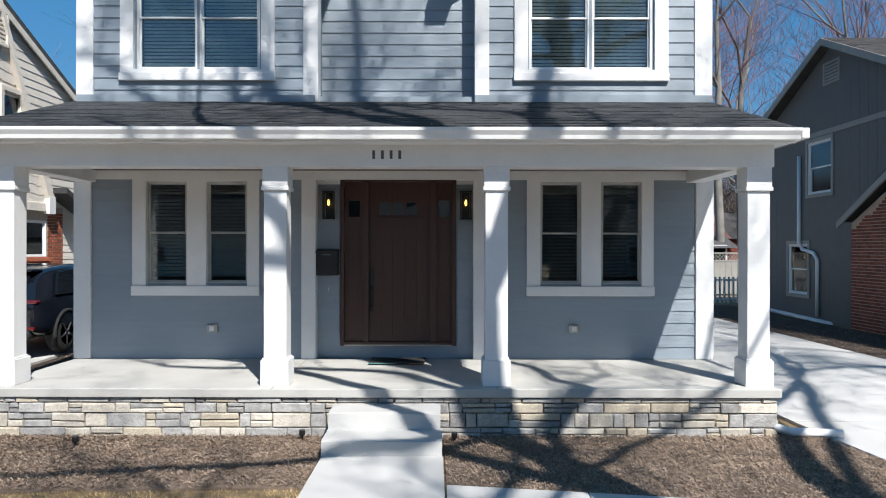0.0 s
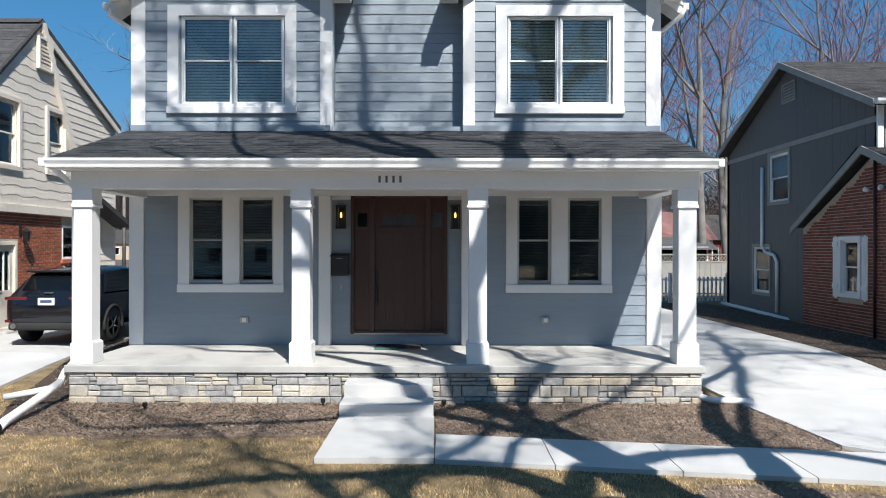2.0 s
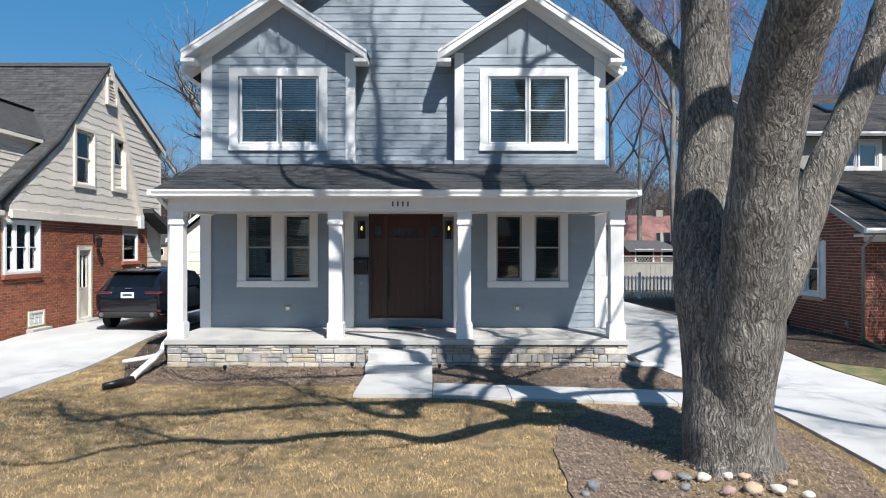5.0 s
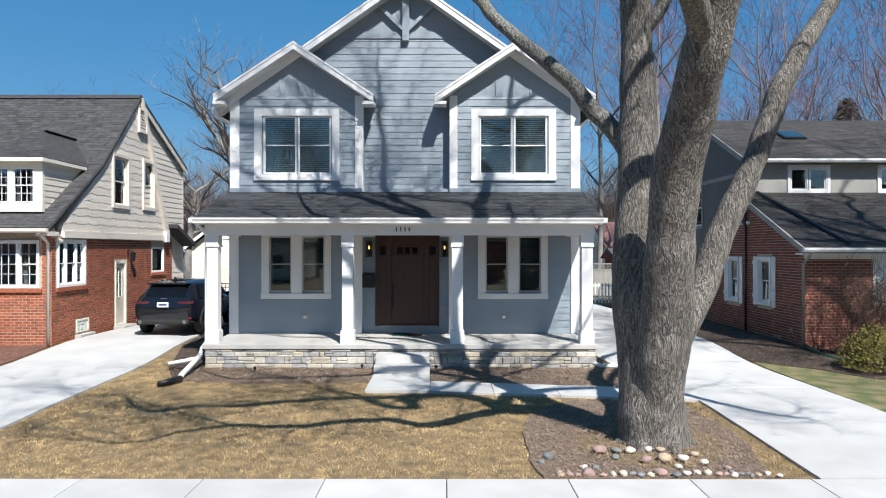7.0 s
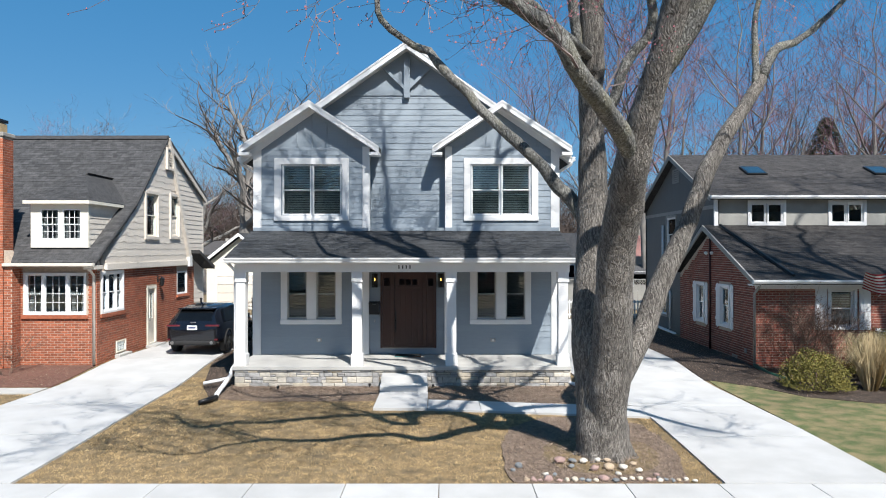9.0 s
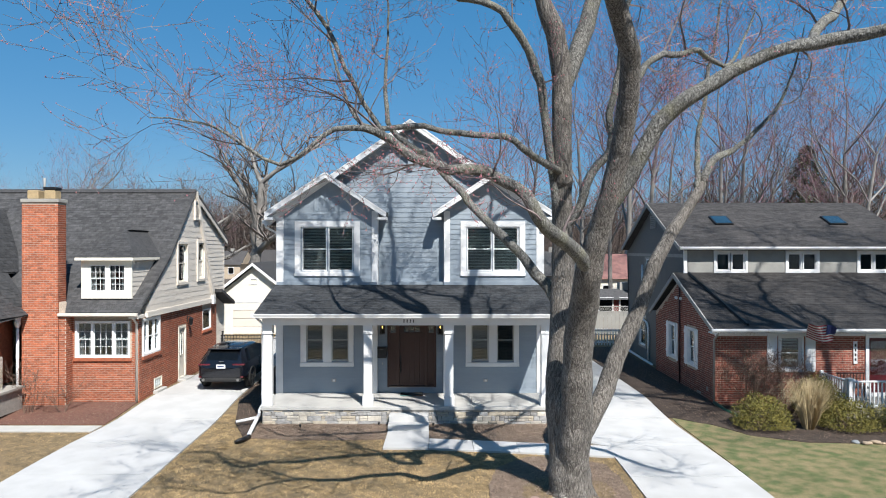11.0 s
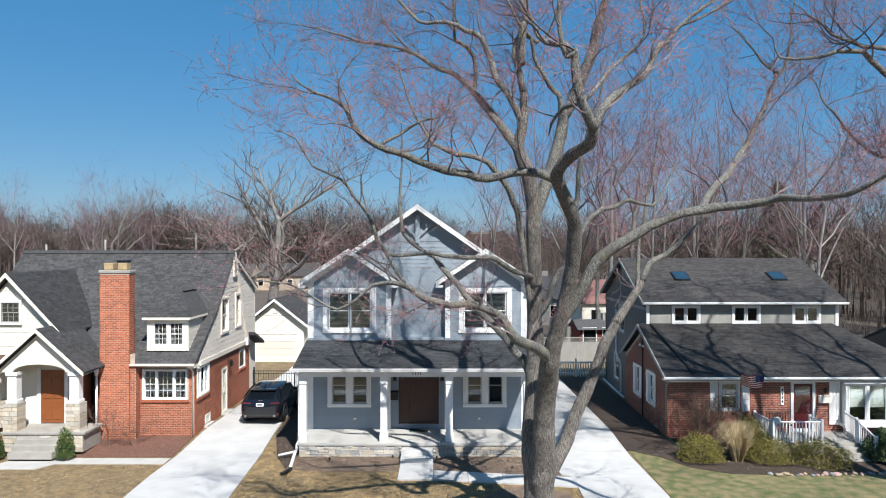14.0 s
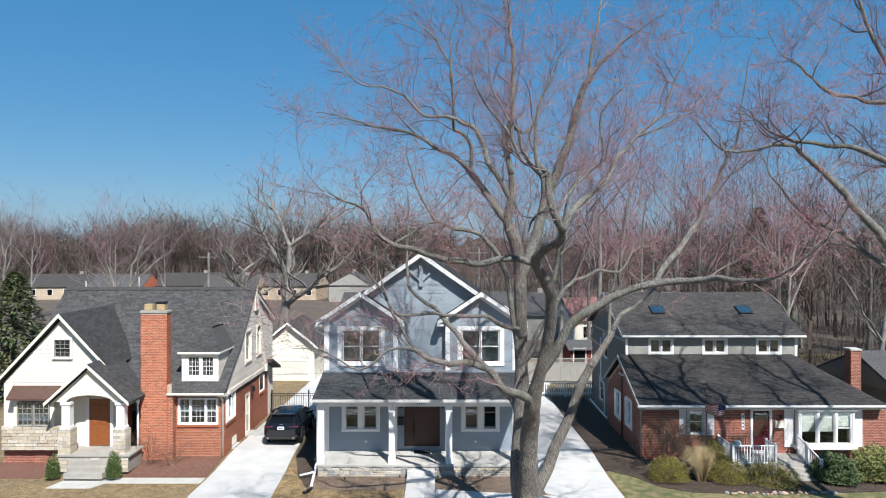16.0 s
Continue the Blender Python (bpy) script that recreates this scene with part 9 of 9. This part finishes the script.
part("cap", box(-0.34, 0.34, -0.34, 0.34, 4.55, 4.66, 0.02), PORCHCON, nc)
for x, y, h in ((-25.9, 46.0, 10.0), (5.2, 44.0, 10.5)):
    up = thing("utility_pole", x, y, 0.2, "weathered wooden utility pole with a cross arm", "utility pole")
    part("pole", tube([(0, 0, -0.2, 0.15), (0, 0, h, 0.11)], sides=8), FARBARK, up, smooth=True)
    part("cross_arm", box(-1.1, 1.1, -0.06, 0.06, h - 0.6, h - 0.46), FARBARK, up)

# across the street, behind the camera: unseen, added to cut light from the horizon
for x, m_, r_ in ((-34.0, BRICK, SHINGLE_GREY), (-17.0, CREAM, SHINGLE_BROWN), (1.0, BRICK_DARK, SHINGLE_GREY), (19.0, GREYPANEL, SHINGLE_BROWN), (36.0, BRICK, SHINGLE_GREY)):
    far_house(x, -46.0, 11.0, 8.0, 3.4, 0.65, m_, r_, 180, "unseen gabled house added across the street")
for x, y, k, s, rz in ((-30, -46, 0, 1.0, 1.0), (-12, -53, 2, 1.0, 2.0), (14, -53, 0, 1.0, 3.0), (33, -47, 2, 1.0, 0.5), (-16, -58, 1, 1.0, 0), (4, -60, 3, 1.0, 1), (22, -57, 1, 1.0, 2)):
    back_tree(x, y, k, s, rz, "unseen bare tree added across the road")
# unseen tree line, added to close the horizon behind the camera
xs = np.arange(-260, 261, 2.5)
vs = [(x, -95 + 0.001 * x * x, z) for x in xs for z in (-0.2, 14 + 3 * noise.noise(Vector((x * 0.05, 9, 0))) + 1.5 * noise.noise(Vector((x * 0.3, 5, 0))))]
tagged(raw("backdrop_south", vs, [(2 * i, 2 * i + 2, 2 * i + 3, 2 * i + 1) for i in range(len(xs) - 1)], bpy.data.materials["distant_wood"]), "distant brown line of bare trees", "woods", kind="structure")

# path lights in the mulch by the porch
for x, y in ((-3.24, -2.64), (-0.77, -2.35), (0.99, -2.45)):
    pl2 = thing("path_light", x, y, rise(x, y), "small black path light stub in brown mulch", "path light", "path lights by the porch")
    part("stake", lathe([(0.012, -0.02), (0.016, 0.06)], 10), BLACK, pl2)
    part("head", lathe([(0.0, 0.06), (0.032, 0.062), (0.036, 0.075), (0.034, 0.12), (0.03, 0.128), (0.0, 0.13)], 14), BLACK, pl2)

# ---- small pieces of walls and roofs ----
for make in LATER:
    make()
